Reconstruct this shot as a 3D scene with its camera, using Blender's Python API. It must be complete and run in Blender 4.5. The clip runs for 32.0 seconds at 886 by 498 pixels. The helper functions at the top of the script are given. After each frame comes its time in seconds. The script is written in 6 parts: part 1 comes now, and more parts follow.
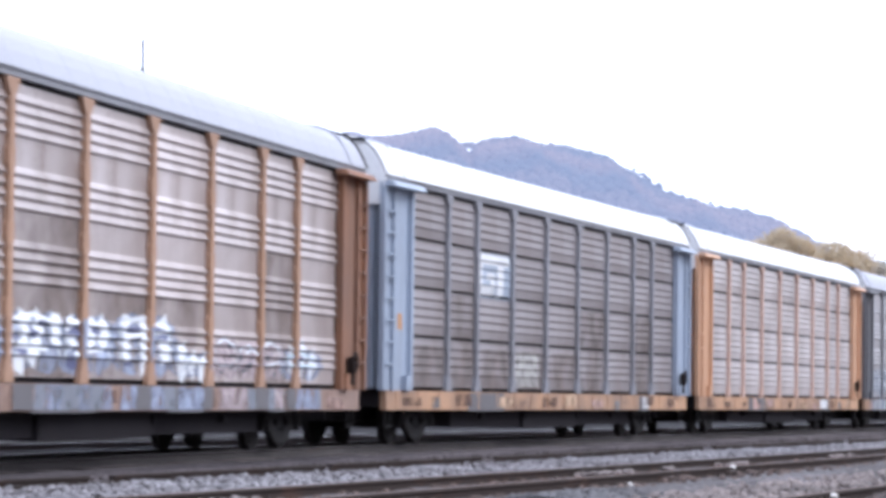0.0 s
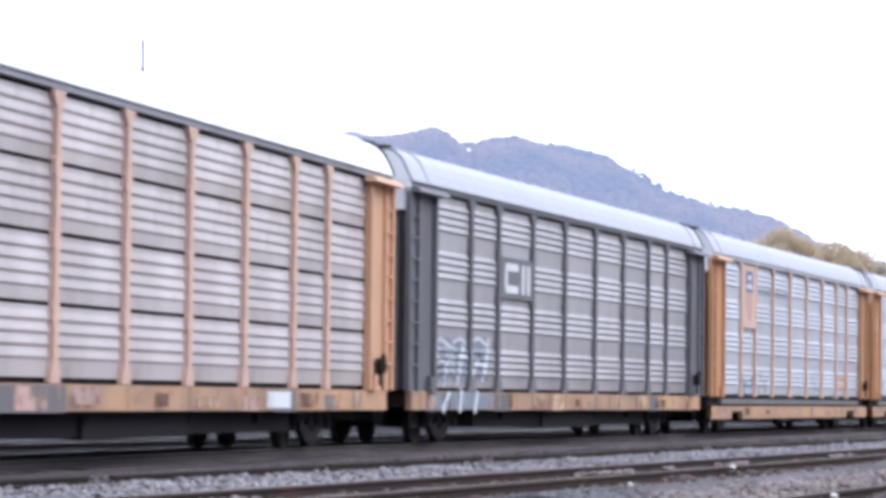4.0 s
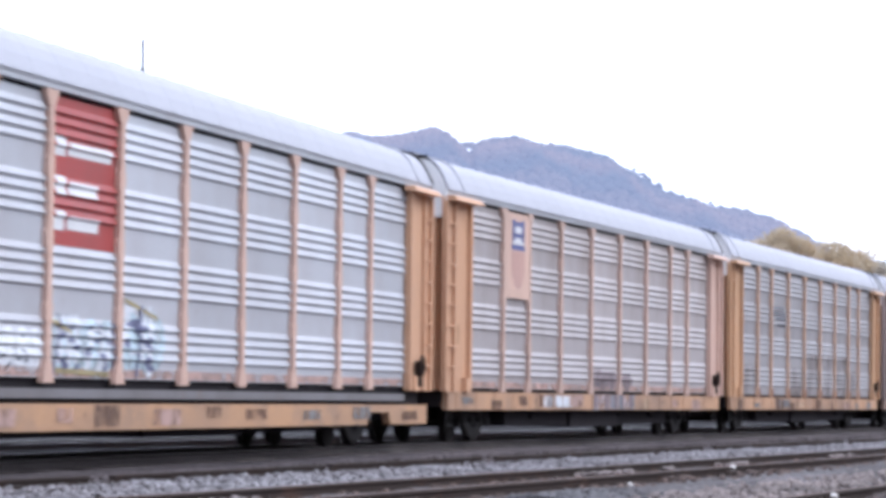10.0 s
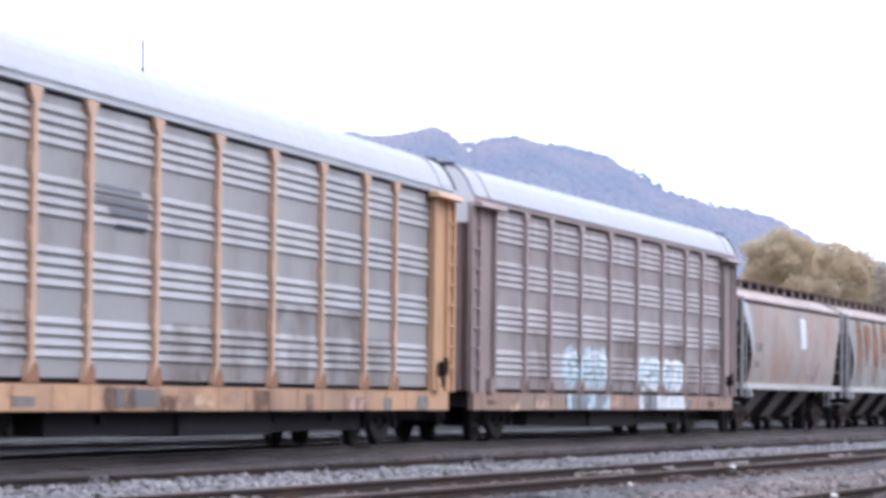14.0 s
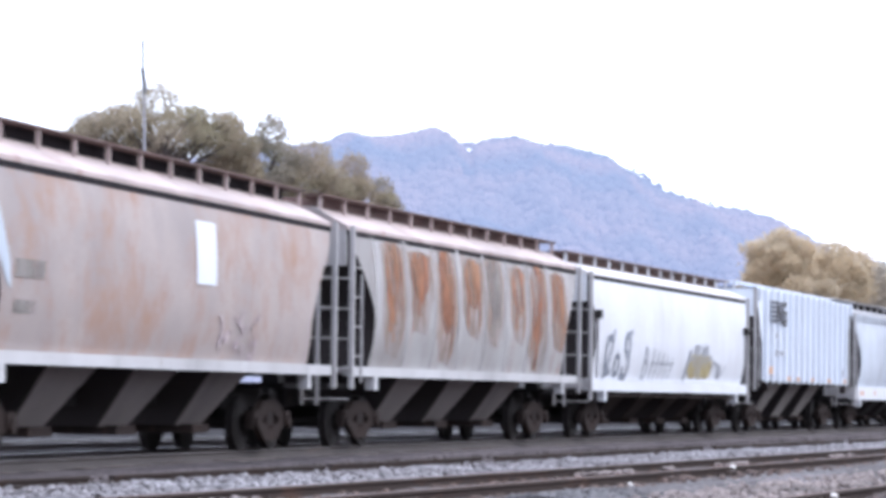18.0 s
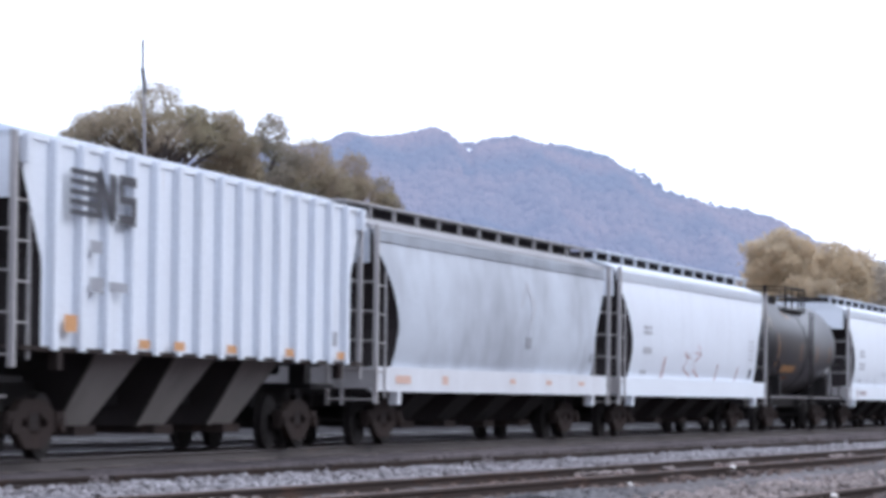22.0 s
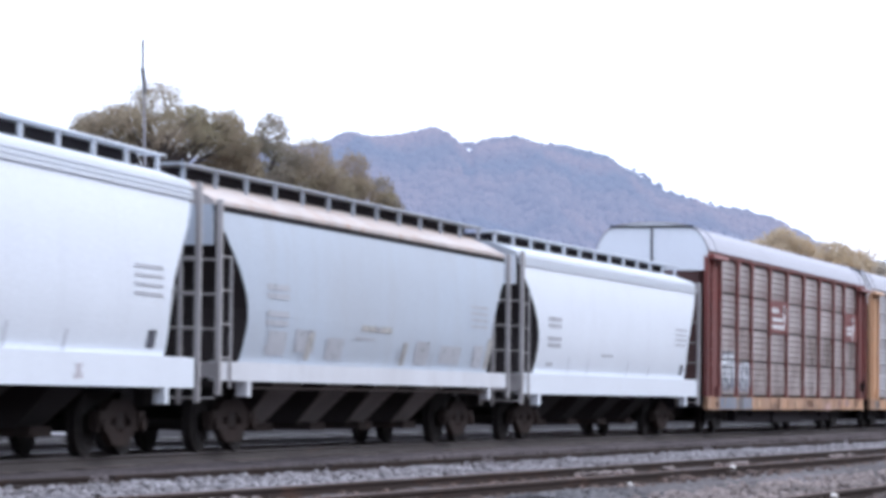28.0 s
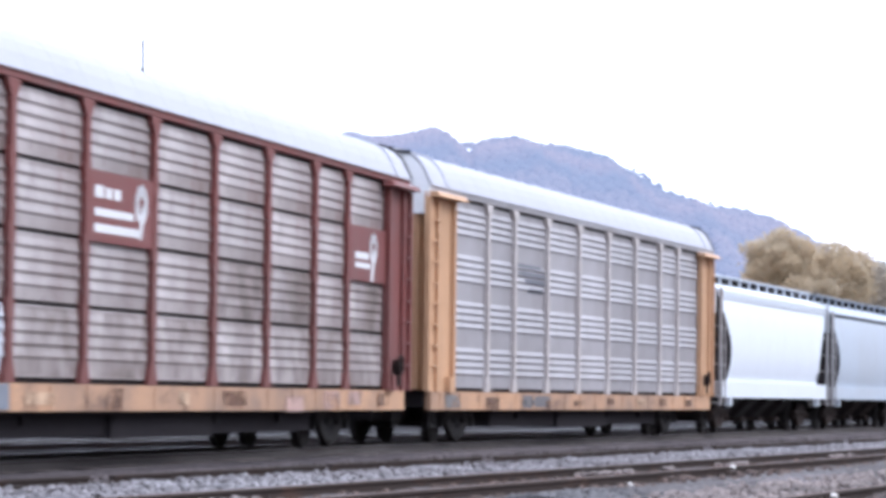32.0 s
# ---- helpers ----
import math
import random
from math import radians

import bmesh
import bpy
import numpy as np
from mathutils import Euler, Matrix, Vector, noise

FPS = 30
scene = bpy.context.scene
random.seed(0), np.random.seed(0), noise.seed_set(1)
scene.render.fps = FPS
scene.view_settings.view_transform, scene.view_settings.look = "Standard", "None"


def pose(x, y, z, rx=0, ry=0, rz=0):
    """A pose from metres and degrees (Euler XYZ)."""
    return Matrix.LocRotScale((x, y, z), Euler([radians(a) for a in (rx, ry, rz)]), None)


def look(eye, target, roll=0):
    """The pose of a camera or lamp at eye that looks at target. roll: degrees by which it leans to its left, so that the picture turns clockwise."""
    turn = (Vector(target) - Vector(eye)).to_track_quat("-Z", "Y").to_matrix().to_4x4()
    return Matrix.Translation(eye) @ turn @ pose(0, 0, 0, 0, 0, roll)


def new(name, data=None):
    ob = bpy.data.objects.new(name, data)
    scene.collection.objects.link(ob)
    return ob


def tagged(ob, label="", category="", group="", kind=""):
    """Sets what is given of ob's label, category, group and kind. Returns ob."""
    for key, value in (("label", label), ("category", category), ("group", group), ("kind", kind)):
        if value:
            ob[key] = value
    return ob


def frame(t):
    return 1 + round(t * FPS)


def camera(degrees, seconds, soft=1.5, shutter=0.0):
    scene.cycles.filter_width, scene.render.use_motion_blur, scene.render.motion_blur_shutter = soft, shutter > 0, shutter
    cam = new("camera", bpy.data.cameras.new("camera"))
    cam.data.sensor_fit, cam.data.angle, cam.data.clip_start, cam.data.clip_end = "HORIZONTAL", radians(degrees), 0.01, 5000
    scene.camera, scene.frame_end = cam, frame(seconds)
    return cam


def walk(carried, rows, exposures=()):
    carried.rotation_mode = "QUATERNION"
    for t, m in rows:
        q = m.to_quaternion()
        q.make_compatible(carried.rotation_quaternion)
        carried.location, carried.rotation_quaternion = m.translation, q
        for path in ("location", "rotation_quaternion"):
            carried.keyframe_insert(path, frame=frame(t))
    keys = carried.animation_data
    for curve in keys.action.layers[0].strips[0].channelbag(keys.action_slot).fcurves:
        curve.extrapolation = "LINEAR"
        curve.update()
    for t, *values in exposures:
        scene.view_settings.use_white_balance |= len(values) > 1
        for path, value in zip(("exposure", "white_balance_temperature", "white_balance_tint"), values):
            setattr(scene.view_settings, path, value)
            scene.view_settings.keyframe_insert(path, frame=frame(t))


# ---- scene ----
cam = camera(15.348, 32.0, soft=4.2, shutter=0.35)
EYE = Vector((0.0, 0.0, 0.888))
YAW, PITCH, LEAN = radians(16.127), radians(2.599), 0.65
AIM = EYE + Vector((-math.sin(YAW) * math.cos(PITCH), math.cos(YAW) * math.cos(PITCH), math.sin(PITCH)))
walk(cam, [(0.0, look(EYE, AIM, LEAN)), (32.0, look(EYE, AIM, LEAN))], exposures=[
    (0.0, 0.20), (6.0, 0.20), (10.0, 0.10), (13.0, 0.18), (17.0, 0.46), (18.0, 0.50), (19.0, 0.37), (20.0, 0.10), (23.0, -0.04), (26.0, 0.02), (30.0, -0.08), (31.0, 0.18), (32.0, 0.34)])

# ---- world and light ----
world = bpy.data.worlds.new("overcast_sky")
scene.world = world
world.use_nodes = True
wn, wl = world.node_tree.nodes, world.node_tree.links
wn.clear()
sky = wn.new("ShaderNodeTexSky")
sky.sky_type, sky.sun_disc = "NISHITA", False
sky.sun_elevation, sky.sun_rotation = radians(41), radians(60)
sky.dust_density, sky.air_density = 4.0, 1.0
dim = wn.new("ShaderNodeVectorMath")
dim.operation = "SCALE"
dim.inputs["Scale"].default_value = 0.10
wl.new(sky.outputs["Color"], dim.inputs[0])
veil = wn.new("ShaderNodeMix")
veil.data_type = "RGBA"
veil.inputs["Factor"].default_value = 0.90
veil.inputs["B"].default_value = (1.62, 1.79, 2.24, 1)
wl.new(dim.outputs["Vector"], veil.inputs["A"])
back = wn.new("ShaderNodeBackground")
back.inputs["Strength"].default_value = 1.0
wl.new(veil.outputs["Result"], back.inputs["Color"])
wout = wn.new("ShaderNodeOutputWorld")
wl.new(back.outputs["Background"], wout.inputs["Surface"])

sun_data = bpy.data.lights.new("sun", "SUN")
sun_data.energy, sun_data.angle, sun_data.color = 1.5, radians(30), (0.95, 0.965, 1.0)
sun = new("sun", sun_data)
sun.matrix_world = look((70, 40, 70), (0, 0, 0))


# ---- materials ----
def nodes_of(name):
    m = bpy.data.materials.new(name)
    m.use_nodes = True
    nt = m.node_tree
    return m, nt.nodes, nt.links, nt.nodes["Principled BSDF"]


def ramp(n, l, src, p0, p1, c0=(0, 0, 0, 1), c1=(1, 1, 1, 1)):
    r = n.new("ShaderNodeValToRGB")
    e = r.color_ramp.elements
    e[0].position, e[0].color, e[1].position, e[1].color = p0, c0, p1, c1
    l.new(src, r.inputs["Fac"])
    return r.outputs["Color"]


def noise_tex(n, l, scale, stretch=(1, 1, 1), detail=4.0, rough=0.6, shift=0.0):
    co = n.new("ShaderNodeTexCoord")
    mp = n.new("ShaderNodeMapping")
    mp.inputs["Scale"].default_value = stretch
    mp.inputs["Location"].default_value = (shift, shift * 1.7, shift * 0.6)
    l.new(co.outputs["Object"], mp.inputs["Vector"])
    t = n.new("ShaderNodeTexNoise")
    t.inputs["Scale"].default_value, t.inputs["Detail"].default_value, t.inputs["Roughness"].default_value = scale, detail, rough
    l.new(mp.outputs["Vector"], t.inputs["Vector"])
    return t.outputs["Fac"]


def mixed(n, l, fac, a, b, mode="MIX"):
    m = n.new("ShaderNodeMix")
    m.data_type, m.blend_type = "RGBA", mode
    for key, v in (("Factor", fac), ("A", a), ("B", b)):
        if isinstance(v, (int, float, tuple)):
            m.inputs[key].default_value = v
        else:
            l.new(v, m.inputs[key])
    return m.outputs["Result"]


def rgba(c):
    return (c[0], c[1], c[2], 1.0)


def paint(name, col, rough=0.55, metal=0.0, rust=0.25, rust_col=(0.20, 0.09, 0.045), dirt=0.35, dirt_col=(0.10, 0.085, 0.08),
          streak=(0.9, 0.9, 0.12), seed=0.0, bump=0.05, scale=1.4, vary=0.0, ragged=None, gloss=0.5):
    """Weathered paint or sheet metal: fine grain, broad stains and streaks that run downward."""
    m, n, l, b = nodes_of(name)
    fine = noise_tex(n, l, 26.0, detail=3, shift=seed)
    broad = noise_tex(n, l, scale, streak, detail=6, rough=0.7, shift=seed + 3)
    wide = noise_tex(n, l, 0.35, detail=3, shift=seed + 9)
    dk = (col[0] * 0.86, col[1] * 0.86, col[2] * 0.86)
    c = mixed(n, l, ramp(n, l, fine, 0.35, 0.7), rgba(dk), rgba(col))
    d = mixed(n, l, dirt, c, rgba(dirt_col))
    c = mixed(n, l, ramp(n, l, wide, 0.40, 0.68), c, d)
    if dirt > 0:
        c = mixed(n, l, ramp(n, l, broad, 0.5, 0.78), c, mixed(n, l, min(1.0, dirt * 1.4), c, rgba(dirt_col)))
    if rust > 0:
        spot = noise_tex(n, l, scale * 1.7, streak, detail=8, rough=0.75, shift=seed + 17)
        c = mixed(n, l, ramp(n, l, spot, 0.66 - 0.22 * rust, 0.80 - 0.18 * rust), c, rgba(rust_col))
    if vary > 0:
        oi = n.new("ShaderNodeObjectInfo")
        hs = n.new("ShaderNodeHueSaturation")
        mr = n.new("ShaderNodeMapRange")
        mr.inputs["To Min"].default_value, mr.inputs["To Max"].default_value = 1 - vary, 1 + vary
        l.new(oi.outputs["Random"], mr.inputs["Value"])
        l.new(mr.outputs["Result"], hs.inputs["Value"])
        l.new(c, hs.inputs["Color"])
        c = hs.outputs["Color"]
    if ragged:
        hole = noise_tex(n, l, ragged[0], ragged[3], detail=5, rough=0.65, shift=seed + 31)
        l.new(ramp(n, l, hole, ragged[1], ragged[2]), b.inputs["Alpha"])
    b.inputs["Specular IOR Level"].default_value = gloss
    l.new(c, b.inputs["Base Color"])
    b.inputs["Roughness"].default_value, b.inputs["Metallic"].default_value = rough, metal
    bp = n.new("ShaderNodeBump")
    bp.inputs["Strength"].default_value, bp.inputs["Distance"].default_value = bump, 0.01
    l.new(fine, bp.inputs["Height"])
    l.new(bp.outputs["Normal"], b.inputs["Normal"])
    return m


def leafy(name, a, c2, rough=0.8, low=0.72, high=1.25, patch=0.25, thin=0.0):
    m, n, l, b = nodes_of(name)
    g = n.new("ShaderNodeNewGeometry")
    big = noise_tex(n, l, patch, detail=3)
    c = mixed(n, l, ramp(n, l, big, 0.35, 0.65), rgba(a), rgba(c2))
    hs = n.new("ShaderNodeHueSaturation")
    mr = n.new("ShaderNodeMapRange")
    mr.inputs["To Min"].default_value, mr.inputs["To Max"].default_value = low, high
    l.new(g.outputs["Random Per Island"], mr.inputs["Value"])
    l.new(mr.outputs["Result"], hs.inputs["Value"])
    l.new(c, hs.inputs["Color"])
    l.new(hs.outputs["Color"], b.inputs["Base Color"])
    b.inputs["Roughness"].default_value = rough
    if thin > 0:
        tr, mx = n.new("ShaderNodeBsdfTranslucent"), n.new("ShaderNodeMixShader")
        mx.inputs["Fac"].default_value = thin
        l.new(hs.outputs["Color"], tr.inputs["Color"])
        l.new(b.outputs["BSDF"], mx.inputs[1])
        l.new(tr.outputs["BSDF"], mx.inputs[2])
        l.new(mx.outputs["Shader"], n["Material Output"].inputs["Surface"])
    return m


def gravel(name, a, c2, scale=9.0, depth=0.05):
    m, n, l, b = nodes_of(name)
    co = n.new("ShaderNodeTexCoord")
    v = n.new("ShaderNodeTexVoronoi")
    v.inputs["Scale"].default_value = scale
    l.new(co.outputs["Object"], v.inputs["Vector"])
    broad = noise_tex(n, l, 0.5, (1, 0.25, 1), detail=6, rough=0.65)
    c = mixed(n, l, ramp(n, l, broad, 0.36, 0.66), rgba(a), rgba(c2))
    sep = n.new("ShaderNodeSeparateColor")
    l.new(v.outputs["Color"], sep.inputs["Color"])
    c = mixed(n, l, 0.75, c, ramp(n, l, sep.outputs["Red"], 0.0, 1.0, (0.25, 0.25, 0.26, 1), (1, 1, 1, 1)), "MULTIPLY")
    l.new(c, b.inputs["Base Color"])
    b.inputs["Roughness"].default_value = 0.92
    b.inputs["Specular IOR Level"].default_value = 0.12
    bp = n.new("ShaderNodeBump")
    bp.inputs["Strength"].default_value, bp.inputs["Distance"].default_value = 0.7, depth
    l.new(v.outputs["Distance"], bp.inputs["Height"])
    l.new(bp.outputs["Normal"], b.inputs["Normal"])
    return m


BLACK_STEEL = paint("black_running_gear", (0.020, 0.018, 0.019), 0.8, 0.0, 0.35, (0.048, 0.034, 0.029), 0.5, (0.030, 0.026, 0.025), gloss=0.2)
BROWN_STEEL = paint("dusty_brown_truck_steel", (0.036, 0.026, 0.024), 0.9, 0.0, 0.5, (0.085, 0.052, 0.040), 0.5, (0.022, 0.019, 0.018), gloss=0.1, scale=3.0)
WHEEL_STEEL = paint("rolled_wheel_steel", (0.020, 0.017, 0.017), 0.8, 0.0, 0.4, (0.038, 0.027, 0.023), 0.4, (0.03, 0.026, 0.025), gloss=0.2)
# Near-black: shade inside cars and hatch troughs is put into this colour.
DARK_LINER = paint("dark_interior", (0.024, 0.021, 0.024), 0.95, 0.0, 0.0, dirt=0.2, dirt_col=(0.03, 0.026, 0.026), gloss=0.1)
GALV = paint("galvanised_roof", (0.44, 0.445, 0.50), 0.6, 0.0, 0.06, (0.36, 0.32, 0.31), 0.30, (0.35, 0.35, 0.39), streak=(0.25, 1.2, 1), seed=2)
GALV_WHITE = paint("bright_white_roof", (0.80, 0.80, 0.82), 0.45, 0.0, 0.03, (0.5, 0.42, 0.36), 0.12, (0.55, 0.55, 0.58), streak=(0.25, 1.2, 1), seed=5)
RAIL_RUST = paint("rusty_rail_head", (0.15, 0.098, 0.082), 0.85, 0.0, 0.5, (0.11, 0.06, 0.04), 0.4, (0.09, 0.075, 0.07), streak=(1, 0.2, 1))
RAIL_HEAD = paint("worn_rail_head", (0.42, 0.40, 0.41), 0.30, 0.8, 0.1, dirt=0.3, streak=(1, 0.15, 1))
TIE_WOOD = paint("weathered_tie_wood", (0.13, 0.105, 0.095), 0.9, 0.0, 0.0, dirt=0.5, dirt_col=(0.22, 0.20, 0.19), streak=(0.2, 2, 1), vary=0.35)
BALLAST = gravel("grey_ballast", (0.19, 0.18, 0.185), (0.11, 0.10, 0.105), 11.0)
BALLAST_PALE = gravel("pale_ballast", (0.19, 0.172, 0.178), (0.10, 0.089, 0.09), 9.0)
CINDER = gravel("brown_cinder_ground", (0.115, 0.094, 0.09), (0.065, 0.054, 0.053), 13.0, 0.03)
# Rail web colour, darkened for the train's shade on the main rails.
RAIL_DARK = paint("dark_rail_side", (0.062, 0.051, 0.051), 0.85, 0.0, 0.3, (0.12, 0.08, 0.068), 0.3, streak=(1, 0.15, 1))
RAIL_OLD = paint("dark_old_rail_web", (0.050, 0.036, 0.032), 0.9, 0.0, 0.5, (0.085, 0.048, 0.036), 0.4, (0.035, 0.03, 0.028), streak=(1, 0.25, 1), gloss=0.1)
SHOULDER = gravel("dusty_mauve_shoulder", (0.150, 0.126, 0.129), (0.075, 0.063, 0.067), 12.0)
# Under the train this dark colour also carries the train's shade.
DARK_BED = gravel("near_black_ballast", (0.040, 0.035, 0.038), (0.020, 0.018, 0.021), 12.0)


# ---- mesh helpers ----
def box(bm, x0, x1, y0, y1, z0, z1):
    v = [bm.verts.new((x, y, z)) for x in (x0, x1) for y in (y0, y1) for z in (z0, z1)]
    for f in ((0, 1, 3, 2), (4, 6, 7, 5), (0, 4, 5, 1), (2, 3, 7, 6), (0, 2, 6, 4), (1, 5, 7, 3)):
        bm.faces.new([v[i] for i in f])
    return v


def extrude_y(bm, prof, y0, y1, closed=True, caps=True):
    """A profile of (x, z) drawn out along y."""
    a = [bm.verts.new((x, y0, z)) for x, z in prof]
    b = [bm.verts.new((x, y1, z)) for x, z in prof]
    n = len(prof)
    for i in range(n if closed else n - 1):
        j = (i + 1) % n
        bm.faces.new((a[i], b[i], b[j], a[j]))
    if caps and closed:
        bm.faces.new(a)
        bm.faces.new(b[::-1])
    return a, b


def extrude_x(bm, prof, x0, x1):
    """A profile of (y, z) drawn out along x."""
    a = [bm.verts.new((x0, y, z)) for y, z in prof]
    b = [bm.verts.new((x1, y, z)) for y, z in prof]
    n = len(prof)
    for i in range(n):
        j = (i + 1) % n
        bm.faces.new((a[i], a[j], b[j], b[i]))
    bm.faces.new(a[::-1])
    bm.faces.new(b)


def rod(bm, p, q, r, seg=6):
    p, q = Vector(p), Vector(q)
    d = q - p
    m = Matrix.Translation((p + q) / 2) @ d.to_track_quat("Z", "Y").to_matrix().to_4x4()
    bmesh.ops.create_cone(bm, cap_ends=True, segments=seg, radius1=r, radius2=r, depth=d.length, matrix=m)


MESHES = {}


def part(name, bm, material, parent, label="", smooth=False, key=None, at=None):
    """Links a bmesh as one mesh object under a thing or a part; bm may be a function that fills one, kept under key."""
    if key is not None and key in MESHES:
        me = MESHES[key]
    else:
        if callable(bm):
            fill, bm = bm, bmesh.new()
            fill(bm)
        bmesh.ops.recalc_face_normals(bm, faces=bm.faces)
        me = bpy.data.meshes.new(name)
        bm.to_mesh(me)
        bm.free()
        if smooth:
            me.polygons.foreach_set("use_smooth", [True] * len(me.polygons))
        me.materials.append(material)
        if key is not None:
            MESHES[key] = me
    ob = new(name, me)
    if parent is not None:
        ob.parent = parent
    if at is not None:
        ob.matrix_basis = at
    if label:
        ob["label"] = label
    return ob


def smooth_by_angle(ob, deg=35):
    me = ob.data
    me.polygons.foreach_set("use_smooth", [True] * len(me.polygons))
    me.set_sharp_from_angle(angle=radians(deg))
    return ob


# ---- the line of the main track ----
STEP = 0.5
U = np.arange(-600.0, 1000.1, STEP)
KAPPA = np.where(U > 20, 0.0027 / (1 + np.exp(np.clip((U - 64.85) / 5.0, -50, 50))), 0.0)
PHI = np.concatenate([[0], np.cumsum((KAPPA[1:] + KAPPA[:-1]) / 2 * STEP)])
PHI -= PHI[-1]
PHI = np.where(U < 20, PHI * np.clip((U + 40) / 60.0, 0, 1), PHI)
LINE_X = np.concatenate([[0], np.cumsum((np.sin(PHI)[1:] + np.sin(PHI)[:-1]) / 2 * STEP)])
LINE_X -= np.interp(60.0, U, LINE_X) + 19.182
SPEED = 13.9588


def line_at(u, o=0.0):
    a = float(np.interp(u, U, PHI))
    return Vector((float(np.interp(u, U, LINE_X)) + o * math.cos(a), u - o * math.sin(a), 0.0))


def car_pose(u, centres):
    p, q = line_at(u - centres), line_at(u + centres)
    d = q - p
    return Matrix.Translation((p + q) / 2) @ Matrix.Rotation(-math.atan2(d.x, d.y), 4, "Z")


# ---- ground and tracks ----
def sheet(name, x0, x1, y0, y1, z, material, nx=2, ny=2, rough=0.0, follow=None):
    bm = bmesh.new()
    grid = []
    for j in range(ny + 1):
        y = y0 + (y1 - y0) * (j / ny)
        row = []
        for i in range(nx + 1):
            x = x0 + (x1 - x0) * i / nx
            dz = rough * noise.noise((x * 1.3, y * 0.9, 3)) if rough else 0
            if follow is not None:
                p = follow(y, x)
                row.append(bm.verts.new((p.x, p.y, z + dz)))
            else:
                row.append(bm.verts.new((x, y, z + dz)))
        grid.append(row)
    for j in range(ny):
        for i in range(nx):
            bm.faces.new((grid[j][i], grid[j][i + 1], grid[j + 1][i + 1], grid[j + 1][i]))
    return tagged(part(name, bm, material, None), kind="structure")


def yard(y, o):
    """The straight yard tracks beside the main track."""
    return Vector((o + 0.022 * (y - 33), y, 0.0))


ground = sheet("ground", -3500, 3500, -2500, 4500, -0.42, CINDER, 24, 24)
tagged(ground, "brown cinder ground of a railway yard reaching the hills", "ground")


def bed(name, follow, half, y0, y1, material, label, z=-0.17, foot=-0.5, slope=0.6):
    bm = bmesh.new()
    rows = []
    n = int((y1 - y0) / 1.0)
    for j in range(n + 1):
        y = y0 + (y1 - y0) * j / n
        row = []
        for o, zz in ((-half - slope, foot), (-half, z), (-half * 0.5, z), (0, z), (half * 0.5, z), (half, z), (half + slope, foot)):
            p = follow(y, o)
            p.z = zz + (0.035 * noise.noise((o * 2.0, y * 0.8, 1.0)) if zz > foot else 0)
            row.append(bm.verts.new(p))
        rows.append(row)
    for j in range(n):
        for i in range(6):
            bm.faces.new((rows[j][i], rows[j][i + 1], rows[j + 1][i + 1], rows[j + 1][i]))
    return tagged(part(name, bm, material, None), label, "track bed", kind="structure")


RAIL_PROF = [(-0.07, -0.17), (0.07, -0.17), (0.07, -0.158), (0.014, -0.135), (0.012, -0.05), (0.036, -0.035), (0.036, -0.004), (-0.036, -0.004),
             (-0.036, -0.035), (-0.012, -0.05), (-0.014, -0.135), (-0.07, -0.158)]
HEAD_PROF = [(-0.03, -0.003), (0.03, -0.003), (0.026, 0.0), (-0.026, 0.0)]


def railway(name, follow, y0, y1, label, head, web=RAIL_RUST, step=2.0, lift=0.0, tie_step=0.55):
    track = tagged(new(name), label, "track", kind="structure")
    for side in (-0.7525, 0.7525):
        for nm, prof, mt in (("rail", RAIL_PROF, web), ("rail_head", HEAD_PROF, head)):
            bm = bmesh.new()
            last = None
            n = int((y1 - y0) / step)
            for j in range(n + 1):
                y = y0 + (y1 - y0) * j / n
                ring = []
                for x, z in prof:
                    p = follow(y, side + x)
                    p.z = z + lift
                    ring.append(bm.verts.new(p))
                if last:
                    for i in range(len(prof)):
                        k = (i + 1) % len(prof)
                        bm.faces.new((last[i], ring[i], ring[k], last[k]))
                last = ring
            rail = part(nm, bm, mt, track)
    bm = bmesh.new()
    rng = random.Random(4)
    for j in range(int((min(y1, 220) - max(y0, 10)) / tie_step)):
        y = max(y0, 10) + j * tie_step + rng.uniform(-0.04, 0.04)
        p = follow(y, 0)
        w, h, top = 1.3 + rng.uniform(-0.06, 0.06), 0.11, -0.145 + rng.uniform(-0.02, 0.01) + lift
        box(bm, p.x - w, p.x + w, y - h, y + h, top - 0.12, top)
    tagged(part("ties", bm, TIE_WOOD, track), kind="stuff")
    return track


# ---- running gear ----
def side_frame_mesh(bm, r):
    prof = [(-1.12, r - 0.10), (-1.12, r + 0.14), (-0.72, r + 0.20), (-0.45, r + 0.36), (0.45, r + 0.36), (0.72, r + 0.20), (1.12, r + 0.14),
            (1.12, r - 0.10), (0.70, r - 0.08), (0.36, r - 0.30), (-0.36, r - 0.30), (-0.70, r - 0.08)]
    n = len(prof)
    inner = [(y * 0.42, r + 0.04 + (z - r - 0.04) * 0.45) for y, z in prof]
    rings = [[bm.verts.new((x, y, z)) for y, z in pr] for x, pr in ((0.06, prof), (0.06, inner), (-0.06, inner), (-0.06, prof))]
    for a, b in ((0, 1), (1, 2), (2, 3), (3, 0)):
        for i in range(n):
            j = (i + 1) % n
            bm.faces.new((rings[a][i], rings[a][j], rings[b][j], rings[b][i]))
    for y in (-0.16, 0.0, 0.16):
        rod(bm, (0, y, r - 0.20), (0, y, r + 0.22), 0.065, 8)
    for y in (-0.92, 0.92):
        rod(bm, (0.0, y, r), (0.13, y, r), 0.105, 10)
        box(bm, -0.09, 0.09, y - 0.16, y + 0.16, r - 0.02, r + 0.19)


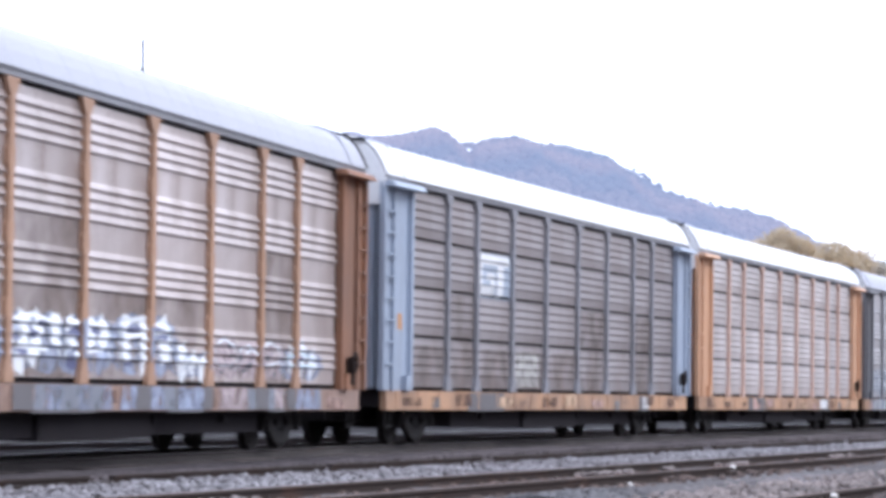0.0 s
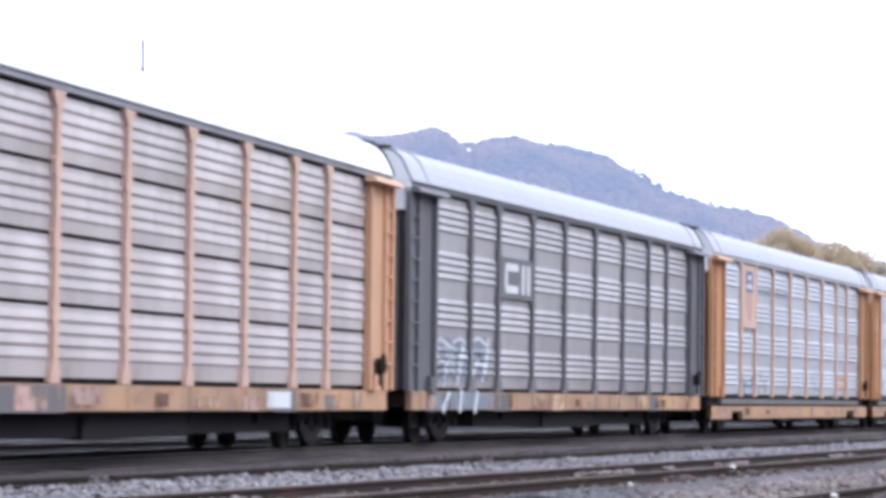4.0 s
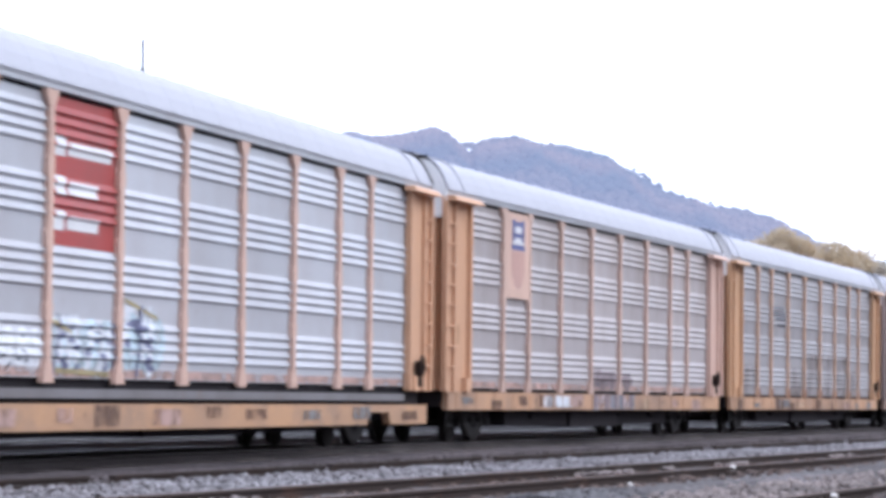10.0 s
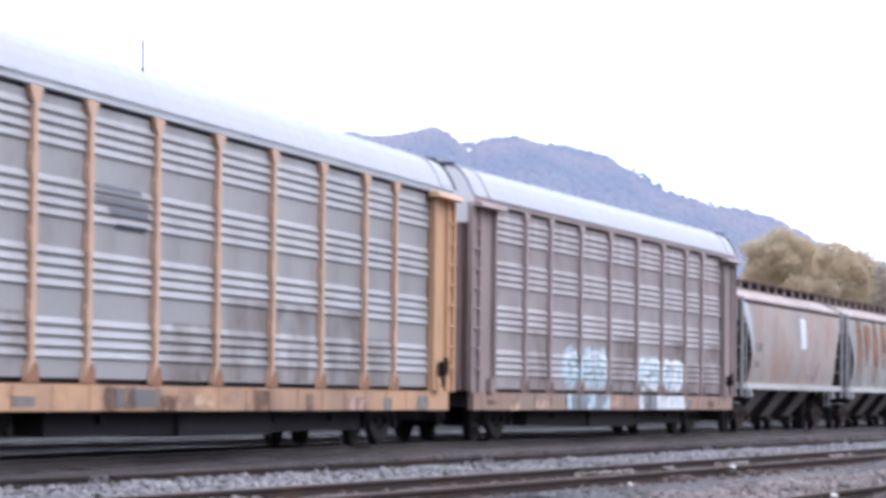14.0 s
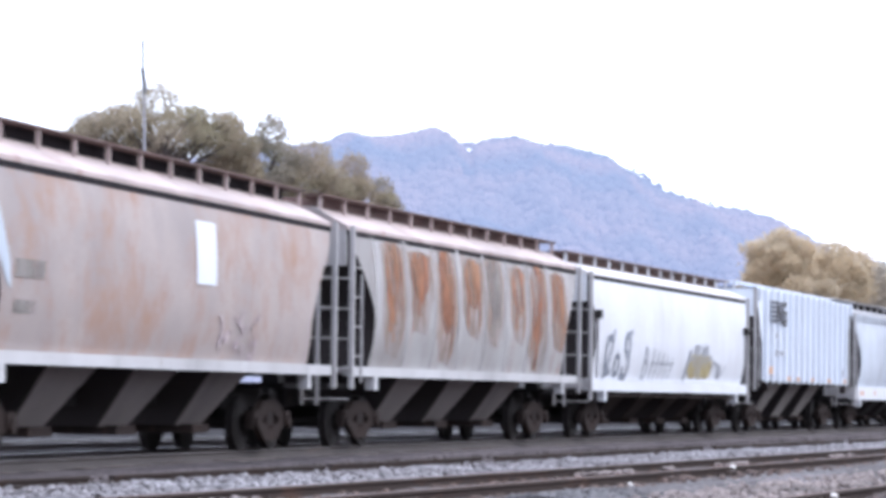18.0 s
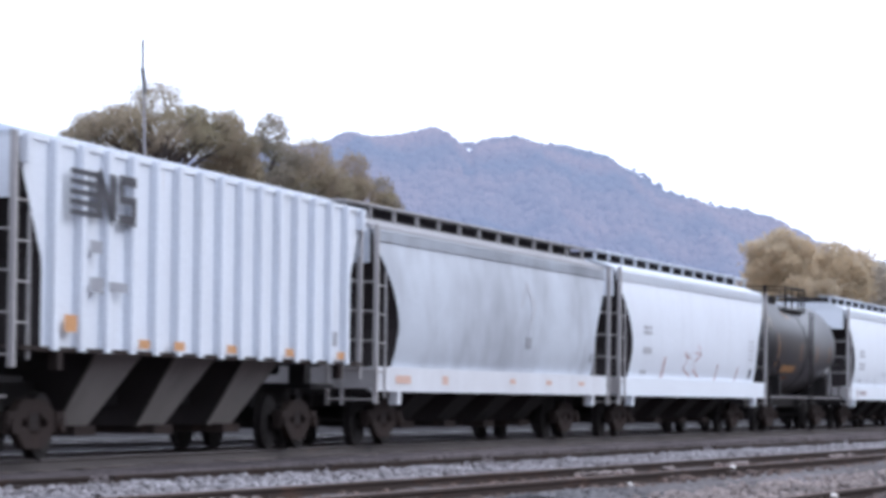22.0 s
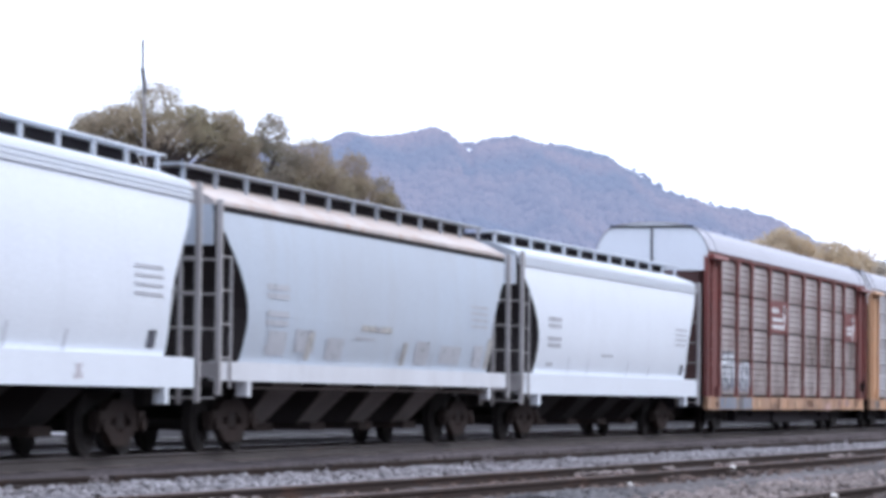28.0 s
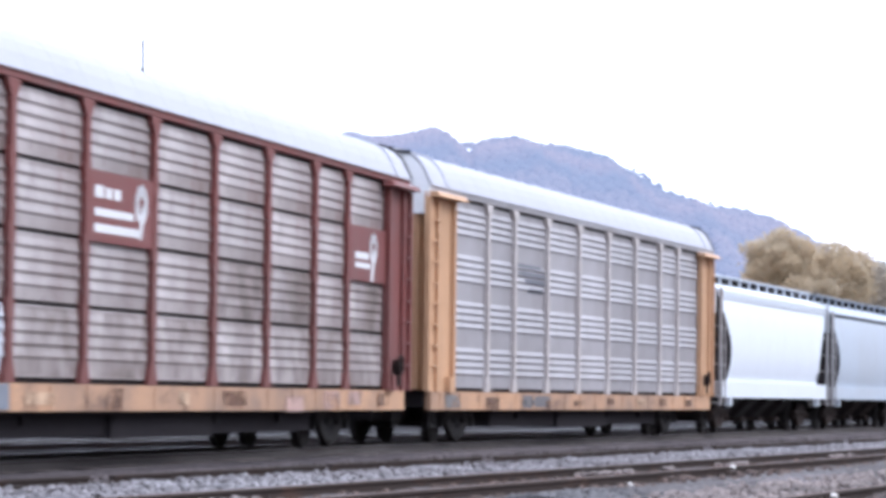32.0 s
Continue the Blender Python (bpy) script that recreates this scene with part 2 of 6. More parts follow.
def wheelset_mesh(bm, r):
    rod(bm, (-1.0, 0, 0), (1.0, 0, 0), 0.075, 8)
    for s in (-1, 1):
        rod(bm, (s * 0.70, 0, 0), (s * 0.815, 0, 0), r, 28)
        rod(bm, (s * 0.675, 0, 0), (s * 0.70, 0, 0), r + 0.03, 28)
        rod(bm, (s * 0.815, 0, 0), (s * 0.835, 0, 0), r * 0.80, 20)
        rod(bm, (s * 0.83, 0, 0), (s * 0.88, 0, 0), 0.13, 10)
        for k in range(3):
            a = k * 2.094
            box(bm, s * 0.84 - 0.01, s * 0.84 + 0.01, math.cos(a) * r * 0.55 - 0.03, math.cos(a) * r * 0.55 + 0.03, math.sin(a) * r * 0.55 - 0.03, math.sin(a) * r * 0.55 + 0.03)


WHEELS = {}


def truck(car, y, r, steel):
    """A two-axle truck: bolster, two side frames and two wheelsets under it."""
    def bolster(bm):
        box(bm, -1.05, 1.05, -0.2, 0.2, r - 0.05, r + 0.24)
        box(bm, -0.3, 0.3, -0.3, 0.3, r + 0.2, r + 0.42)
        for s in (-0.42, 0.42):
            box(bm, -0.95, 0.95, s - 0.05, s + 0.05, r - 0.12, r + 0.02)
    t = part("truck", bolster, BLACK_STEEL, car, key=("bolster", r), at=pose(0, y, 0))
    for s in (-1, 1):
        part("side_frame", lambda bm: side_frame_mesh(bm, r), steel, t, key=("side_frame", r, steel.name), at=pose(s * 1.0, 0, 0, 0, 0, 0 if s > 0 else 180))
    for k, dy in enumerate((-0.90, 0.90)):
        w = part("wheelset", lambda bm: wheelset_mesh(bm, r), WHEEL_STEEL, t, key=("wheelset", r), at=pose(0, dy, r))
        WHEELS.setdefault((r, dy), []).append(w)
    return t


def coupler(car, y, sgn):
    def fill(bm):
        box(bm, -0.14, 0.14, 0, 0.52, 0.72, 0.98)
        box(bm, -0.20, 0.10, 0.40, 0.66, 0.66, 1.02)
        rod(bm, (0.35, -0.1, 0.75), (0.28, 0.45, 0.45), 0.03)
        rod(bm, (0.28, 0.45, 0.45), (0.15, 0.6, 0.6), 0.03)
    part("coupler", fill, BLACK_STEEL, car, "black coupler with air hose", key="coupler", at=pose(0, y, 0, 0, 0, 0 if sgn > 0 else 180))


def ladder_mesh(bm, w, z0, z1, n, r=0.014):
    """Rungs and stiles in the yz plane."""
    for y in (0.0, w):
        box(bm, -0.02, 0.02, y - 0.02, y + 0.02, z0, z1)
    for i in range(n):
        z = z0 + (z1 - z0) * (i + 0.5) / n
        rod(bm, (0.0, 0, z), (0.0, w, z), r)


# ---- autorack cars ----
POSTS = (-9.4, -7.25, -4.4, -1.48, 1.48, 4.4, 7.25, 9.4)
BODY, DOOR = 13.95, 12.1
EAVE, CHORD, PANEL_LOW = 4.965, 4.86, 1.10


def panel_profile(rows):
    """Height and depth of a pressed side sheet: four groups of louvred ridges, with a deep seam under each group when rows is set."""
    top = CHORD - 0.06
    period = (top - PANEL_LOW) / 4
    out = [(top, 0.0)]
    for g in range(4):
        z = top - g * period
        zlow = z - period
        p = 0.165 if rows else 0.143
        deep = 0.021 if rows else 0.039
        for i in range(4):
            a = z - (0.06 if rows else 0.125) - i * p
            out += [(a, 0.0), (a - p * 0.58, deep), (a - p * 0.66, deep), (a - p * 0.86, 0.0)]
        if rows and g < 3:
            out += [(zlow + 0.062, 0.0), (zlow + 0.060, -0.075), (zlow + 0.006, -0.075), (zlow + 0.004, 0.0)]
    out.append((PANEL_LOW, 0.0))
    return out


def panel_mesh(bm, width, rows, row=0):
    """One side sheet; a car with open seams carries four sheets one above another, counted from the top."""
    prof = panel_profile(rows)
    if rows:
        ends = [i for i, (z, d) in enumerate(prof) if d < -0.06]
        prof = prof[(0 if row == 0 else ends[2 * row - 1]):(len(prof) if row == 3 else ends[2 * row] + 1)]
    if not rows or row == 0:
        prof = [(prof[0][0], -0.04)] + prof
    if not rows or row == 3:
        prof = prof + [(prof[-1][0], -0.04)]
    a = [bm.verts.new((d, -width / 2, z)) for z, d in prof]
    b = [bm.verts.new((d, width / 2, z)) for z, d in prof]
    for i in range(len(prof) - 1):
        bm.faces.new((a[i], b[i], b[i + 1], a[i + 1]))


def post_mesh(bm):
    """Side post in one piece: flared foot, three swellings where the seams cross, and a fishtail top."""
    edge = [(0.19, 1.03), (0.17, 1.12), (0.085, 1.34)]
    for z in (1.95, 2.9, 3.85):
        edge += [(0.085, z - 0.15), (0.115, z - 0.09), (0.115, z + 0.09), (0.085, z + 0.15)]
    edge += [(0.085, CHORD - 0.24), (0.20, CHORD - 0.10), (0.25, CHORD - 0.01)]
    n = len(edge)
    rings = [[bm.verts.new((x, sy * y, z)) for y, z in edge] for sy in (-1, 1) for x in (0.0, 0.08)]
    for k in range(n - 1):
        for a, b in ((0, 1), (1, 3), (3, 2), (2, 0)):
            bm.faces.new((rings[a][k], rings[b][k], rings[b][k + 1], rings[a][k + 1]))
    for k in (0, n - 1):
        bm.faces.new((rings[0][k], rings[1][k], rings[3][k], rings[2][k]))


def foot_mesh(bm):
    """Gusset plate over the flared foot of a side post."""
    extrude_x(bm, [(-0.30, 1.03), (0.22, 1.03), (0.18, 1.24), (0.05, 1.30)], 0.002, 0.014)


ROOF_X = [0.0, 0.5, 0.9, 1.10, 1.24, 1.36, 1.46, 1.52, 1.56]
ROOF_Z = [5.70, 5.68, 5.63, 5.57, 5.49, 5.37, 5.20, 5.06, EAVE]


def roof_arc(x):
    return float(np.interp(abs(x), ROOF_X, ROOF_Z))


def roof_mesh(bm):
    xs = [-x for x in ROOF_X[:0:-1]] + ROOF_X
    cuts = []
    y = -BODY + 0.1
    n = 24
    for i in range(n):
        a = -BODY + 0.1 + (2 * BODY - 0.2) * i / n
        cuts += [(a + 0.03, 0.0), (a + 0.05, 0.010), (a + 0.11, 0.010), (a + 0.13, 0.0)]
    cuts = [(-BODY + 0.1, 0.0)] + cuts + [(BODY - 0.1, 0.0)]
    rows = [[bm.verts.new((x, y, roof_arc(x) + d)) for x in xs] for y, d in cuts]
    for j in range(len(rows) - 1):
        for i in range(16):
            bm.faces.new((rows[j][i], rows[j + 1][i], rows[j + 1][i + 1], rows[j][i + 1]))
    for row in (rows[0], rows[-1]):
        low = [bm.verts.new((v.co.x * 0.98, v.co.y, EAVE - 0.05)) for v in row]
        for i in range(16):
            bm.faces.new((row[i], row[i + 1], low[i + 1], low[i]))


def hoop_mesh(bm):
    xs = [-x for x in ROOF_X[:0:-1]] + ROOF_X
    for y0, y1, up in ((-0.05, 0.05, 0.05),):
        a = [[bm.verts.new((x, y, roof_arc(x) + z)) for x in xs] for y, z in ((y0, 0.0), (y0, up), (y1, up), (y1, 0.0))]
        for k in range(3):
            for i in range(16):
                bm.faces.new((a[k][i], a[k][i + 1], a[k + 1][i + 1], a[k + 1][i]))


def end_door_mesh(bm):
    """Folding end doors with a rounded plan."""
    prof = [(-1.40, 0.0), (-1.30, 0.18), (-0.9, 0.26), (-0.05, 0.28), (0.05, 0.28), (0.9, 0.26), (1.30, 0.18), (1.40, 0.0)]
    lo = [bm.verts.new((x, y, 1.05)) for x, y in prof]
    hi = [bm.verts.new((x, y, 4.42)) for x, y in prof]
    for i in range(len(prof) - 1):
        bm.faces.new((lo[i], lo[i + 1], hi[i + 1], hi[i]))


def end_hood_mesh(bm):
    """Upper part of the end, closed to the roof's outline, with a seam up its middle."""
    pts = [(-1.50, 4.42), (1.50, 4.42)] + [(x * 0.985, roof_arc(x) - 0.015) for x in reversed(ROOF_X)] + [(-x * 0.985, roof_arc(x) - 0.015) for x in ROOF_X[1:]]
    extrude_y(bm, pts, 0.0, 0.09)


def corner_panel(car, at, flip, mat):
    """End panel between the last side sheet and the car's end: plate, ribs, top bracket, lock box and grab irons."""
    w = BODY - DOOR
    sg = -1 if flip else 1

    def slab(x0, x1, y0, y1, z0, z1):
        return lambda bm: box(bm, x0, x1, min(sg * y0, sg * y1), max(sg * y0, sg * y1), z0, z1)
    plate = part("corner_panel", slab(0.0, 0.05, 0.0, w, 1.02, CHORD - 0.03), mat, car, key=("corner", flip, mat.name), at=at)
    for k, (y0, y1, d) in enumerate(((0.0, 0.16, 0.13), (w - 0.72, w - 0.60, 0.11), (w - 0.16, w, 0.11))):
        part("corner_rib", slab(0.052, d, y0, y1, 1.02, CHORD - 0.12), mat, plate, key=("corner_rib", k, flip, mat.name))
    part("lock_box", slab(0.052, 0.16, 0.22, 0.50, 1.02, 1.30), mat, plate, key=("lock_box", flip, mat.name))

    def bracket(bm):
        v = [bm.verts.new((x, sg * y, z)) for x, y, z in ((0.05, -0.28, CHORD - 0.11), (0.30, -0.28, CHORD - 0.11), (0.30, w * 0.96, CHORD - 0.11), (0.05, w * 0.96, CHORD - 0.11),
                                                          (0.05, -0.28, CHORD - 0.01), (0.22, -0.24, CHORD - 0.01), (0.22, w * 0.96, CHORD - 0.01), (0.05, w * 0.96, CHORD - 0.01))]
        for f in ((0, 1, 2, 3), (7, 6, 5, 4), (0, 4, 5, 1), (1, 5, 6, 2), (2, 6, 7, 3), (3, 7, 4, 0)):
            bm.faces.new([v[i] for i in f])
    part("top_bracket", bracket, mat, plate, key=("bracket", flip, mat.name))
    for k in range(8):
        part("grab_iron", lambda bm: rod(bm, (0.125, sg * (w - 0.62), 0.0), (0.125, sg * (w - 0.14), 0.0), 0.02), mat, plate, key=("grab_iron", flip, mat.name), at=pose(0, 0, 1.5 + 0.4 * k))


def sill_mesh(bm, low):
    z0, z1 = (0.40, 1.0) if low else (0.66, 1.02)
    if not low:
        box(bm, 1.40, 1.52, -13.6, 13.6, z0, z1)
        for y in np.arange(-13, 13.1, 1.45):
            box(bm, 1.52, 1.535, y - 0.03, y + 0.03, z0 + 0.02, z1 - 0.02)
        return
    prof = [(-13.7, z0), (-10.9, z0), (-10.75, 0.62), (-9.35, 0.62), (-9.2, z0), (9.2, z0), (9.35, 0.62), (10.75, 0.62), (10.9, z0), (13.7, z0)]
    top = [(y, 0.76) for y, z in prof]
    rings = [[bm.verts.new((x, y, z)) for y, z in pr] for x, pr in ((1.52, prof), (1.52, top), (1.38, top), (1.38, prof))]
    for k in range(4):
        for i in range(len(prof) - 1):
            bm.faces.new((rings[k][i], rings[k][i + 1], rings[(k + 1) % 4][i + 1], rings[(k + 1) % 4][i]))


def autorack(label, sheet_mat, post_mat, end_mat, sill_mat, roof_mat, chord_mat, rows=False, low=False, steel=BLACK_STEEL, door_mat=None, back_mat=None, hoops=True, hood_mat=None, foot_mat=None):
    car = tagged(new("autorack_car"), label, "railcar", "freight train cars")
    tag = (sheet_mat.name, post_mat.name, end_mat.name)
    for s in (1, -1):
        turn = pose(0, 0, 0, 0, 0, 0 if s > 0 else 180)
        ys = (-DOOR,) + POSTS + (DOOR,)
        for a, b in zip(ys, ys[1:]):
            w = round(b - a, 2)
            for row in range(4 if rows else 1):
                part("side_panel", lambda bm: panel_mesh(bm, w, rows, row), sheet_mat, car, key=("panel", w, rows, row, sheet_mat.name), at=turn @ pose(1.44, (a + b) / 2, 0))
        for y in POSTS:
            part("side_post", post_mesh, post_mat, car, key=("post", post_mat.name), at=turn @ pose(1.445, y, 0))
            if foot_mat:
                part("post_foot", foot_mesh, foot_mat, car, key=("foot", foot_mat.name), at=turn @ pose(1.526, y, 0))

        def chord(bm):
            box(bm, 1.40, 1.525, -BODY + 0.05, BODY - 0.05, CHORD, EAVE - 0.03)
            box(bm, 1.38, 1.54, -BODY + 0.05, BODY - 0.05, EAVE - 0.03, EAVE + 0.005)
        part("top_chord", chord, chord_mat, car, key=("chord", chord_mat.name), at=turn)
        part("side_sill", lambda bm: sill_mesh(bm, low), sill_mat, car, key=("sill", low, sill_mat.name), at=turn)
        if low:
            part("lower_rail", lambda bm: box(bm, 1.36, 1.475, -DOOR, DOOR, 0.83, 0.96), WALK_GREY, car, key="lower_rail", at=turn)
        for e in (1, -1):
            mt = end_mat if (e < 0 or back_mat is None) else back_mat
            flip = e * s < 0
            corner_panel(car, turn @ pose(1.455, -DOOR if flip else DOOR, 0), flip, mt)
    part("roof", roof_mesh, roof_mat, car, key=("roof", roof_mat.name))
    if hoops:
        for y in (-BODY + 0.1, -BODY + 1.25, BODY - 0.1, BODY - 1.25):
            part("roof_hoop", hoop_mesh, BLACK_STEEL if y > 13.5 else roof_mat, car, key=("hoop", y > 13.5, roof_mat.name), at=pose(0, y, 0))
    for e in (1, -1):
        part("end_door", end_door_mesh, door_mat or end_mat, car, key=("end_door", (door_mat or end_mat).name), at=pose(0, e * (BODY - 0.30), 0, 0, 0, 0 if e > 0 else 180))
        part("door_bar", lambda bm: box(bm, -0.04, 0.04, 0.28, 0.33, 1.1, 4.4), BLACK_STEEL, car, key="door_bar", at=pose(0, e * (BODY - 0.30), 0, 0, 0, 0 if e > 0 else 180))
        part("end_hood", end_hood_mesh, hood_mat or GALV_WHITE, car, "pale end hood under the roof", key=("hood", (hood_mat or GALV_WHITE).name), at=pose(0, e * (BODY - 0.12), 0, 0, 0, 0 if e > 0 else 180))
        def seam(bm):
            box(bm, -0.025, 0.025, 0.09, 0.12, 4.45, 5.60)
            box(bm, -1.15, 1.15, 0.09, 0.13, 5.57, 5.63)
        part("hood_seam", seam, BLACK_STEEL, car, key="hood_seam", at=pose(0, e * (BODY - 0.12), 0, 0, 0, 0 if e > 0 else 180))
        truck(car, e * 10.06, 0.42, steel)
        coupler(car, e * (BODY - 0.25), e)

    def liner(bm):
        # Inner box added so that the gaps between the sheets look unlit.
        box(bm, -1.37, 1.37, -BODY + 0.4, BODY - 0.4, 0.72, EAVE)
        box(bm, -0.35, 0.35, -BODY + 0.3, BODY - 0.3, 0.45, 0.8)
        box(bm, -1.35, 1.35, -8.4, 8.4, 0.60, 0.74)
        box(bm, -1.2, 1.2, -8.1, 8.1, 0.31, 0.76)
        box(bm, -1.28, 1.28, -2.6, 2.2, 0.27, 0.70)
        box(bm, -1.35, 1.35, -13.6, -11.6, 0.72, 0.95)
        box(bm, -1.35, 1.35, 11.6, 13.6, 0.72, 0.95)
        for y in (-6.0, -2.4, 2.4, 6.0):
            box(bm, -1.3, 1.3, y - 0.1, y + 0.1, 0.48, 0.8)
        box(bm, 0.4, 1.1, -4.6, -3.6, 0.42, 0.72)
    for e in (1, -1):
        for s in (1, -1):
            def stirrup(bm):
                u = [(-0.2, 0.66), (-0.2, 0.34), (0.2, 0.34), (0.2, 0.66), (0.165, 0.66), (0.165, 0.375), (-0.165, 0.375), (-0.165, 0.66)]
                extrude_x(bm, u, -0.015, 0.015)
            part("stirrup", stirrup, BLACK_STEEL, car, key="stirrup", at=pose(s * 1.44, e * 13.25, 0))

    def brake(bm):
        for k in range(16):
            a, b = k * math.pi / 8, (k + 1) * math.pi / 8
            rod(bm, (0, 0.17 * math.cos(a), 0.17 * math.sin(a)), (0, 0.17 * math.cos(b), 0.17 * math.sin(b)), 0.025)
        for k in range(3):
            rod(bm, (0, 0, 0), (0, 0.17 * math.cos(k * 2.1), 0.17 * math.sin(k * 2.1)), 0.02)
        box(bm, -0.12, -0.02, -0.09, 0.09, -0.4, 0.09)
    part("brake_wheel", brake, BROWN_STEEL, car, "black brake wheel on its gear box", key="brake", at=pose(1.66, 12.75, 1.5))
    part("deck_frame", liner, DARK_LINER, car, "black deck frame with an added core that darkens the sheet gaps", key="liner")
    return car


# ---- covered hoppers ----
def hopper_profile(z, kind, w):
    """Half width of the body at height z."""
    if kind == "round":
        t = (z - 2.55) / 1.55
        return w * (1 - (0.12 if t > 0 else 0.19) * abs(t) ** 2.3)
    return w


def hopper_end(z, top, sill, draw=1.35):
    """How far the body draws in from the end of its roof at height z."""
    t = (top - z) / (top - sill)
    if t < 0.10:
        return 0.0
    t = (t - 0.10) / 0.90
    if draw < 1.0:
        return draw * min(1.0, t / 0.55)
    return draw * math.sin(min(1.0, t / 0.72) * math.pi / 2) ** 1.25 - 0.10 * max(0.0, t - 0.72) / 0.28


def hopper(label, length, side_mat, roof_mat, end_mat, kind="round", top=4.47, eave=3.90, sill=(1.42, 1.0), bays=3, bay_mat=None, trim_mat=None, band=False,
           board_mat=None, ribs=0, w=1.56, steel=BROWN_STEEL, frame_mat=None, plate=0.70, post_mat=None, flange=False, rungs=True, trough=True, trough_mat=None, draw=1.35, bracket_mat=None, beam_mat=None):
    car = tagged(new("covered_hopper_car"), label, "railcar", "freight train cars")
    half = length / 2 - 0.55
    hb = half - 0.10
    deck = min(sill[1], 1.08)
    frame_mat = frame_mat or side_mat
    s1, s0 = sill
    zs = [s1 - 0.05 + (eave - s1 + 0.05) * i / 14 for i in range(15)]

    def side(bm, s):
        ny = 12
        grid = []
        for z in zs:
            x = hopper_profile(z, kind, w)
            e = hb - hopper_end(z, eave, s1, draw)
            grid.append([bm.verts.new((s * x, -e + 2 * e * j / ny, z)) for j in range(ny + 1)])
        for i in range(14):
            for j in range(ny):
                bm.faces.new((grid[i][j], grid[i][j + 1], grid[i + 1][j + 1], grid[i + 1][j]))
    for s in (1, -1):
        for k in range(ribs):
            y = -hb + 0.12 + (2 * hb - 0.24) * k / (ribs - 1)
            lim = [z for z in zs if abs(y) < hb - hopper_end(z, eave, s1, draw) + 0.02]
            if lim:
                part("rib", lambda bm: box(bm, s * w if s > 0 else s * w - 0.12, s * w + 0.12 if s > 0 else s * w, y - 0.10, y + 0.10, min(lim), eave - 0.02), side_mat, car)
    for s in (1, -1):
        bm = bmesh.new()
        side(bm, s)
        ob = part("side_sheet", bm, side_mat, car, smooth=True)
        smooth_by_angle(ob, 30)

    def end(bm, e):
        grid = []
        for z in zs:
            x = hopper_profile(z, kind, w) - 0.01
            y = e * (hb - hopper_end(z, eave, s1, draw) - 0.01)
            grid.append([bm.verts.new((-x + 2 * x * j / 4, y, z)) for j in range(5)])
        for i in range(14):
            for j in range(4):
                bm.faces.new((grid[i][j], grid[i][j + 1], grid[i + 1][j + 1], grid[i + 1][j]))
    for e in (1, -1):
        bm = bmesh.new()
        end(bm, e)
        part("end_slope_sheet", bm, end_mat, car, "end slope sheet, grime with its shade in the dark colour")
        # end plate, corner posts, braces, platform and ladder
        zp = eave - plate
        bm = bmesh.new()
        y = e * half
        xw = hopper_profile(eave, kind, w)
        pts = [(-xw, zp), (xw, zp), (xw, eave), (0.8, top - 0.22), (-0.8, top - 0.22), (-xw, eave)]
        a = [bm.verts.new((x, y - e * 0.06, z)) for x, z in pts]
        b = [bm.verts.new((x, y, z)) for x, z in pts]
        for i in range(6):
            j = (i + 1) % 6
            bm.faces.new((a[i], a[j], b[j], b[i]))
        bm.faces.new(a)
        bm.faces.new(b)
        part("end_plate", bm, frame_mat, car)
        for s in (1, -1):
            bm = bmesh.new()
            box(bm, s * (w - 0.02) - 0.04, s * (w - 0.02) + 0.04, y - 0.05, y + 0.05, s0 - 0.22, eave)
            part("corner_post", bm, post_mat or POST_GREY, car)
            if rungs and e < 0:
                lad = part("ladder", lambda bm: box(bm, -0.018, 0.018, -0.018, 0.018, s0 - 0.12, zp - 0.15), post_mat or POST_GREY, car, at=pose(s * (w + 0.01), y - e * 0.50, 0))
                for k in range(4):
                    part("rung", lambda bm: rod(bm, (0.0, 0.0, 0.0), (0.0, e * 0.50, 0.0), 0.014), post_mat or POST_GREY, lad, key=("side_rung", e, (post_mat or POST_GREY).name), at=pose(0, 0, s0 + 0.35 + k * 0.52))
            lad = part("end_ladder", lambda bm: box(bm, -0.03, 0.03, -0.03, 0.03, 0.75, zp + 0.1), post_mat or POST_GREY, car, at=pose(s * (w - 0.62), y + e * 0.09, 0))
            for k in range(5):
                part("rung", lambda bm: rod(bm, (0.0, 0.0, 0.0), (s * 0.58, 0.0, 0.0), 0.016), post_mat or POST_GREY, lad, key=("end_rung", s, (post_mat or POST_GREY).name), at=pose(0, 0, 0.85 + k * 0.53))
        bm = bmesh.new()
        box(bm, -w, w, y - 0.05, y + 0.05, s0 + 0.05, s1 - 0.02)
        for x in (-0.55, 0.55):
            rod(bm, (x, y, s1), (x * 0.9, y - e * 0.9, 2.6), 0.05)
            box(bm, x - 0.05, x + 0.05, y - 0.04, y + 0.04, s1 - 0.1, zp)
        part("end_frame", bm, beam_mat or post_mat or POST_GREY, car)
        bm = bmesh.new()
        box(bm, -1.1, 1.1, min(y, y - e * 1.6), max(y, y - e * 1.6), deck - 0.05, deck + 0.04)
        rod(bm, (-0.75, y - e * 0.55, deck + 0.35), (0.2, y - e * 0.55, deck + 0.35), 0.16, 12)
        box(bm, 0.45, 0.75, y - e * 0.5 - 0.2, y - e * 0.5 + 0.2, deck, deck + 0.55)
        part("end_platform", bm, BLACK_STEEL, car, "black end platform with brake gear")
        truck(car, e * (half - 2.2), 0.457, steel)
        coupler(car, e * (half - 0.12), e)

    def roof(bm):
        xe = hopper_profile(eave, kind, w) + 0.03
        prof = [(-xe, eave - 0.07), (-xe, eave), (-0.75, top - 0.22), (0.75, top - 0.22), (xe, eave), (xe, eave - 0.07)]
        extrude_y(bm, prof, -half, half)
    part("roof", roof, roof_mat, car)
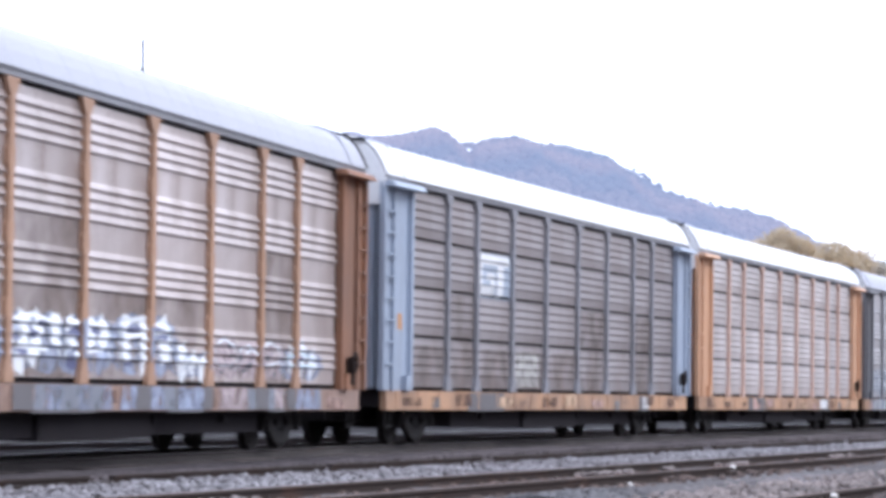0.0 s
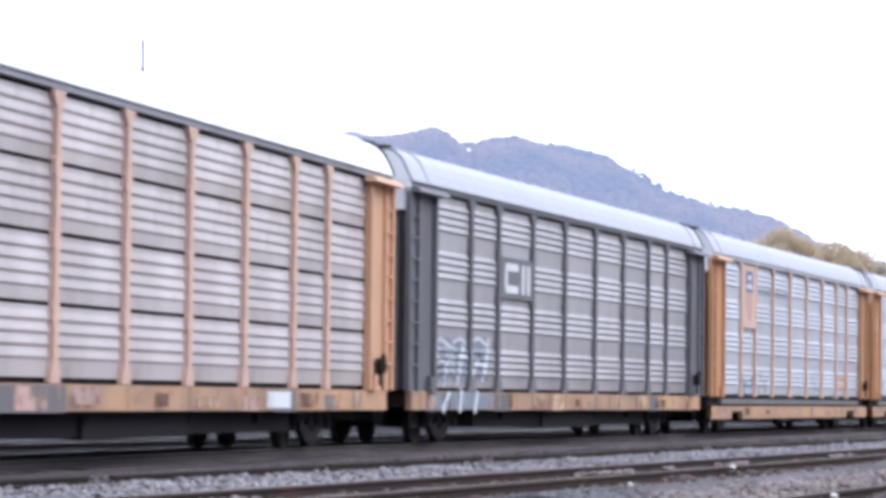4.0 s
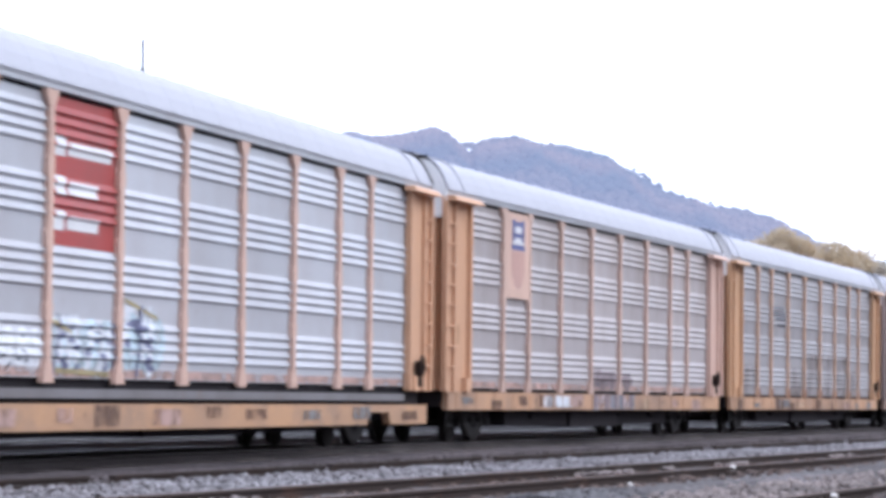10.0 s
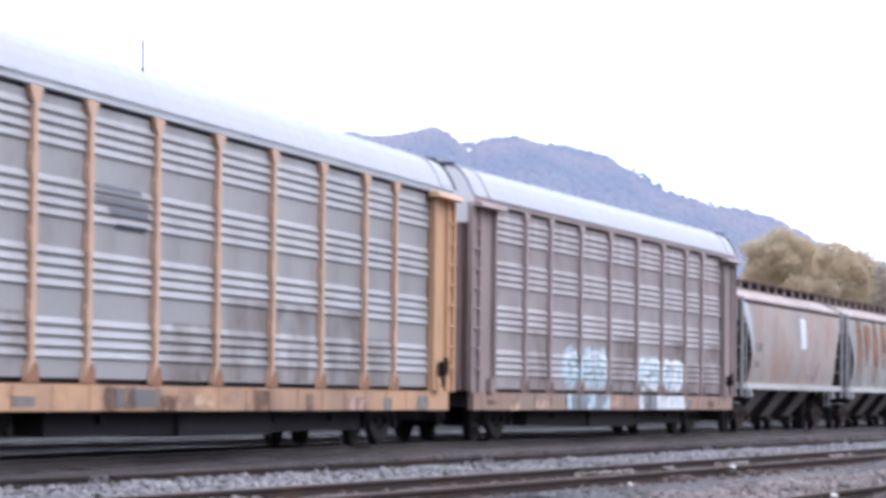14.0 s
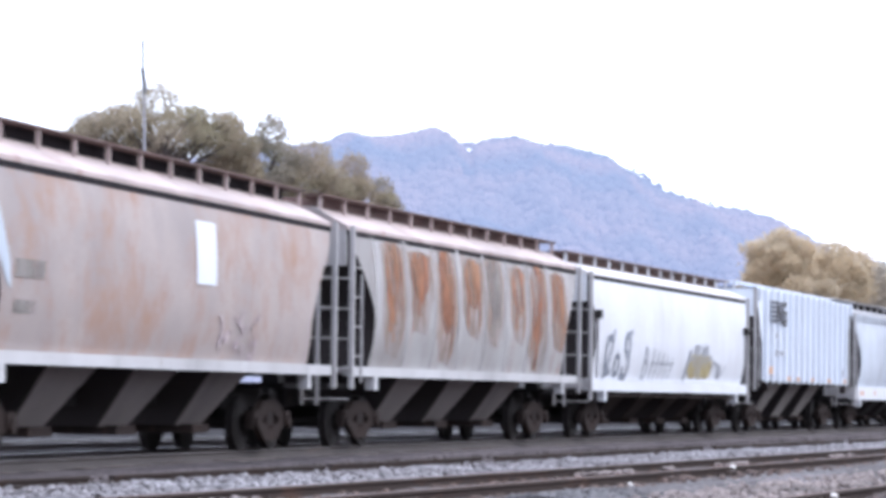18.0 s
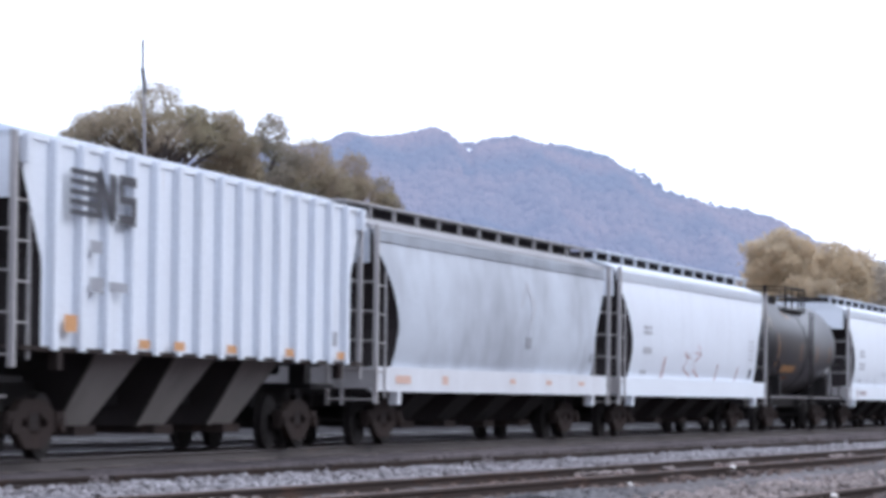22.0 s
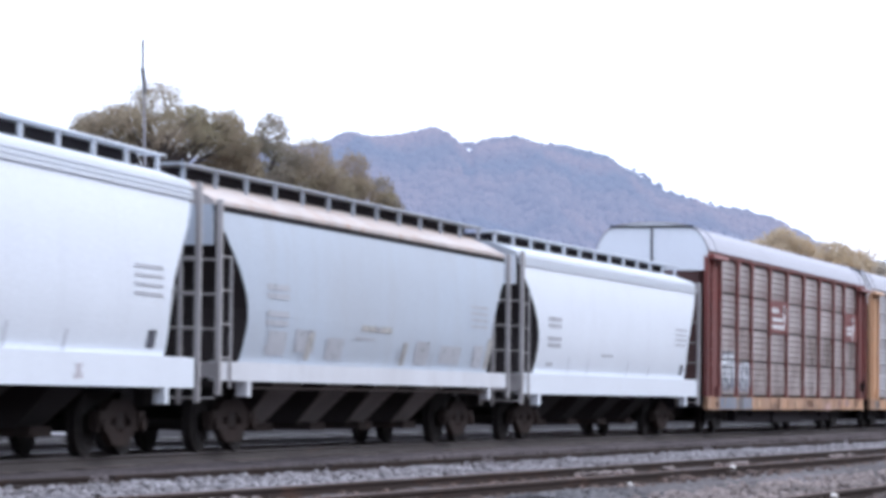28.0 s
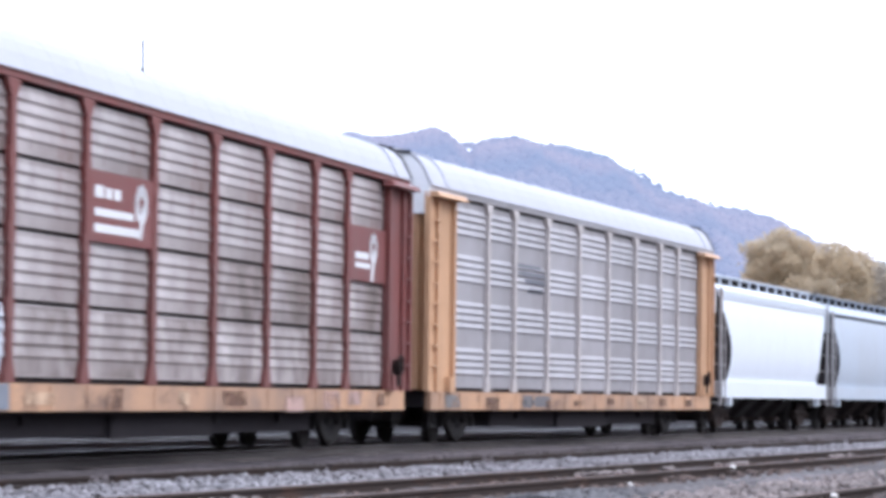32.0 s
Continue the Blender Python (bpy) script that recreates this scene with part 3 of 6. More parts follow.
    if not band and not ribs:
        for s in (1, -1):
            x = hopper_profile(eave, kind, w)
            part("eave_seam", lambda bm: box(bm, s * x - 0.035, s * x + 0.042, -half + 0.02, half - 0.02, eave - 0.165, eave - 0.072), DARK_LINER, car, "dark strip under the eave")
    if band:
        for s in (1, -1):
            for z0, z1, d in ((eave - 0.125, eave - 0.075, 0.05), (eave - 0.20, eave - 0.15, 0.05), (eave - 0.275, eave - 0.225, 0.06)):
                x = hopper_profile(eave - 0.2, kind, w)
                part("top_band", lambda bm: box(bm, s * x if s > 0 else s * x - d, s * x + d if s > 0 else s * x, -hb, hb, z0, z1), frame_mat, car)
    for s in (1, -1):
        x = hopper_profile(s1, kind, w)
        sm = trim_mat or frame_mat
        out = max(x + 0.07, w - 0.025)
        part("side_sill", lambda bm: box(bm, *sorted((s * (x - 0.07), s * out)), -half + 0.1, half - 0.1, s0, s1), sm, car)
        if flange:
            part("sill_flange", lambda bm: box(bm, *sorted((s * (x - 0.04), s * (x + 0.10))), -half + 1.5, half - 1.5, s0 - 0.12, s0 - 0.08), BROWN_STEEL, car)
        for e in (1, -1):
            part("jacking_pad", lambda bm: box(bm, *sorted((s * (x - 0.06), s * (out + 0.005))), e * (half - 1.55) - 0.10, e * (half - 1.55) + 0.10, s0 - 0.24, s0 + 0.02), sm, car)
    # roof running boards on brackets, hatch trough between with shade in its default colour
    if trough:
        bm = bmesh.new()
        box(bm, -0.72, 0.72, -half + 0.5, half - 0.5, top - 0.24, top - 0.03)
        part("hatch_trough", bm, trough_mat or DARK_LINER, car, "dark loading hatch coaming")
    n = int(length / 1.55)
    bmat = board_mat or frame_mat
    for s in (1, -1):
        board = part("running_board", lambda bm: box(bm, min(s * 0.52, s * 0.98), max(s * 0.52, s * 0.98), -half - 0.1, half + 0.1, top - 0.024, top), bmat, car)
        for i in range(n + 1):
            y = -half + 0.08 + (2 * half - 0.16) * i / n
            part("bracket", lambda bm: box(bm, -0.03, 0.03, -0.026, 0.026, top - 0.33, top - 0.025), bracket_mat or bmat, board, key=("board_bracket", top, (bracket_mat or bmat).name), at=pose(s * 0.90, y, 0))
    # discharge bays under a dark floor; shade is painted into floor and slopes
    part("floor_plate", lambda bm: box(bm, -w + 0.16, w - 0.16, -half + 2.9, half - 2.9, s0 + 0.255, s0 + 0.285), SLOPE_DARK, car, "added plate under the hopper body, shade in its dark colour")
    span = 2 * (half - 3.3)
    for i in range(bays):
        yc = -span / 2 + span * (i + 0.5) / bays
        h = span / bays / 2
        lo = [(sx * 0.55, yc + sy * h * 0.36, 0.42) for sx, sy in ((-1, -1), (1, -1), (1, 1), (-1, 1))]
        hi = [(sx * (w - 0.14), yc + sy * h * 0.60, s0 + 0.25) for sx, sy in ((-1, -1), (1, -1), (1, 1), (-1, 1))]
        bay = part("discharge_bay", lambda bm: box(bm, -0.75, 0.75, yc - 0.45, yc + 0.45, 0.30, 0.44), BROWN_STEEL, car)
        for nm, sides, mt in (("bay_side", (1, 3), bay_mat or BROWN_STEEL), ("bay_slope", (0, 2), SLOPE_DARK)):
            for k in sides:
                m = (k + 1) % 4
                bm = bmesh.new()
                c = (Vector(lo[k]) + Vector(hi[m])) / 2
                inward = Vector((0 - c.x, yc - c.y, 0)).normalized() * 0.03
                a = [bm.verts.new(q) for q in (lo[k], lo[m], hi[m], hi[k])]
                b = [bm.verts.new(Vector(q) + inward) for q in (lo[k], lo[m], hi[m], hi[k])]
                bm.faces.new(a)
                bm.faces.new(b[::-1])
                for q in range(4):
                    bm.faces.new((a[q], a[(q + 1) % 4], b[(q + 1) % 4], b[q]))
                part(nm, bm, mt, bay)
    bm = bmesh.new()
    box(bm, -0.28, 0.28, -half + 0.2, half - 0.2, 0.72, 1.05)
    part("centre_sill", bm, BLACK_STEEL, car)
    return car


# ---- tank car ----
def tank_car(label, length, shell_mat):
    car = tagged(new("tank_car"), label, "railcar", "freight train cars")
    half = length / 2 - 0.55
    hs = half - 0.35
    R, zc = 1.47, 2.66
    bm = bmesh.new()
    seg = 48
    stations = [(-hs, 0.05), (-hs + 0.06, 0.55), (-hs + 0.22, 1.0), (-hs + 0.45, 1.30), (-hs + 0.75, R - 0.02), (-hs + 0.8, R)]
    stations = stations + [(-0.16, R), (-0.14, R + 0.02), (0.14, R + 0.02), (0.16, R)] + [(-y, r) for y, r in reversed(stations)]
    rings = []
    for y, r in stations:
        drop = -0.10 * (1 - abs(y) / hs)
        rings.append([bm.verts.new((r * math.sin(2 * math.pi * i / seg), y, zc + drop + r * math.cos(2 * math.pi * i / seg))) for i in range(seg)])
    for a, b in zip(rings, rings[1:]):
        for i in range(seg):
            j = (i + 1) % seg
            bm.faces.new((a[i], b[i], b[j], a[j]))
    bm.faces.new(rings[0])
    bm.faces.new(rings[-1])
    smooth_by_angle(part("tank_shell", bm, shell_mat, car), 30)
    for s in (1, -1):
        part("side_rail", lambda bm: box(bm, s * 1.42 - 0.06, s * 1.42 + 0.06, -half + 0.1, half - 0.1, 1.01, 1.07), WALK_GREY, car, "dull grey side rail")
    part("centre_sill", lambda bm: box(bm, -0.35, 0.35, -half, half, 0.75, 1.15), BLACK_STEEL, car)
    for e in (1, -1):
        part("end_beam", lambda bm: box(bm, -1.48, 1.48, e * half - 0.1, e * half + 0.1, 0.80, 1.12), BLACK_STEEL, car)
        part("saddle", lambda bm: box(bm, -1.35, 1.35, e * (half - 2.1) - 0.25, e * (half - 2.1) + 0.25, 0.95, 1.7), BLACK_STEEL, car)
    YEL = REFLECTOR
    for e in (1, -1):
        truck(car, e * (half - 2.1), 0.457, BROWN_STEEL)
        coupler(car, e * (half - 0.12), e)
        for s in (1, -1):
            for y in (half - 0.1, half - 1.6):
                part("railing_post", lambda bm: rod(bm, (s * 1.42, e * y, 1.07), (s * 1.42, e * y, 2.17), 0.025), BLACK_STEEL, car)
            part("railing_bar", lambda bm: rod(bm, (s * 1.42, e * (half - 0.1), 2.15), (s * 1.42, e * (half - 1.6), 2.15), 0.022), BLACK_STEEL, car)
        part("railing_bar", lambda bm: rod(bm, (-1.42, e * (half - 0.1), 2.15), (1.42, e * (half - 0.1), 2.15), 0.022), BLACK_STEEL, car)
    # top platform with railing, dome and ladder
    bm = bmesh.new()
    rod(bm, (0, 0, zc + R - 0.2), (0, 0, zc + R + 0.14), 0.42, 18)
    rod(bm, (0, 0.35, zc + R), (0, 0.35, zc + R + 0.5), 0.05, 8)
    rod(bm, (0, -0.9, zc + R - 0.2), (0, -0.9, zc + R + 0.08), 0.16, 12)
    rod(bm, (0, 0.9, zc + R - 0.2), (0, 0.9, zc + R + 0.10), 0.16, 12)
    part("manway", bm, BLACK_STEEL, car)
    bm = bmesh.new()
    zt = zc + R - 0.22
    zt -= 0.08
    for s in (1, -1):
        box(bm, s * 0.62, s * 1.05, -1.5, 1.8, zt - 0.07, zt)
    for y in (-1.5, 1.8):
        box(bm, -1.05, 1.05, y - 0.12, y + 0.12, zt - 0.07, zt)
    part("platform", bm, BLACK_STEEL, car, "black top platform")
    for s in (1, -1):
        for y in (-1.5, -0.4, 0.7, 1.3, 1.8):
            part("railing_post", lambda bm: box(bm, s * 1.02 - 0.022, s * 1.02 + 0.022, y - 0.022, y + 0.022, zt - 0.03, zt + 0.70), BLACK_STEEL, car)
        for z in (0.36, 0.68):
            part("railing_bar", lambda bm: box(bm, s * 1.02 - 0.022, s * 1.02 + 0.022, -1.5, 1.8, zt + z - 0.022, zt + z + 0.022), BLACK_STEEL, car)
    for y in (-1.5, 1.8):
        for z in (0.36, 0.68):
            part("railing_bar", lambda bm: box(bm, -1.0, 1.0, y - 0.022, y + 0.022, zt + z - 0.022, zt + z + 0.022), BLACK_STEEL, car)
        for x in (-0.4, 0.4):
            part("railing_post", lambda bm: box(bm, x - 0.02, x + 0.02, y - 0.02, y + 0.02, zt - 0.03, zt + 0.70), BLACK_STEEL, car)
    for s in (1, -1):
        bm = bmesh.new()
        ladder_mesh(bm, 0.55, 0.95, zt - 0.1, 9, 0.018)
        part("ladder", bm, BLACK_STEEL, car, at=pose(s * 1.50, 0.15, 0))
    def stripe(y, a0, a1, wd, name="reflector", mat=YEL, rr=R + 0.012):
        bm = bmesh.new()
        n = 6
        drop = -0.10 * (1 - abs(y) / hs)
        rows = [[bm.verts.new((rr * math.sin(a), y + d, zc + drop + rr * math.cos(a))) for d in (-wd, wd)] for a in [a0 + (a1 - a0) * i / n for i in range(n + 1)]]
        for p, q in zip(rows, rows[1:]):
            bm.faces.new((p[0], p[1], q[1], q[0]))
        part(name, bm, mat, car)
    return car, stripe


# ---- paints of the cars ----
def steel_sheet(name, col, dirt, dirt_col, seed, rust=0.1, rust_col=(0.22, 0.13, 0.09)):
    return paint(name, col, 0.48, 0.25, rust, rust_col, dirt, dirt_col, streak=(0.8, 0.45, 0.30), seed=seed, vary=0.09)


POST_GREY = paint("grey_end_post", (0.44, 0.425, 0.43), 0.6, 0, 0.25, (0.24, 0.16, 0.13), 0.4, (0.24, 0.21, 0.20), seed=35)
DARK_MAROON = paint("dark_maroon_door", (0.075, 0.032, 0.030), 0.7, 0, 0.2, (0.05, 0.03, 0.028), 0.4, seed=41)
WALK_GREY = paint("dull_grey_rail_paint", (0.20, 0.19, 0.20), 0.7, 0, 0.2, dirt=0.4, seed=36)
ORANGE = paint("faded_orange_paint", (0.60, 0.295, 0.14), 0.6, 0, 0.22, (0.20, 0.085, 0.04), 0.25, (0.20, 0.12, 0.08), seed=1)
ORANGE_PALE = paint("pale_orange_paint", (0.68, 0.45, 0.36), 0.6, 0, 0.15, (0.34, 0.17, 0.11), 0.25, (0.24, 0.16, 0.13), seed=4)
YELLOW = paint("yellow_orange_paint", (0.62, 0.355, 0.20), 0.6, 0, 0.22, (0.22, 0.10, 0.05), 0.25, (0.22, 0.14, 0.08), seed=7)
ORANGE_SILL = paint("worn_orange_sill", (0.55, 0.31, 0.17), 0.65, 0, 0.45, (0.17, 0.085, 0.055), 0.55, (0.20, 0.15, 0.13), seed=37, streak=(1, 0.6, 1))
PEACH_END = paint("peach_end_paint", (0.66, 0.37, 0.22), 0.6, 0, 0.15, (0.28, 0.13, 0.08), 0.2, (0.3, 0.2, 0.16), seed=38)
BROWN_POST = paint("dull_brown_orange_post", (0.47, 0.27, 0.17), 0.65, 0, 0.25, (0.24, 0.12, 0.08), 0.3, (0.25, 0.17, 0.14), seed=39)
BUFF_POST = paint("buff_orange_post", (0.63, 0.40, 0.28), 0.6, 0, 0.2, (0.32, 0.16, 0.10), 0.25, (0.30, 0.20, 0.16), seed=86)
TAN_SILL = paint("tan_yellow_sill_paint", (0.55, 0.315, 0.185), 0.65, 0, 0.5, (0.13, 0.075, 0.055), 0.6, (0.20, 0.14, 0.115), seed=11, streak=(1, 0.5, 0.8), scale=1.1)
PINK_END = paint("pinkish_brown_end", (0.34, 0.255, 0.245), 0.7, 0, 0.3, (0.17, 0.09, 0.07), 0.35, seed=42)
ROSE_POST = paint("faded_rose_post", (0.63, 0.43, 0.35), 0.6, 0, 0.15, (0.34, 0.20, 0.15), 0.25, seed=47)
MAUVE_POST = paint("mauve_brown_post", (0.43, 0.34, 0.335), 0.65, 0, 0.2, (0.24, 0.15, 0.12), 0.3, seed=46)
BROWN_SILL = paint("dirty_brown_sill", (0.34, 0.215, 0.165), 0.7, 0, 0.5, (0.13, 0.075, 0.055), 0.6, (0.22, 0.165, 0.15), seed=43, streak=(1, 0.5, 0.8), scale=1.1)
RUSTY_BOARD = paint("rusty_running_board", (0.155, 0.095, 0.085), 0.8, 0, 0.4, (0.09, 0.055, 0.05), 0.4, seed=44)
ROOF_BLUSH = paint("white_roof_with_rust_blush", (0.76, 0.73, 0.73), 0.55, 0, 0.42, (0.50, 0.33, 0.26), 0.2, (0.5, 0.46, 0.46), streak=(0.6, 0.6, 0.6), seed=45)
RUST_END = paint("rust_brown_end", (0.29, 0.13, 0.07), 0.75, 0, 0.4, (0.11, 0.05, 0.035), 0.4, seed=3)
BLUE_END = paint("pale_blue_grey_end", (0.38, 0.44, 0.54), 0.55, 0, 0.2, (0.18, 0.11, 0.09), 0.3, seed=6)
GREY_POST = paint("grey_post", (0.30, 0.30, 0.33), 0.6, 0, 0.15, (0.22, 0.12, 0.10), 0.3, seed=8)
DARK_POST = paint("charcoal_post", (0.135, 0.135, 0.15), 0.6, 0, 0.15, (0.17, 0.08, 0.07), 0.3, seed=9)
MAROON = paint("maroon_post", (0.195, 0.042, 0.035), 0.6, 0, 0.2, (0.13, 0.04, 0.034), 0.3, seed=12)
MAROON_PLATE = paint("maroon_plate", (0.19, 0.04, 0.035), 0.5, 0, 0.05, dirt=0.2, seed=13)
RED_PLATE = paint("red_plate", (0.42, 0.055, 0.05), 0.5, 0, 0.05, dirt=0.2, seed=14)
WHITE_PAINT = paint("white_lettering", (0.78, 0.78, 0.80), 0.5, 0, 0.0, dirt=0.1, seed=15)
BLUE_PAINT = paint("blue_lettering", (0.12, 0.14, 0.34), 0.5, 0, 0.0, dirt=0.15, seed=16)
BLACK_PAINT = paint("black_lettering", (0.03, 0.03, 0.04), 0.5, 0, 0.0, dirt=0.1, seed=18)
REFLECTOR = paint("orange_reflector", (0.42, 0.20, 0.06), 0.4, 0, 0.0, dirt=0.25, seed=19)
SHEET_BROWN = steel_sheet("brown_grey_sheet", (0.68, 0.605, 0.60), 0.6, (0.24, 0.17, 0.14), 1, 0.3)
SHEET_PURPLE = steel_sheet("dull_purple_grey_sheet", (0.32, 0.285, 0.29), 0.6, (0.17, 0.13, 0.115), 5, 0.35)
SHEET_GREY = steel_sheet("grey_sheet", (0.47, 0.455, 0.48), 0.55, (0.23, 0.20, 0.195), 8, 0.12)
SHEET_DULL = steel_sheet("dull_grey_sheet", (0.385, 0.37, 0.385), 0.6, (0.20, 0.17, 0.165), 30, 0.15)
SHEET_UMBER = steel_sheet("umber_dusty_sheet", (0.54, 0.485, 0.48), 0.7, (0.13, 0.085, 0.075), 27, 0.5, (0.17, 0.08, 0.065))
SHEET_SLATE = steel_sheet("slate_grey_sheet", (0.45, 0.43, 0.445), 0.55, (0.24, 0.205, 0.20), 21, 0.12)
SHEET_WARM = steel_sheet("warm_dusty_sheet", (0.60, 0.545, 0.54), 0.55, (0.25, 0.195, 0.17), 24, 0.25)
SHEET_LIGHT = steel_sheet("light_galvanised_sheet", (0.57, 0.59, 0.64), 0.45, (0.42, 0.40, 0.42), 12, 0.08)
SHEET_PINK = steel_sheet("pinkish_dusty_sheet", (0.50, 0.46, 0.465), 0.5, (0.28, 0.215, 0.185), 15, 0.15)
SHEET_MAROON = steel_sheet("brown_dusty_sheet", (0.39, 0.355, 0.365), 0.55, (0.19, 0.12, 0.11), 18, 0.25, (0.17, 0.08, 0.07))
# Brown grime, darker still to hold the shade of ends, slopes and floor.
SLOPE_DARK = paint("grimy_shaded_slope", (0.042, 0.035, 0.036), 0.9, 0, 0.3, (0.07, 0.047, 0.04), 0.4, (0.028, 0.025, 0.025), seed=21, gloss=0.2)
SLOPE_PALE = paint("dusty_tan_bay", (0.25, 0.225, 0.21), 0.85, 0, 0.3, (0.13, 0.085, 0.07), 0.4, (0.10, 0.085, 0.08), seed=48)
SLOPE_GREY = paint("dirty_grey_bay", (0.185, 0.16, 0.15), 0.85, 0, 0.3, (0.12, 0.08, 0.065), 0.5, (0.07, 0.06, 0.058), seed=22)
HOP_RUSTY = paint("rust_stained_tan_hopper", (0.40, 0.335, 0.315), 0.65, 0, 0.85, (0.31, 0.185, 0.135), 0.65, (0.23, 0.20, 0.20), streak=(0.5, 0.5, 0.42), seed=23, scale=0.75)
HOP_RUSTY_ROOF = paint("rusty_pink_roof", (0.52, 0.42, 0.40), 0.7, 0, 0.5, (0.27, 0.15, 0.12), 0.4, seed=24)
HOP_GREY_RUST = paint("grey_hopper_with_rust", (0.385, 0.37, 0.37), 0.65, 0, 0.55, (0.25, 0.15, 0.11), 0.75, (0.17, 0.145, 0.135), streak=(0.5, 0.7, 0.18), seed=25)
HOP_WHITE = paint("white_hopper", (0.74, 0.78, 0.85), 0.5, 0, 0.12, (0.52, 0.43, 0.38), 0.16, (0.42, 0.42, 0.44), streak=(0.6, 0.8, 0.10), seed=26)
HOP_DUSTY = paint("dusty_white_hopper", (0.70, 0.715, 0.755), 0.55, 0, 0.22, (0.50, 0.41, 0.36), 0.35, (0.42, 0.40, 0.41), streak=(0.6, 0.8, 0.14), seed=49)
HOP_WHITE_B = paint("clean_white_hopper", (0.80, 0.845, 0.91), 0.45, 0, 0.02, (0.45, 0.36, 0.32), 0.10, (0.5, 0.5, 0.53), streak=(0.6, 0.8, 0.10), seed=28)
HOP_GREY = paint("grey_hopper", (0.53, 0.57, 0.635), 0.55, 0, 0.06, (0.35, 0.27, 0.23), 0.8, (0.25, 0.26, 0.295), streak=(0.6, 0.5, 0.30), seed=29, scale=0.8)
HOP_GREY_B = paint("pale_grey_hopper", (0.49, 0.55, 0.63), 0.55, 0, 0.06, (0.34, 0.24, 0.18), 0.25, (0.38, 0.37, 0.37), streak=(0.6, 0.9, 0.12), seed=31)
ROOF_TAN = paint("rust_tan_hopper_roof", (0.62, 0.55, 0.52), 0.6, 0, 0.7, (0.42, 0.25, 0.16), 0.25, seed=32)
ROOF_DUSTY = paint("dusty_grey_hopper_roof", (0.36, 0.355, 0.37), 0.75, 0, 0.2, (0.33, 0.27, 0.24), 0.3, (0.28, 0.265, 0.265), seed=81, gloss=0.25)
PALE_POST = paint("pale_grey_rose_post", (0.56, 0.51, 0.49), 0.6, 0, 0.15, (0.42, 0.30, 0.22), 0.25, (0.36, 0.30, 0.28), seed=82)
TANK_BLACK = paint("grimy_black_tank", (0.019, 0.018, 0.021), 0.38, 0, 0.25, (0.07, 0.045, 0.04), 0.3, (0.045, 0.04, 0.042), streak=(0.6, 0.9, 0.3), seed=33, gloss=0.6)
BOARD_GREY = paint("grey_running_board", (0.55, 0.54, 0.55), 0.6, 0.1, 0.15, dirt=0.3, seed=34)

# ---- the train ----
CARS = []


def put(car, s0, s1, centres):
    CARS.append((car, (s0 + s1) / 2, centres))
    return car


AR = 10.06
a1 = put(autorack("brown-grey autorack with orange posts and sprayed lettering along the bottom", SHEET_BROWN, BROWN_POST, RUST_END, BROWN_SILL, GALV, GREY_POST), 27.8, 56.6, AR)
a2 = put(autorack("dull purple-grey autorack with pale blue ends", SHEET_PURPLE, GREY_POST, BLUE_END, TAN_SILL, GALV_WHITE, GREY_POST, rows=True, foot_mat=GREY_POST), 56.6, 85.5, AR)
a3 = put(autorack("grey autorack with pale orange posts and ends", SHEET_WARM, ORANGE_PALE, PEACH_END, TAN_SILL, GALV_WHITE, GREY_POST, rows=True), 85.5, 114.2, AR)
a4 = put(autorack("grey autorack with charcoal posts and a tan sill", SHEET_SLATE, DARK_POST, DARK_POST, TAN_SILL, GALV, DARK_POST, foot_mat=WALK_GREY), 114.2, 143.0, AR)
a5 = put(autorack("light galvanised autorack with orange ends and a shield plate", SHEET_LIGHT, ORANGE_PALE, ORANGE, ORANGE_SILL, GALV, SHEET_LIGHT, low=True), 143.0, 171.9, AR)
a6 = put(autorack("light galvanised autorack with orange ends and a red plate", SHEET_LIGHT, ORANGE_PALE, ORANGE, ORANGE_SILL, GALV, SHEET_LIGHT, low=True, back_mat=PEACH_END), 171.9, 200.7, AR)
a7 = put(autorack("dusty autorack with pale orange posts and a small shield plate", SHEET_PINK, ROSE_POST, PEACH_END, TAN_SILL, GALV, SHEET_LIGHT, back_mat=ORANGE_PALE), 200.7, 229.2, AR)
a8 = put(autorack("grey autorack with yellow-orange ends", SHEET_DULL, BUFF_POST, YELLOW, TAN_SILL, GALV, SHEET_LIGHT, foot_mat=RUST_END), 229.2, 258.4, AR)
a9 = put(autorack("brown dusty autorack with white sprayed lettering", SHEET_MAROON, MAUVE_POST, PINK_END, BROWN_SILL, GALV, MAUVE_POST, foot_mat=RUSTY_BOARD), 258.4, 287.0, AR)
h1 = put(hopper("rust-stained tan covered hopper with curved sides", 18.7, HOP_RUSTY, HOP_RUSTY_ROOF, SLOPE_DARK, board_mat=RUSTY_BOARD, bracket_mat=HOP_RUSTY_ROOF, sill=(1.43, 1.26), trim_mat=BOARD_GREY, bay_mat=SLOPE_GREY), 287.0, 305.7, 6.6)
h2 = put(hopper("grey covered hopper with tall patches of rust", 18.75, HOP_GREY_RUST, HOP_RUSTY_ROOF, SLOPE_DARK, board_mat=RUSTY_BOARD, bracket_mat=HOP_RUSTY_ROOF, sill=(1.43, 1.26), trim_mat=BOARD_GREY, bay_mat=SLOPE_GREY, trough_mat=RUSTY_BOARD), 305.7, 324.45, 6.6)
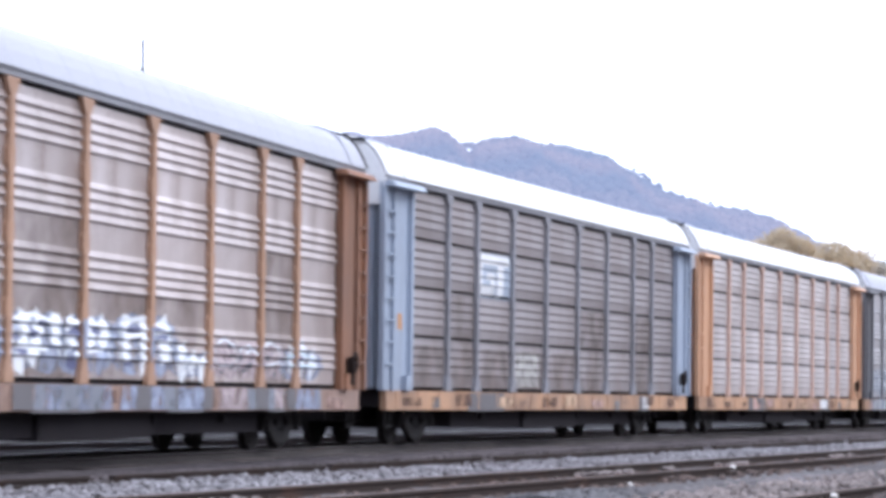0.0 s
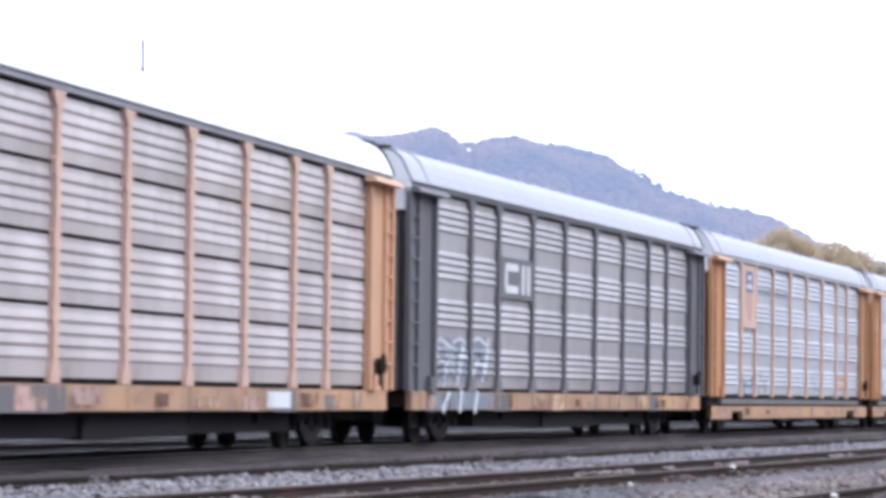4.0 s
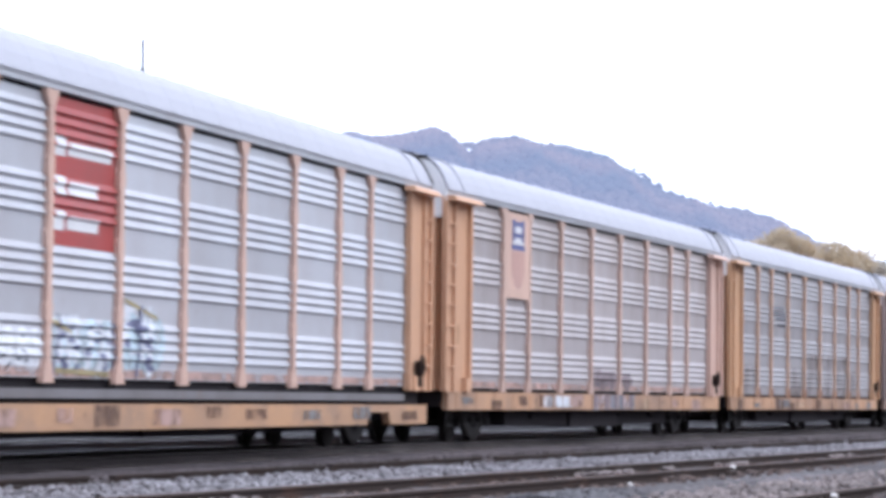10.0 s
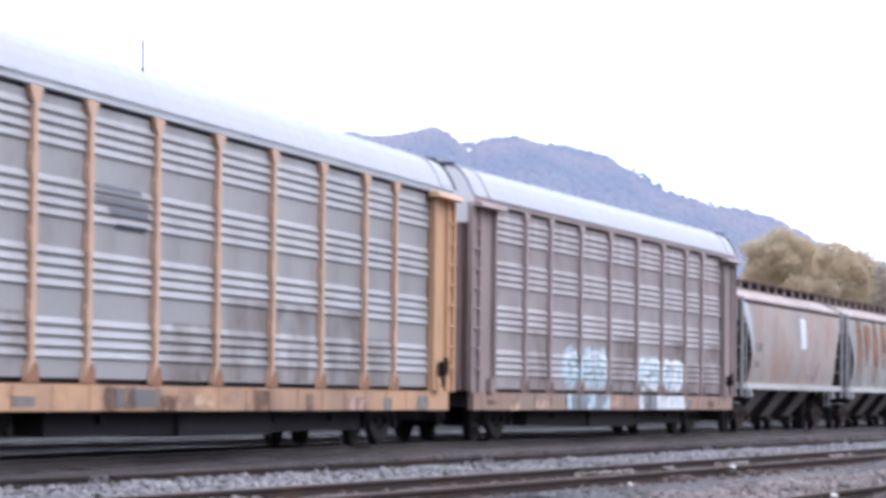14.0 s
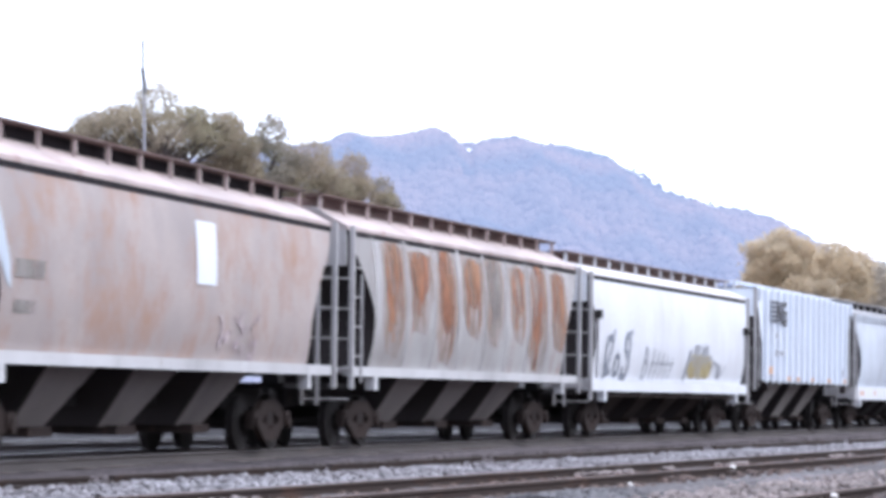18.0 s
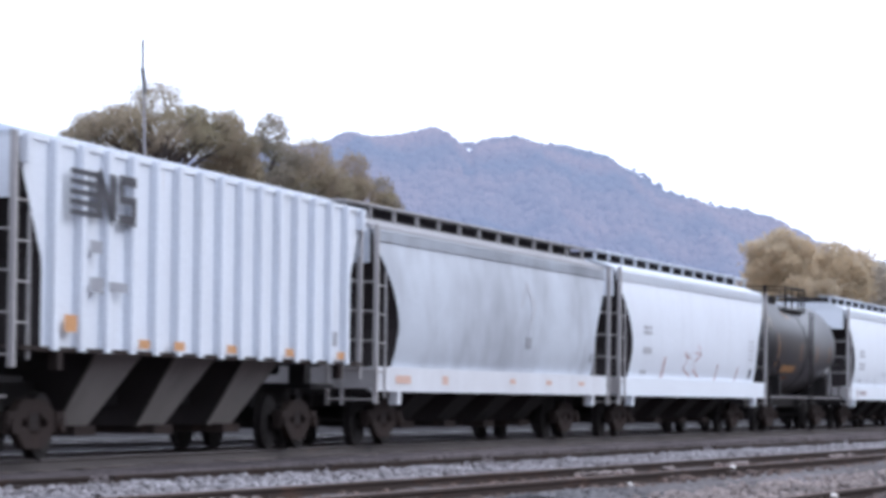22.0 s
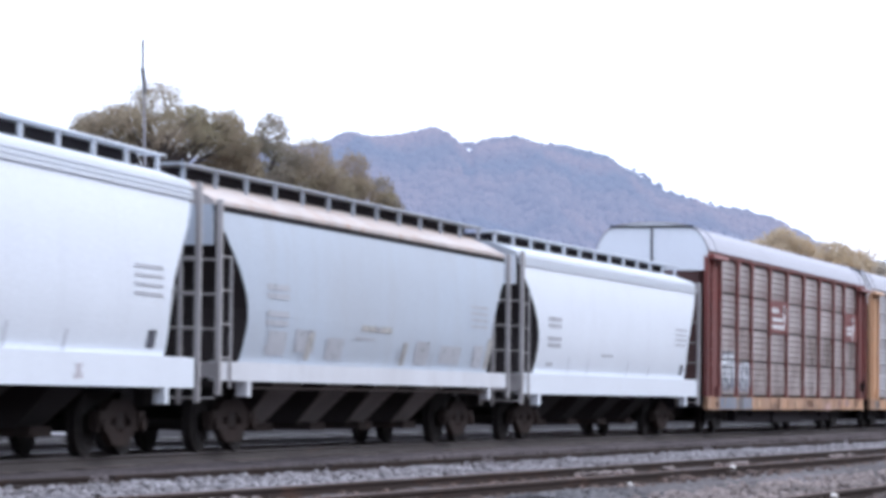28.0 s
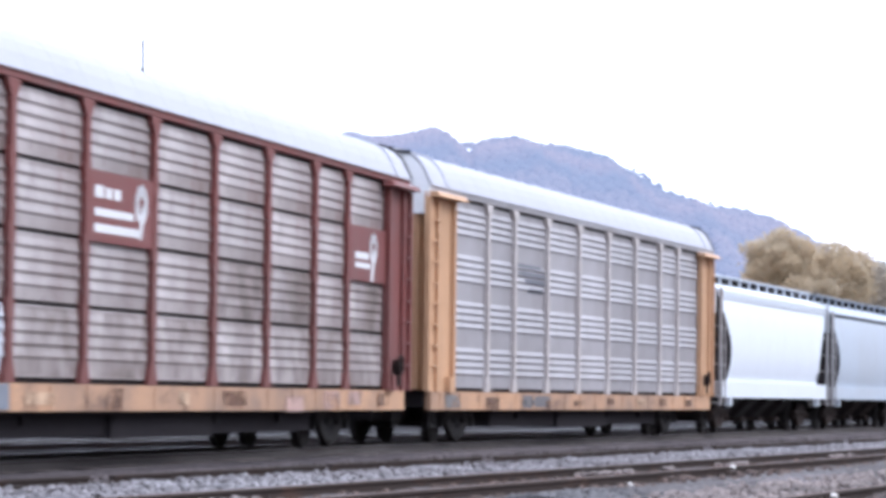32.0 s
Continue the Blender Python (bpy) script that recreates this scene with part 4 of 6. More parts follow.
h3 = put(hopper("white covered hopper with dark sprayed scrawls", 20.35, HOP_DUSTY, ROOF_BLUSH, SLOPE_DARK, board_mat=RUSTY_BOARD, bracket_mat=HOP_DUSTY, trough_mat=RUSTY_BOARD, top=4.33, eave=3.86, sill=(1.36, 1.10), bays=4, flange=True, draw=0.35, rungs=False), 324.45, 344.8, 7.4)
h4 = put(hopper("white ribbed covered hopper with straight sides", 18.3, HOP_WHITE, HOP_WHITE_B, SLOPE_DARK, kind="flat", top=4.40, eave=4.22, ribs=17, bay_mat=SLOPE_PALE, draw=0.9, trough=False, sill=(1.50, 1.44), trim_mat=BROWN_STEEL, beam_mat=RUSTY_BOARD, plate=0.85), 344.8, 363.1, 6.4)
# Sill in paler paint than the sides, standing in for brighter light there.
h5 = put(hopper("weathered grey covered hopper with a faded diamond", 20.1, HOP_GREY, ROOF_DUSTY, SLOPE_DARK, band=True, eave=4.02, trim_mat=HOP_DUSTY, board_mat=BOARD_GREY, bays=4, sill=(1.45, 1.0), bay_mat=BLACK_STEEL), 363.1, 383.2, 7.3)
h6 = put(hopper("white covered hopper with thin red scrawls", 20.2, HOP_WHITE, HOP_WHITE_B, SLOPE_DARK, band=True, bays=4, sill=(1.45, 1.0), bay_mat=BLACK_STEEL, top=4.5, eave=4.08, trim_mat=HOP_WHITE_B), 383.2, 403.4, 7.3)
t1, stripe = tank_car("grimy black tank car with orange reflective marks", 14.1, TANK_BLACK)
put(t1, 403.55, 417.6, 4.5)
h7 = put(hopper("white covered hopper with a white end plate", 20.1, HOP_WHITE_B, HOP_WHITE_B, SLOPE_DARK, band=True, bays=4, sill=(1.45, 1.0), bay_mat=BLACK_STEEL, top=4.52, eave=4.10, trim_mat=HOP_WHITE_B), 417.6, 437.7, 7.3)
h8 = put(hopper("pale grey covered hopper with a rusty roof", 20.0, HOP_GREY_B, ROOF_TAN, SLOPE_DARK, bays=4, sill=(1.42, 1.12), trim_mat=HOP_DUSTY, flange=True, bay_mat=SLOPE_GREY), 437.7, 457.7, 7.3)
h9 = put(hopper("clean white covered hopper with a banded top", 19.7, HOP_WHITE_B, HOP_WHITE_B, SLOPE_DARK, band=True, eave=4.03, bays=4, sill=(1.45, 1.0), bay_mat=BLACK_STEEL), 457.7, 477.4, 7.2)
a10 = put(autorack("brown autorack with maroon posts and maroon plates", SHEET_UMBER, MAROON, MAROON, TAN_SILL, GALV, MAROON, rows=True, hood_mat=HOP_WHITE_B, door_mat=DARK_MAROON), 477.4, 506.4, AR)
a11 = put(autorack("light autorack with yellow-orange ends and a tan sill", SHEET_GREY, PALE_POST, YELLOW, TAN_SILL, GALV, SHEET_GREY), 506.4, 535.2, AR)
h10 = put(hopper("white covered hopper with a banded top", 18.8, HOP_WHITE_B, HOP_WHITE_B, SLOPE_DARK, band=True, eave=4.03, bays=4, sill=(1.45, 1.0), bay_mat=BLACK_STEEL), 535.2, 554.0, 6.6)
h11 = put(hopper("pale grey covered hopper with dusty sides", 18.8, HOP_GREY_B, HOP_GREY_B, SLOPE_DARK), 554.0, 572.8, 6.6)
h12 = put(hopper("white covered hopper with dark hatches", 18.8, HOP_WHITE_B, HOP_WHITE_B, SLOPE_DARK), 572.8, 591.6, 6.6)

# ---- paint on the cars: plates, marks and sprayed lettering that follow the sheets ----
SLOT_LOW = 1.018


def rack_skin(rows, lift):
    prof = sorted(panel_profile(rows))
    zz, dd = [p[0] for p in prof], [p[1] for p in prof]
    return lambda z: (1.44 + float(np.interp(z, zz, dd)) if z > PANEL_LOW - 0.001 else 1.53) + lift, zz + [SLOT_LOW]


def hopper_skin(kind, w, lift):
    return lambda z: hopper_profile(z, kind, w) + lift, [1.4 + 0.2 * i for i in range(15)]


def lay(bm, poly, skin):
    """A convex outline of (y, z) laid on the side of a car."""
    surf, levels = skin
    z0, z1 = min(p[1] for p in poly), max(p[1] for p in poly)
    cuts = sorted({z0 + 0.001, z1 - 0.001, *[z for z in levels if z0 < z < z1], *[p[1] for p in poly if z0 + 0.001 < p[1] < z1 - 0.001]})
    last = None
    n = len(poly)
    for z in cuts:
        ys = []
        for i in range(n):
            (ya, za), (yb, zb) = poly[i], poly[(i + 1) % n]
            if min(za, zb) <= z <= max(za, zb) and za != zb:
                ys.append(ya + (yb - ya) * (z - za) / (zb - za))
        if len(ys) < 2:
            continue
        x = surf(z)
        row = (bm.verts.new((x, min(ys), z)), bm.verts.new((x, max(ys), z)))
        if last and not (last[0].co.z < SLOT_LOW + 0.002 and z > PANEL_LOW - 0.002):
            bm.faces.new((last[0], last[1], row[1], row[0]))
        last = row


def bar(y0, y1, z0, z1, slant=0.0):
    return [(y0, z0), (y1, z0), (y1 + slant, z1), (y0 + slant, z1)]


def stroke(a, b, w):
    d = Vector((b[0] - a[0], b[1] - a[1]))
    d = d / max(d.length, 1e-6) * w / 2
    return [(a[0] - d.y - d.x, a[1] + d.x - d.y), (a[0] + d.y - d.x, a[1] - d.x - d.y), (b[0] + d.y + d.x, b[1] - d.x + d.y), (b[0] - d.y + d.x, b[1] + d.x + d.y)]


def ring(y, z, r, w, a0, a1, n=8):
    """Strokes along an arc."""
    pts = [(y + r * math.cos(radians(a0 + (a1 - a0) * k / n)), z + r * math.sin(radians(a0 + (a1 - a0) * k / n))) for k in range(n + 1)]
    return [stroke(p, q, w) for p, q in zip(pts, pts[1:])]


def marks(car, name, polys, mat, skin, label=""):
    if name in ("lettering", "side_scuff", "faded_lettering", "sill_patch", "sill_board", "small_mark", "orange_square", "rib", "rust_run", "white_haze", "orange_mark", "diamond_dot", "sill_mark", "orange_overspray", "faded_patch", "faded_stroke", "white_stroke", "sprayed_outline", "sprayed_line", "letter_stem", "letter_counter", "letter_outline"):
        for p in polys:
            bm = bmesh.new()
            lay(bm, p, skin)
            part(name, bm, mat, car, label)
        return
    bm = bmesh.new()
    for p in polys:
        lay(bm, p, skin)
    return part(name, bm, mat, car, label)


def scrawl(car, y0, y1, z0, z1, letters, fill, line, skin_of, seed, w=0.09, fat=0.75, label="sprayed letter"):
    """Fat sprayed letters, each a rounded body in one colour with strokes over it in another."""
    rng = random.Random(seed)
    step = (y1 - y0) / letters
    for i in range(letters):
        c = y0 + step * (i + 0.5)
        h0, h1 = z0 + rng.uniform(0, 0.10) * (z1 - z0), z1 - rng.uniform(0, 0.28) * (z1 - z0)
        hw = step * 0.5 * rng.uniform(0.9, 1.12)
        lean = rng.uniform(-0.1, 0.15) * step
        holder = car
        if fill is not None:
            m = (h0 + h1) / 2
            holder = marks(car, "sprayed_letter", [[(c - hw * fat, h0), (c + hw * fat, h0 + 0.03), (c + hw, m), (c + hw * 0.75 + lean, h1 - 0.06), (c + lean, h1), (c - hw * 0.8 + lean, h1 - 0.09), (c - hw, m - 0.05)]],
                           fill, skin_of(0.004), label)
        ink = []
        pts = [(c + rng.uniform(-0.85, 0.85) * hw, h0 + (h1 - h0) * k / 4 + rng.uniform(-0.04, 0.04)) for k in range(5)]
        for a, b in zip(pts, pts[1:]):
            ink.append(stroke(a, b, w * rng.uniform(0.7, 1.2)))
        for k in range(2):
            zz = h0 + (h1 - h0) * rng.uniform(0.15, 0.9)
            ink.append(stroke((c - hw * rng.uniform(0.3, 0.9), zz), (c + hw * rng.uniform(0.3, 0.9), zz + rng.uniform(-0.15, 0.15)), w * rng.uniform(0.7, 1.1)))
        marks(holder, "letter_outline" if fill is not None else "sprayed_letter", ink, line, skin_of(0.009), "" if fill is not None else label)


def blob(y, z, ry, rz, rng, n=9):
    """A rounded convex patch."""
    return [(y + ry * rng.uniform(0.86, 1.06) * math.cos(2 * math.pi * k / n), z + rz * rng.uniform(0.86, 1.06) * math.sin(2 * math.pi * k / n)) for k in range(n)]


def throw_up(car, y0, y1, z1, skin_of, seed, ground, body, shade, light, letters=3, counters=5, low=0.68):
    """A sprayed piece: hazy ground, thick stems, dark counters between them, bright outlines along the tops, and blocks of colour down on the sill."""
    rng = random.Random(seed)
    step = (y1 - y0) / letters
    z0 = PANEL_LOW + 0.03
    span = z1 - z0
    haze = [blob(y0 + (y1 - y0) * (k + 0.5) / (letters * 2), (z0 + z1) / 2, step * 0.40, span * 0.49, rng) for k in range(letters * 2)]
    base = marks(car, "sprayed_piece", haze, ground, skin_of(0.003), "hazy sprayed lettering")
    stems, dark, pale = [], [], []
    for i in range(letters):
        c = y0 + step * (i + 0.5)
        top = z1 - rng.uniform(0.0, 0.22) * span
        for k in (-0.30, 0.02, 0.32):
            a, w = c + (k + rng.uniform(-0.06, 0.06)) * step, step * rng.uniform(0.12, 0.20)
            stems.append(stroke((a, z0 + w / 2 + rng.uniform(0.0, 0.45) * span), (a + rng.uniform(-0.04, 0.10) * step, top - w / 2), w))
        for k in range(counters):
            a, zz = c + rng.uniform(-0.38, 0.38) * step, z0 + span * rng.uniform(0.12, 0.82)
            dark.append(blob(a, zz, step * rng.uniform(0.05, 0.14), span * rng.uniform(0.03, 0.09), rng, 7))
        pale.append(stroke((c - 0.42 * step, top - 0.12), (c - 0.05 * step, top - 0.03), span * 0.07))
        pale.append(stroke((c - 0.05 * step, top - 0.03), (c + 0.40 * step, top - 0.16), span * 0.07))
        for k in (-0.45, 0.45):
            pale.append(stroke((c + k * step, z0 + 0.25 * span), (c + k * step * 0.95, top - 0.15), span * 0.05))
        zz = z0 + span * rng.uniform(0.3, 0.7)
        pale.append(stroke((c - rng.uniform(0.15, 0.4) * step, zz), (c + rng.uniform(0.15, 0.4) * step, zz + rng.uniform(-0.1, 0.1)), span * 0.06))
    marks(base, "letter_stem", stems, body, skin_of(0.007))
    marks(base, "letter_counter", dark, shade, skin_of(0.011))
    marks(base, "letter_outline", pale, light, skin_of(0.015))
    y = y0
    while low and y < y1 - 0.2:
        w = rng.uniform(0.35, 0.8)
        marks(base, "spray_on_sill", [bar(y, min(y + w, y1), low, 1.012, rng.uniform(-0.08, 0.12))], rng.choice((ground, ground, PATCH_GREY, SPRAY_SLATE)), (lambda z: 1.541, []))
        y += w
    for y in POSTS:
        if y0 < y < y1:
            marks(base, "spray_on_post", [bar(y - 0.085, y + 0.085, 1.36, z1 - rng.uniform(0.1, 0.3))], ground, (lambda z: 1.530, []))


PANEL = lambda lift: rack_skin(False, lift)
BOARD = lambda lift: (lambda z: 1.516 + lift, [])
ROWED = lambda lift: rack_skin(True, lift)
ROUND = lambda lift: hopper_skin("round", 1.56, lift + 0.012)
FLAT = lambda lift: hopper_skin("flat", 1.56, lift + 0.125)
SPRAY_WHITE = paint("sprayed_white", (0.76, 0.78, 0.83), 0.6, 0, 0.0, dirt=0.25, dirt_col=(0.4, 0.42, 0.5), seed=50, ragged=(3.5, 0.27, 0.48, (1, 1, 1)))
SPRAY_BRIGHT = paint("sprayed_bright_white", (0.86, 0.88, 0.92), 0.6, 0, 0.0, dirt=0.12, dirt_col=(0.5, 0.52, 0.58), seed=87, ragged=(3.0, 0.22, 0.40, (1, 1, 1)))
SPRAY_BLUE = paint("sprayed_pale_blue", (0.37, 0.42, 0.57), 0.6, 0, 0.0, dirt=0.3, seed=51, ragged=(3.0, 0.32, 0.60, (1, 1, 1)))
SPRAY_PINK = paint("sprayed_pale_pink", (0.58, 0.47, 0.49), 0.6, 0, 0.0, dirt=0.3, seed=52, ragged=(3.0, 0.32, 0.60, (1, 1, 1)))
SPRAY_ICE = paint("sprayed_ice_blue", (0.53, 0.66, 0.73), 0.6, 0, 0.0, dirt=0.25, dirt_col=(0.35, 0.42, 0.5), seed=53, ragged=(3.0, 0.28, 0.52, (1, 1, 1)))
SPRAY_PLUM = paint("sprayed_plum", (0.19, 0.14, 0.16), 0.6, 0, 0.0, dirt=0.2, seed=78, ragged=(4.0, 0.22, 0.40, (1, 1, 1)))
SPRAY_NAVY = paint("sprayed_navy", (0.13, 0.14, 0.26), 0.6, 0, 0.0, dirt=0.2, seed=77, ragged=(4.0, 0.22, 0.40, (1, 1, 1)))
SPRAY_DARK = paint("sprayed_dark", (0.07, 0.075, 0.10), 0.6, 0, 0.0, dirt=0.2, seed=54)
SPRAY_SLATE = paint("sprayed_slate", (0.24, 0.26, 0.31), 0.6, 0, 0.0, dirt=0.2, seed=55, ragged=(4.0, 0.24, 0.44, (1, 1, 1)))
SPRAY_RED = paint("sprayed_red", (0.50, 0.26, 0.24), 0.6, 0, 0.0, dirt=0.2, seed=56, ragged=(4.0, 0.30, 0.55, (1, 1, 1)))
PALE_MARK = paint("pale_grey_mark", (0.47, 0.48, 0.52), 0.6, 0, 0.0, dirt=0.2, seed=68, ragged=(4.0, 0.24, 0.44, (1, 1, 1)))
SPRAY_OCHRE = paint("sprayed_ochre", (0.42, 0.34, 0.16), 0.6, 0, 0.0, dirt=0.3, seed=57, ragged=(4.0, 0.24, 0.44, (1, 1, 1)))
SPRAY_TAN = paint("sprayed_dull_tan", (0.46, 0.44, 0.42), 0.6, 0, 0.0, dirt=0.3, seed=76, ragged=(4.0, 0.28, 0.52, (1, 1, 1)))
PLATE_GREY = paint("dark_grey_plate", (0.15, 0.15, 0.165), 0.6, 0, 0.1, dirt=0.3, seed=85)
PATCH_GREY = paint("primer_patch", (0.16, 0.15, 0.16), 0.7, 0, 0.1, dirt=0.3, seed=58)
PLATE_PEACH = paint("peach_plate", (0.74, 0.50, 0.40), 0.55, 0, 0.03, dirt=0.15, seed=59)
SHIELD_ROSE = paint("faded_rose_shield", (0.62, 0.37, 0.31), 0.55, 0, 0.0, dirt=0.15, seed=60)
RUST_BROWN = paint("flaking_rust", (0.28, 0.105, 0.048), 0.8, 0, 0.6, (0.13, 0.05, 0.03), 0.5, (0.36, 0.22, 0.13), seed=61, scale=3, ragged=(1.9, 0.33, 0.60, (1, 1.0, 0.4)))
PALE_STREAK = paint("pale_bare_streak", (0.56, 0.535, 0.53), 0.7, 0, 0.2, dirt=0.3, seed=77, ragged=(1.6, 0.28, 0.66, (1, 1.0, 0.3)))
RUST_MIST = paint("thin_rust_mist", (0.42, 0.27, 0.20), 0.8, 0, 0.2, dirt=0.3, seed=75, ragged=(1.5, 0.36, 0.76, (1, 1.0, 0.45)))
RUST_GREY = paint("grey_bloom", (0.26, 0.235, 0.22), 0.8, 0, 0.2, (0.3, 0.17, 0.10), 0.4, seed=62, ragged=(2.2, 0.38, 0.6, (1, 1.2, 0.35)))
ORANGE_MARK = paint("orange_mark", (0.60, 0.30, 0.12), 0.5, 0, 0.0, dirt=0.15, seed=63)
FAINT = paint("faded_grey_mark", (0.33, 0.34, 0.38), 0.6, 0, 0.0, dirt=0.2, seed=64, ragged=(4.0, 0.24, 0.44, (1, 1, 1)))

WORN_GREY = paint("worn_primer", (0.24, 0.225, 0.225), 0.7, 0, 0.2, dirt=0.4, seed=71, ragged=(2.2, 0.34, 0.56, (1, 1, 1)))
WORN_RUST = paint("bleeding_rust", (0.17, 0.085, 0.055), 0.8, 0, 0.2, dirt=0.4, seed=72, ragged=(2.0, 0.38, 0.60, (1, 1, 1)))
WORN_BUFF = paint("sun_bleached_orange", (0.62, 0.42, 0.28), 0.7, 0, 0.1, dirt=0.3, seed=73, ragged=(2.2, 0.34, 0.56, (1, 1, 1)))
WORN_PINK = paint("chalky_pink_touch_up", (0.56, 0.36, 0.31), 0.7, 0, 0.1, dirt=0.3, seed=74, ragged=(2.2, 0.34, 0.56, (1, 1, 1)))
# first car: white, blue and pink spray along the bottom
throw_up(a1, -9.6, -4.6, 1.95, PANEL, 2, SPRAY_BLUE, SPRAY_BRIGHT, SPRAY_SLATE, SPRAY_BRIGHT, 3)
throw_up(a1, -4.3, -0.2, 2.0, PANEL, 3, SPRAY_BLUE, SPRAY_BRIGHT, SPRAY_NAVY, SPRAY_BRIGHT, 2)
throw_up(a1, 0.0, 2.6, 2.05, PANEL, 33, SPRAY_BLUE, SPRAY_BRIGHT, SPRAY_NAVY, SPRAY_BRIGHT, 1)
throw_up(a1, 2.7, 4.6, 1.55, PANEL, 4, SPRAY_BLUE, SPRAY_BRIGHT, SPRAY_NAVY, SPRAY_BRIGHT, 1)
throw_up(a1, 4.7, 8.6, 1.80, PANEL, 5, SPRAY_PINK, SPRAY_PINK, SPRAY_DARK, SPRAY_WHITE, 3)
throw_up(a1, 8.7, 10.9, 1.70, PANEL, 6, SPRAY_BLUE, SPRAY_WHITE, SPRAY_NAVY, SPRAY_ICE, 1)
marks(a1, "sill_patch", [bar(-3.6, -1.0, 0.64, 1.0), bar(2.2, 4.0, 0.64, 1.0), bar(7.6, 8.6, 0.64, 1.0)], PATCH_GREY, PANEL(0.002))
# second car: square letter mark in white on blue-grey, grey patches on the sill
marks(a2, "mark_ground", [bar(-7.2, -4.45, 2.93, 3.86)], BLUE_END, ROWED(0.004))
marks(a2, "letter_mark", [bar(-7.1, -6.72, 2.98, 3.72), bar(-7.1, -5.75, 2.98, 3.20), bar(-6.1, -5.75, 2.98, 3.44), bar(-6.42, -5.75, 3.32, 3.46), bar(-7.1, -4.6, 3.62, 3.84), bar(-5.55, -5.05, 2.98, 3.75)], WHITE_PAINT, ROWED(0.009), "square white letter mark")
marks(a2, "sill_patch", [bar(-8.0, -5.2, 0.64, 1.0), bar(7.8, 9.0, 0.64, 1.0)], PATCH_GREY, PANEL(0.002))
marks(a2, "sill_board", [bar(8.2, 9.0, 0.70, 0.97)], WHITE_PAINT, PANEL(0.005))
marks(a2, "side_stain", [bar(-4.3, -2.0, 1.15, 1.85)], SPRAY_TAN, ROWED(0.004), "pale tan stain")
marks(a3, "sill_patch", [bar(-6.6, -4.0, 0.64, 1.0), bar(6.0, 7.4, 0.64, 1.0)], PATCH_GREY, PANEL(0.002))
marks(a3, "sill_board", [bar(5.6, 7.0, 0.70, 0.97)], WHITE_PAINT, PANEL(0.005))
# fourth car: dark plate with a white mark, white outlines sprayed at the front
marks(a4, "mark_plate", [bar(-7.15, -4.5, 2.98, 3.84)], PLATE_GREY, BOARD(0.0), "dark grey plate")
marks(a4, "painted_mark", [bar(-6.85, -6.62, 3.18, 3.64), bar(-6.80, -5.75, 3.10, 3.26), bar(-6.80, -5.75, 3.56, 3.72), bar(-5.45, -5.2, 3.10, 3.72), bar(-5.0, -4.76, 3.10, 3.72)],
      WHITE_PAINT, BOARD(0.006), "white painted mark of rounded bars")
throw_up(a4, -12.0, -7.9, 2.15, PANEL, 7, SPRAY_SLATE, SPRAY_SLATE, SPRAY_DARK, SPRAY_WHITE, 3)
marks(a4, "sprayed_outline", [stroke((-11.9, 1.15), (-11.6, 1.95), 0.13), stroke((-11.2, 1.15), (-11.0, 1.75), 0.15), stroke((-10.2, 1.2), (-9.9, 1.9), 0.15), stroke((-9.3, 1.12), (-8.9, 1.6), 0.16), stroke((-8.3, 1.3), (-7.9, 2.05), 0.16),
                              stroke((-11.5, 0.68), (-11.1, 1.0), 0.16), stroke((-10.3, 0.68), (-10.2, 1.0), 0.16), stroke((-9.2, 0.68), (-9.0, 1.0), 0.16)], SPRAY_WHITE, PANEL(0.02), "bold white sprayed outlines")
marks(a4, "sill_patch", [bar(-12.6, -11.2, 0.64, 1.0), bar(-7.7, -6.5, 0.64, 1.0), bar(7.3, 8.3, 0.64, 1.0)], PATCH_GREY, PANEL(0.002))
# fifth and seventh cars: peach plate with a shield
for car, y in ((a5, -8.32), (a7, -8.32)):
    marks(car, "plate", [bar(y - 1.0, y + 1.0, 3.0, 4.80)], PLATE_PEACH, BOARD(0.0), "peach plate with a shield")
    marks(car, "shield", [bar(y - 0.55, y + 0.55, 3.55, 4.0), [(y - 0.55, 3.55), (y + 0.55, 3.55), (y + 0.35, 3.3), (y, 3.18), (y - 0.35, 3.3)]], SHIELD_ROSE, BOARD(0.004))
    marks(car, "shield_top", [bar(y - 0.5, y - 0.28, 4.2, 4.66), bar(y + 0.28, y + 0.5, 4.2, 4.66), bar(y - 0.5, y + 0.5, 4.28, 4.38), bar(y - 0.55, y + 0.55, 4.02, 4.14), bar(y - 0.35, y + 0.35, 4.52, 4.62)], BLUE_PAINT, BOARD(0.008))
    marks(car, "shield_field", [bar(y - 0.5, y + 0.5, 4.14, 4.28), bar(y - 0.28, y + 0.28, 4.38, 4.52)], WHITE_PAINT, BOARD(0.006))
marks(a5, "faded_lettering", [bar(-6.9, -4.6, 4.16, 4.24), bar(-6.6, -4.6, 4.02, 4.10), bar(-4.1, -1.7, 4.16, 4.24), bar(-3.9, -1.9, 4.02, 4.10)], FAINT, PANEL(0.005))
scrawl(a5, -9.0, -7.4, 1.1, 1.7, 2, SPRAY_ICE, SPRAY_DARK, PANEL, 11, 0.06)
HAZE = paint("thin_white_overspray", (0.70, 0.72, 0.77), 0.6, 0, 0.0, dirt=0.2, seed=66, ragged=(2.5, 0.42, 0.66, (1, 1, 1)))
marks(a5, "white_haze", [bar(-7.0, -4.9, 1.15, 1.75), bar(-1.2, 1.2, 1.12, 1.62), bar(2.2, 4.2, 1.3, 2.1)], HAZE, PANEL(0.004), "hazy white overspray")
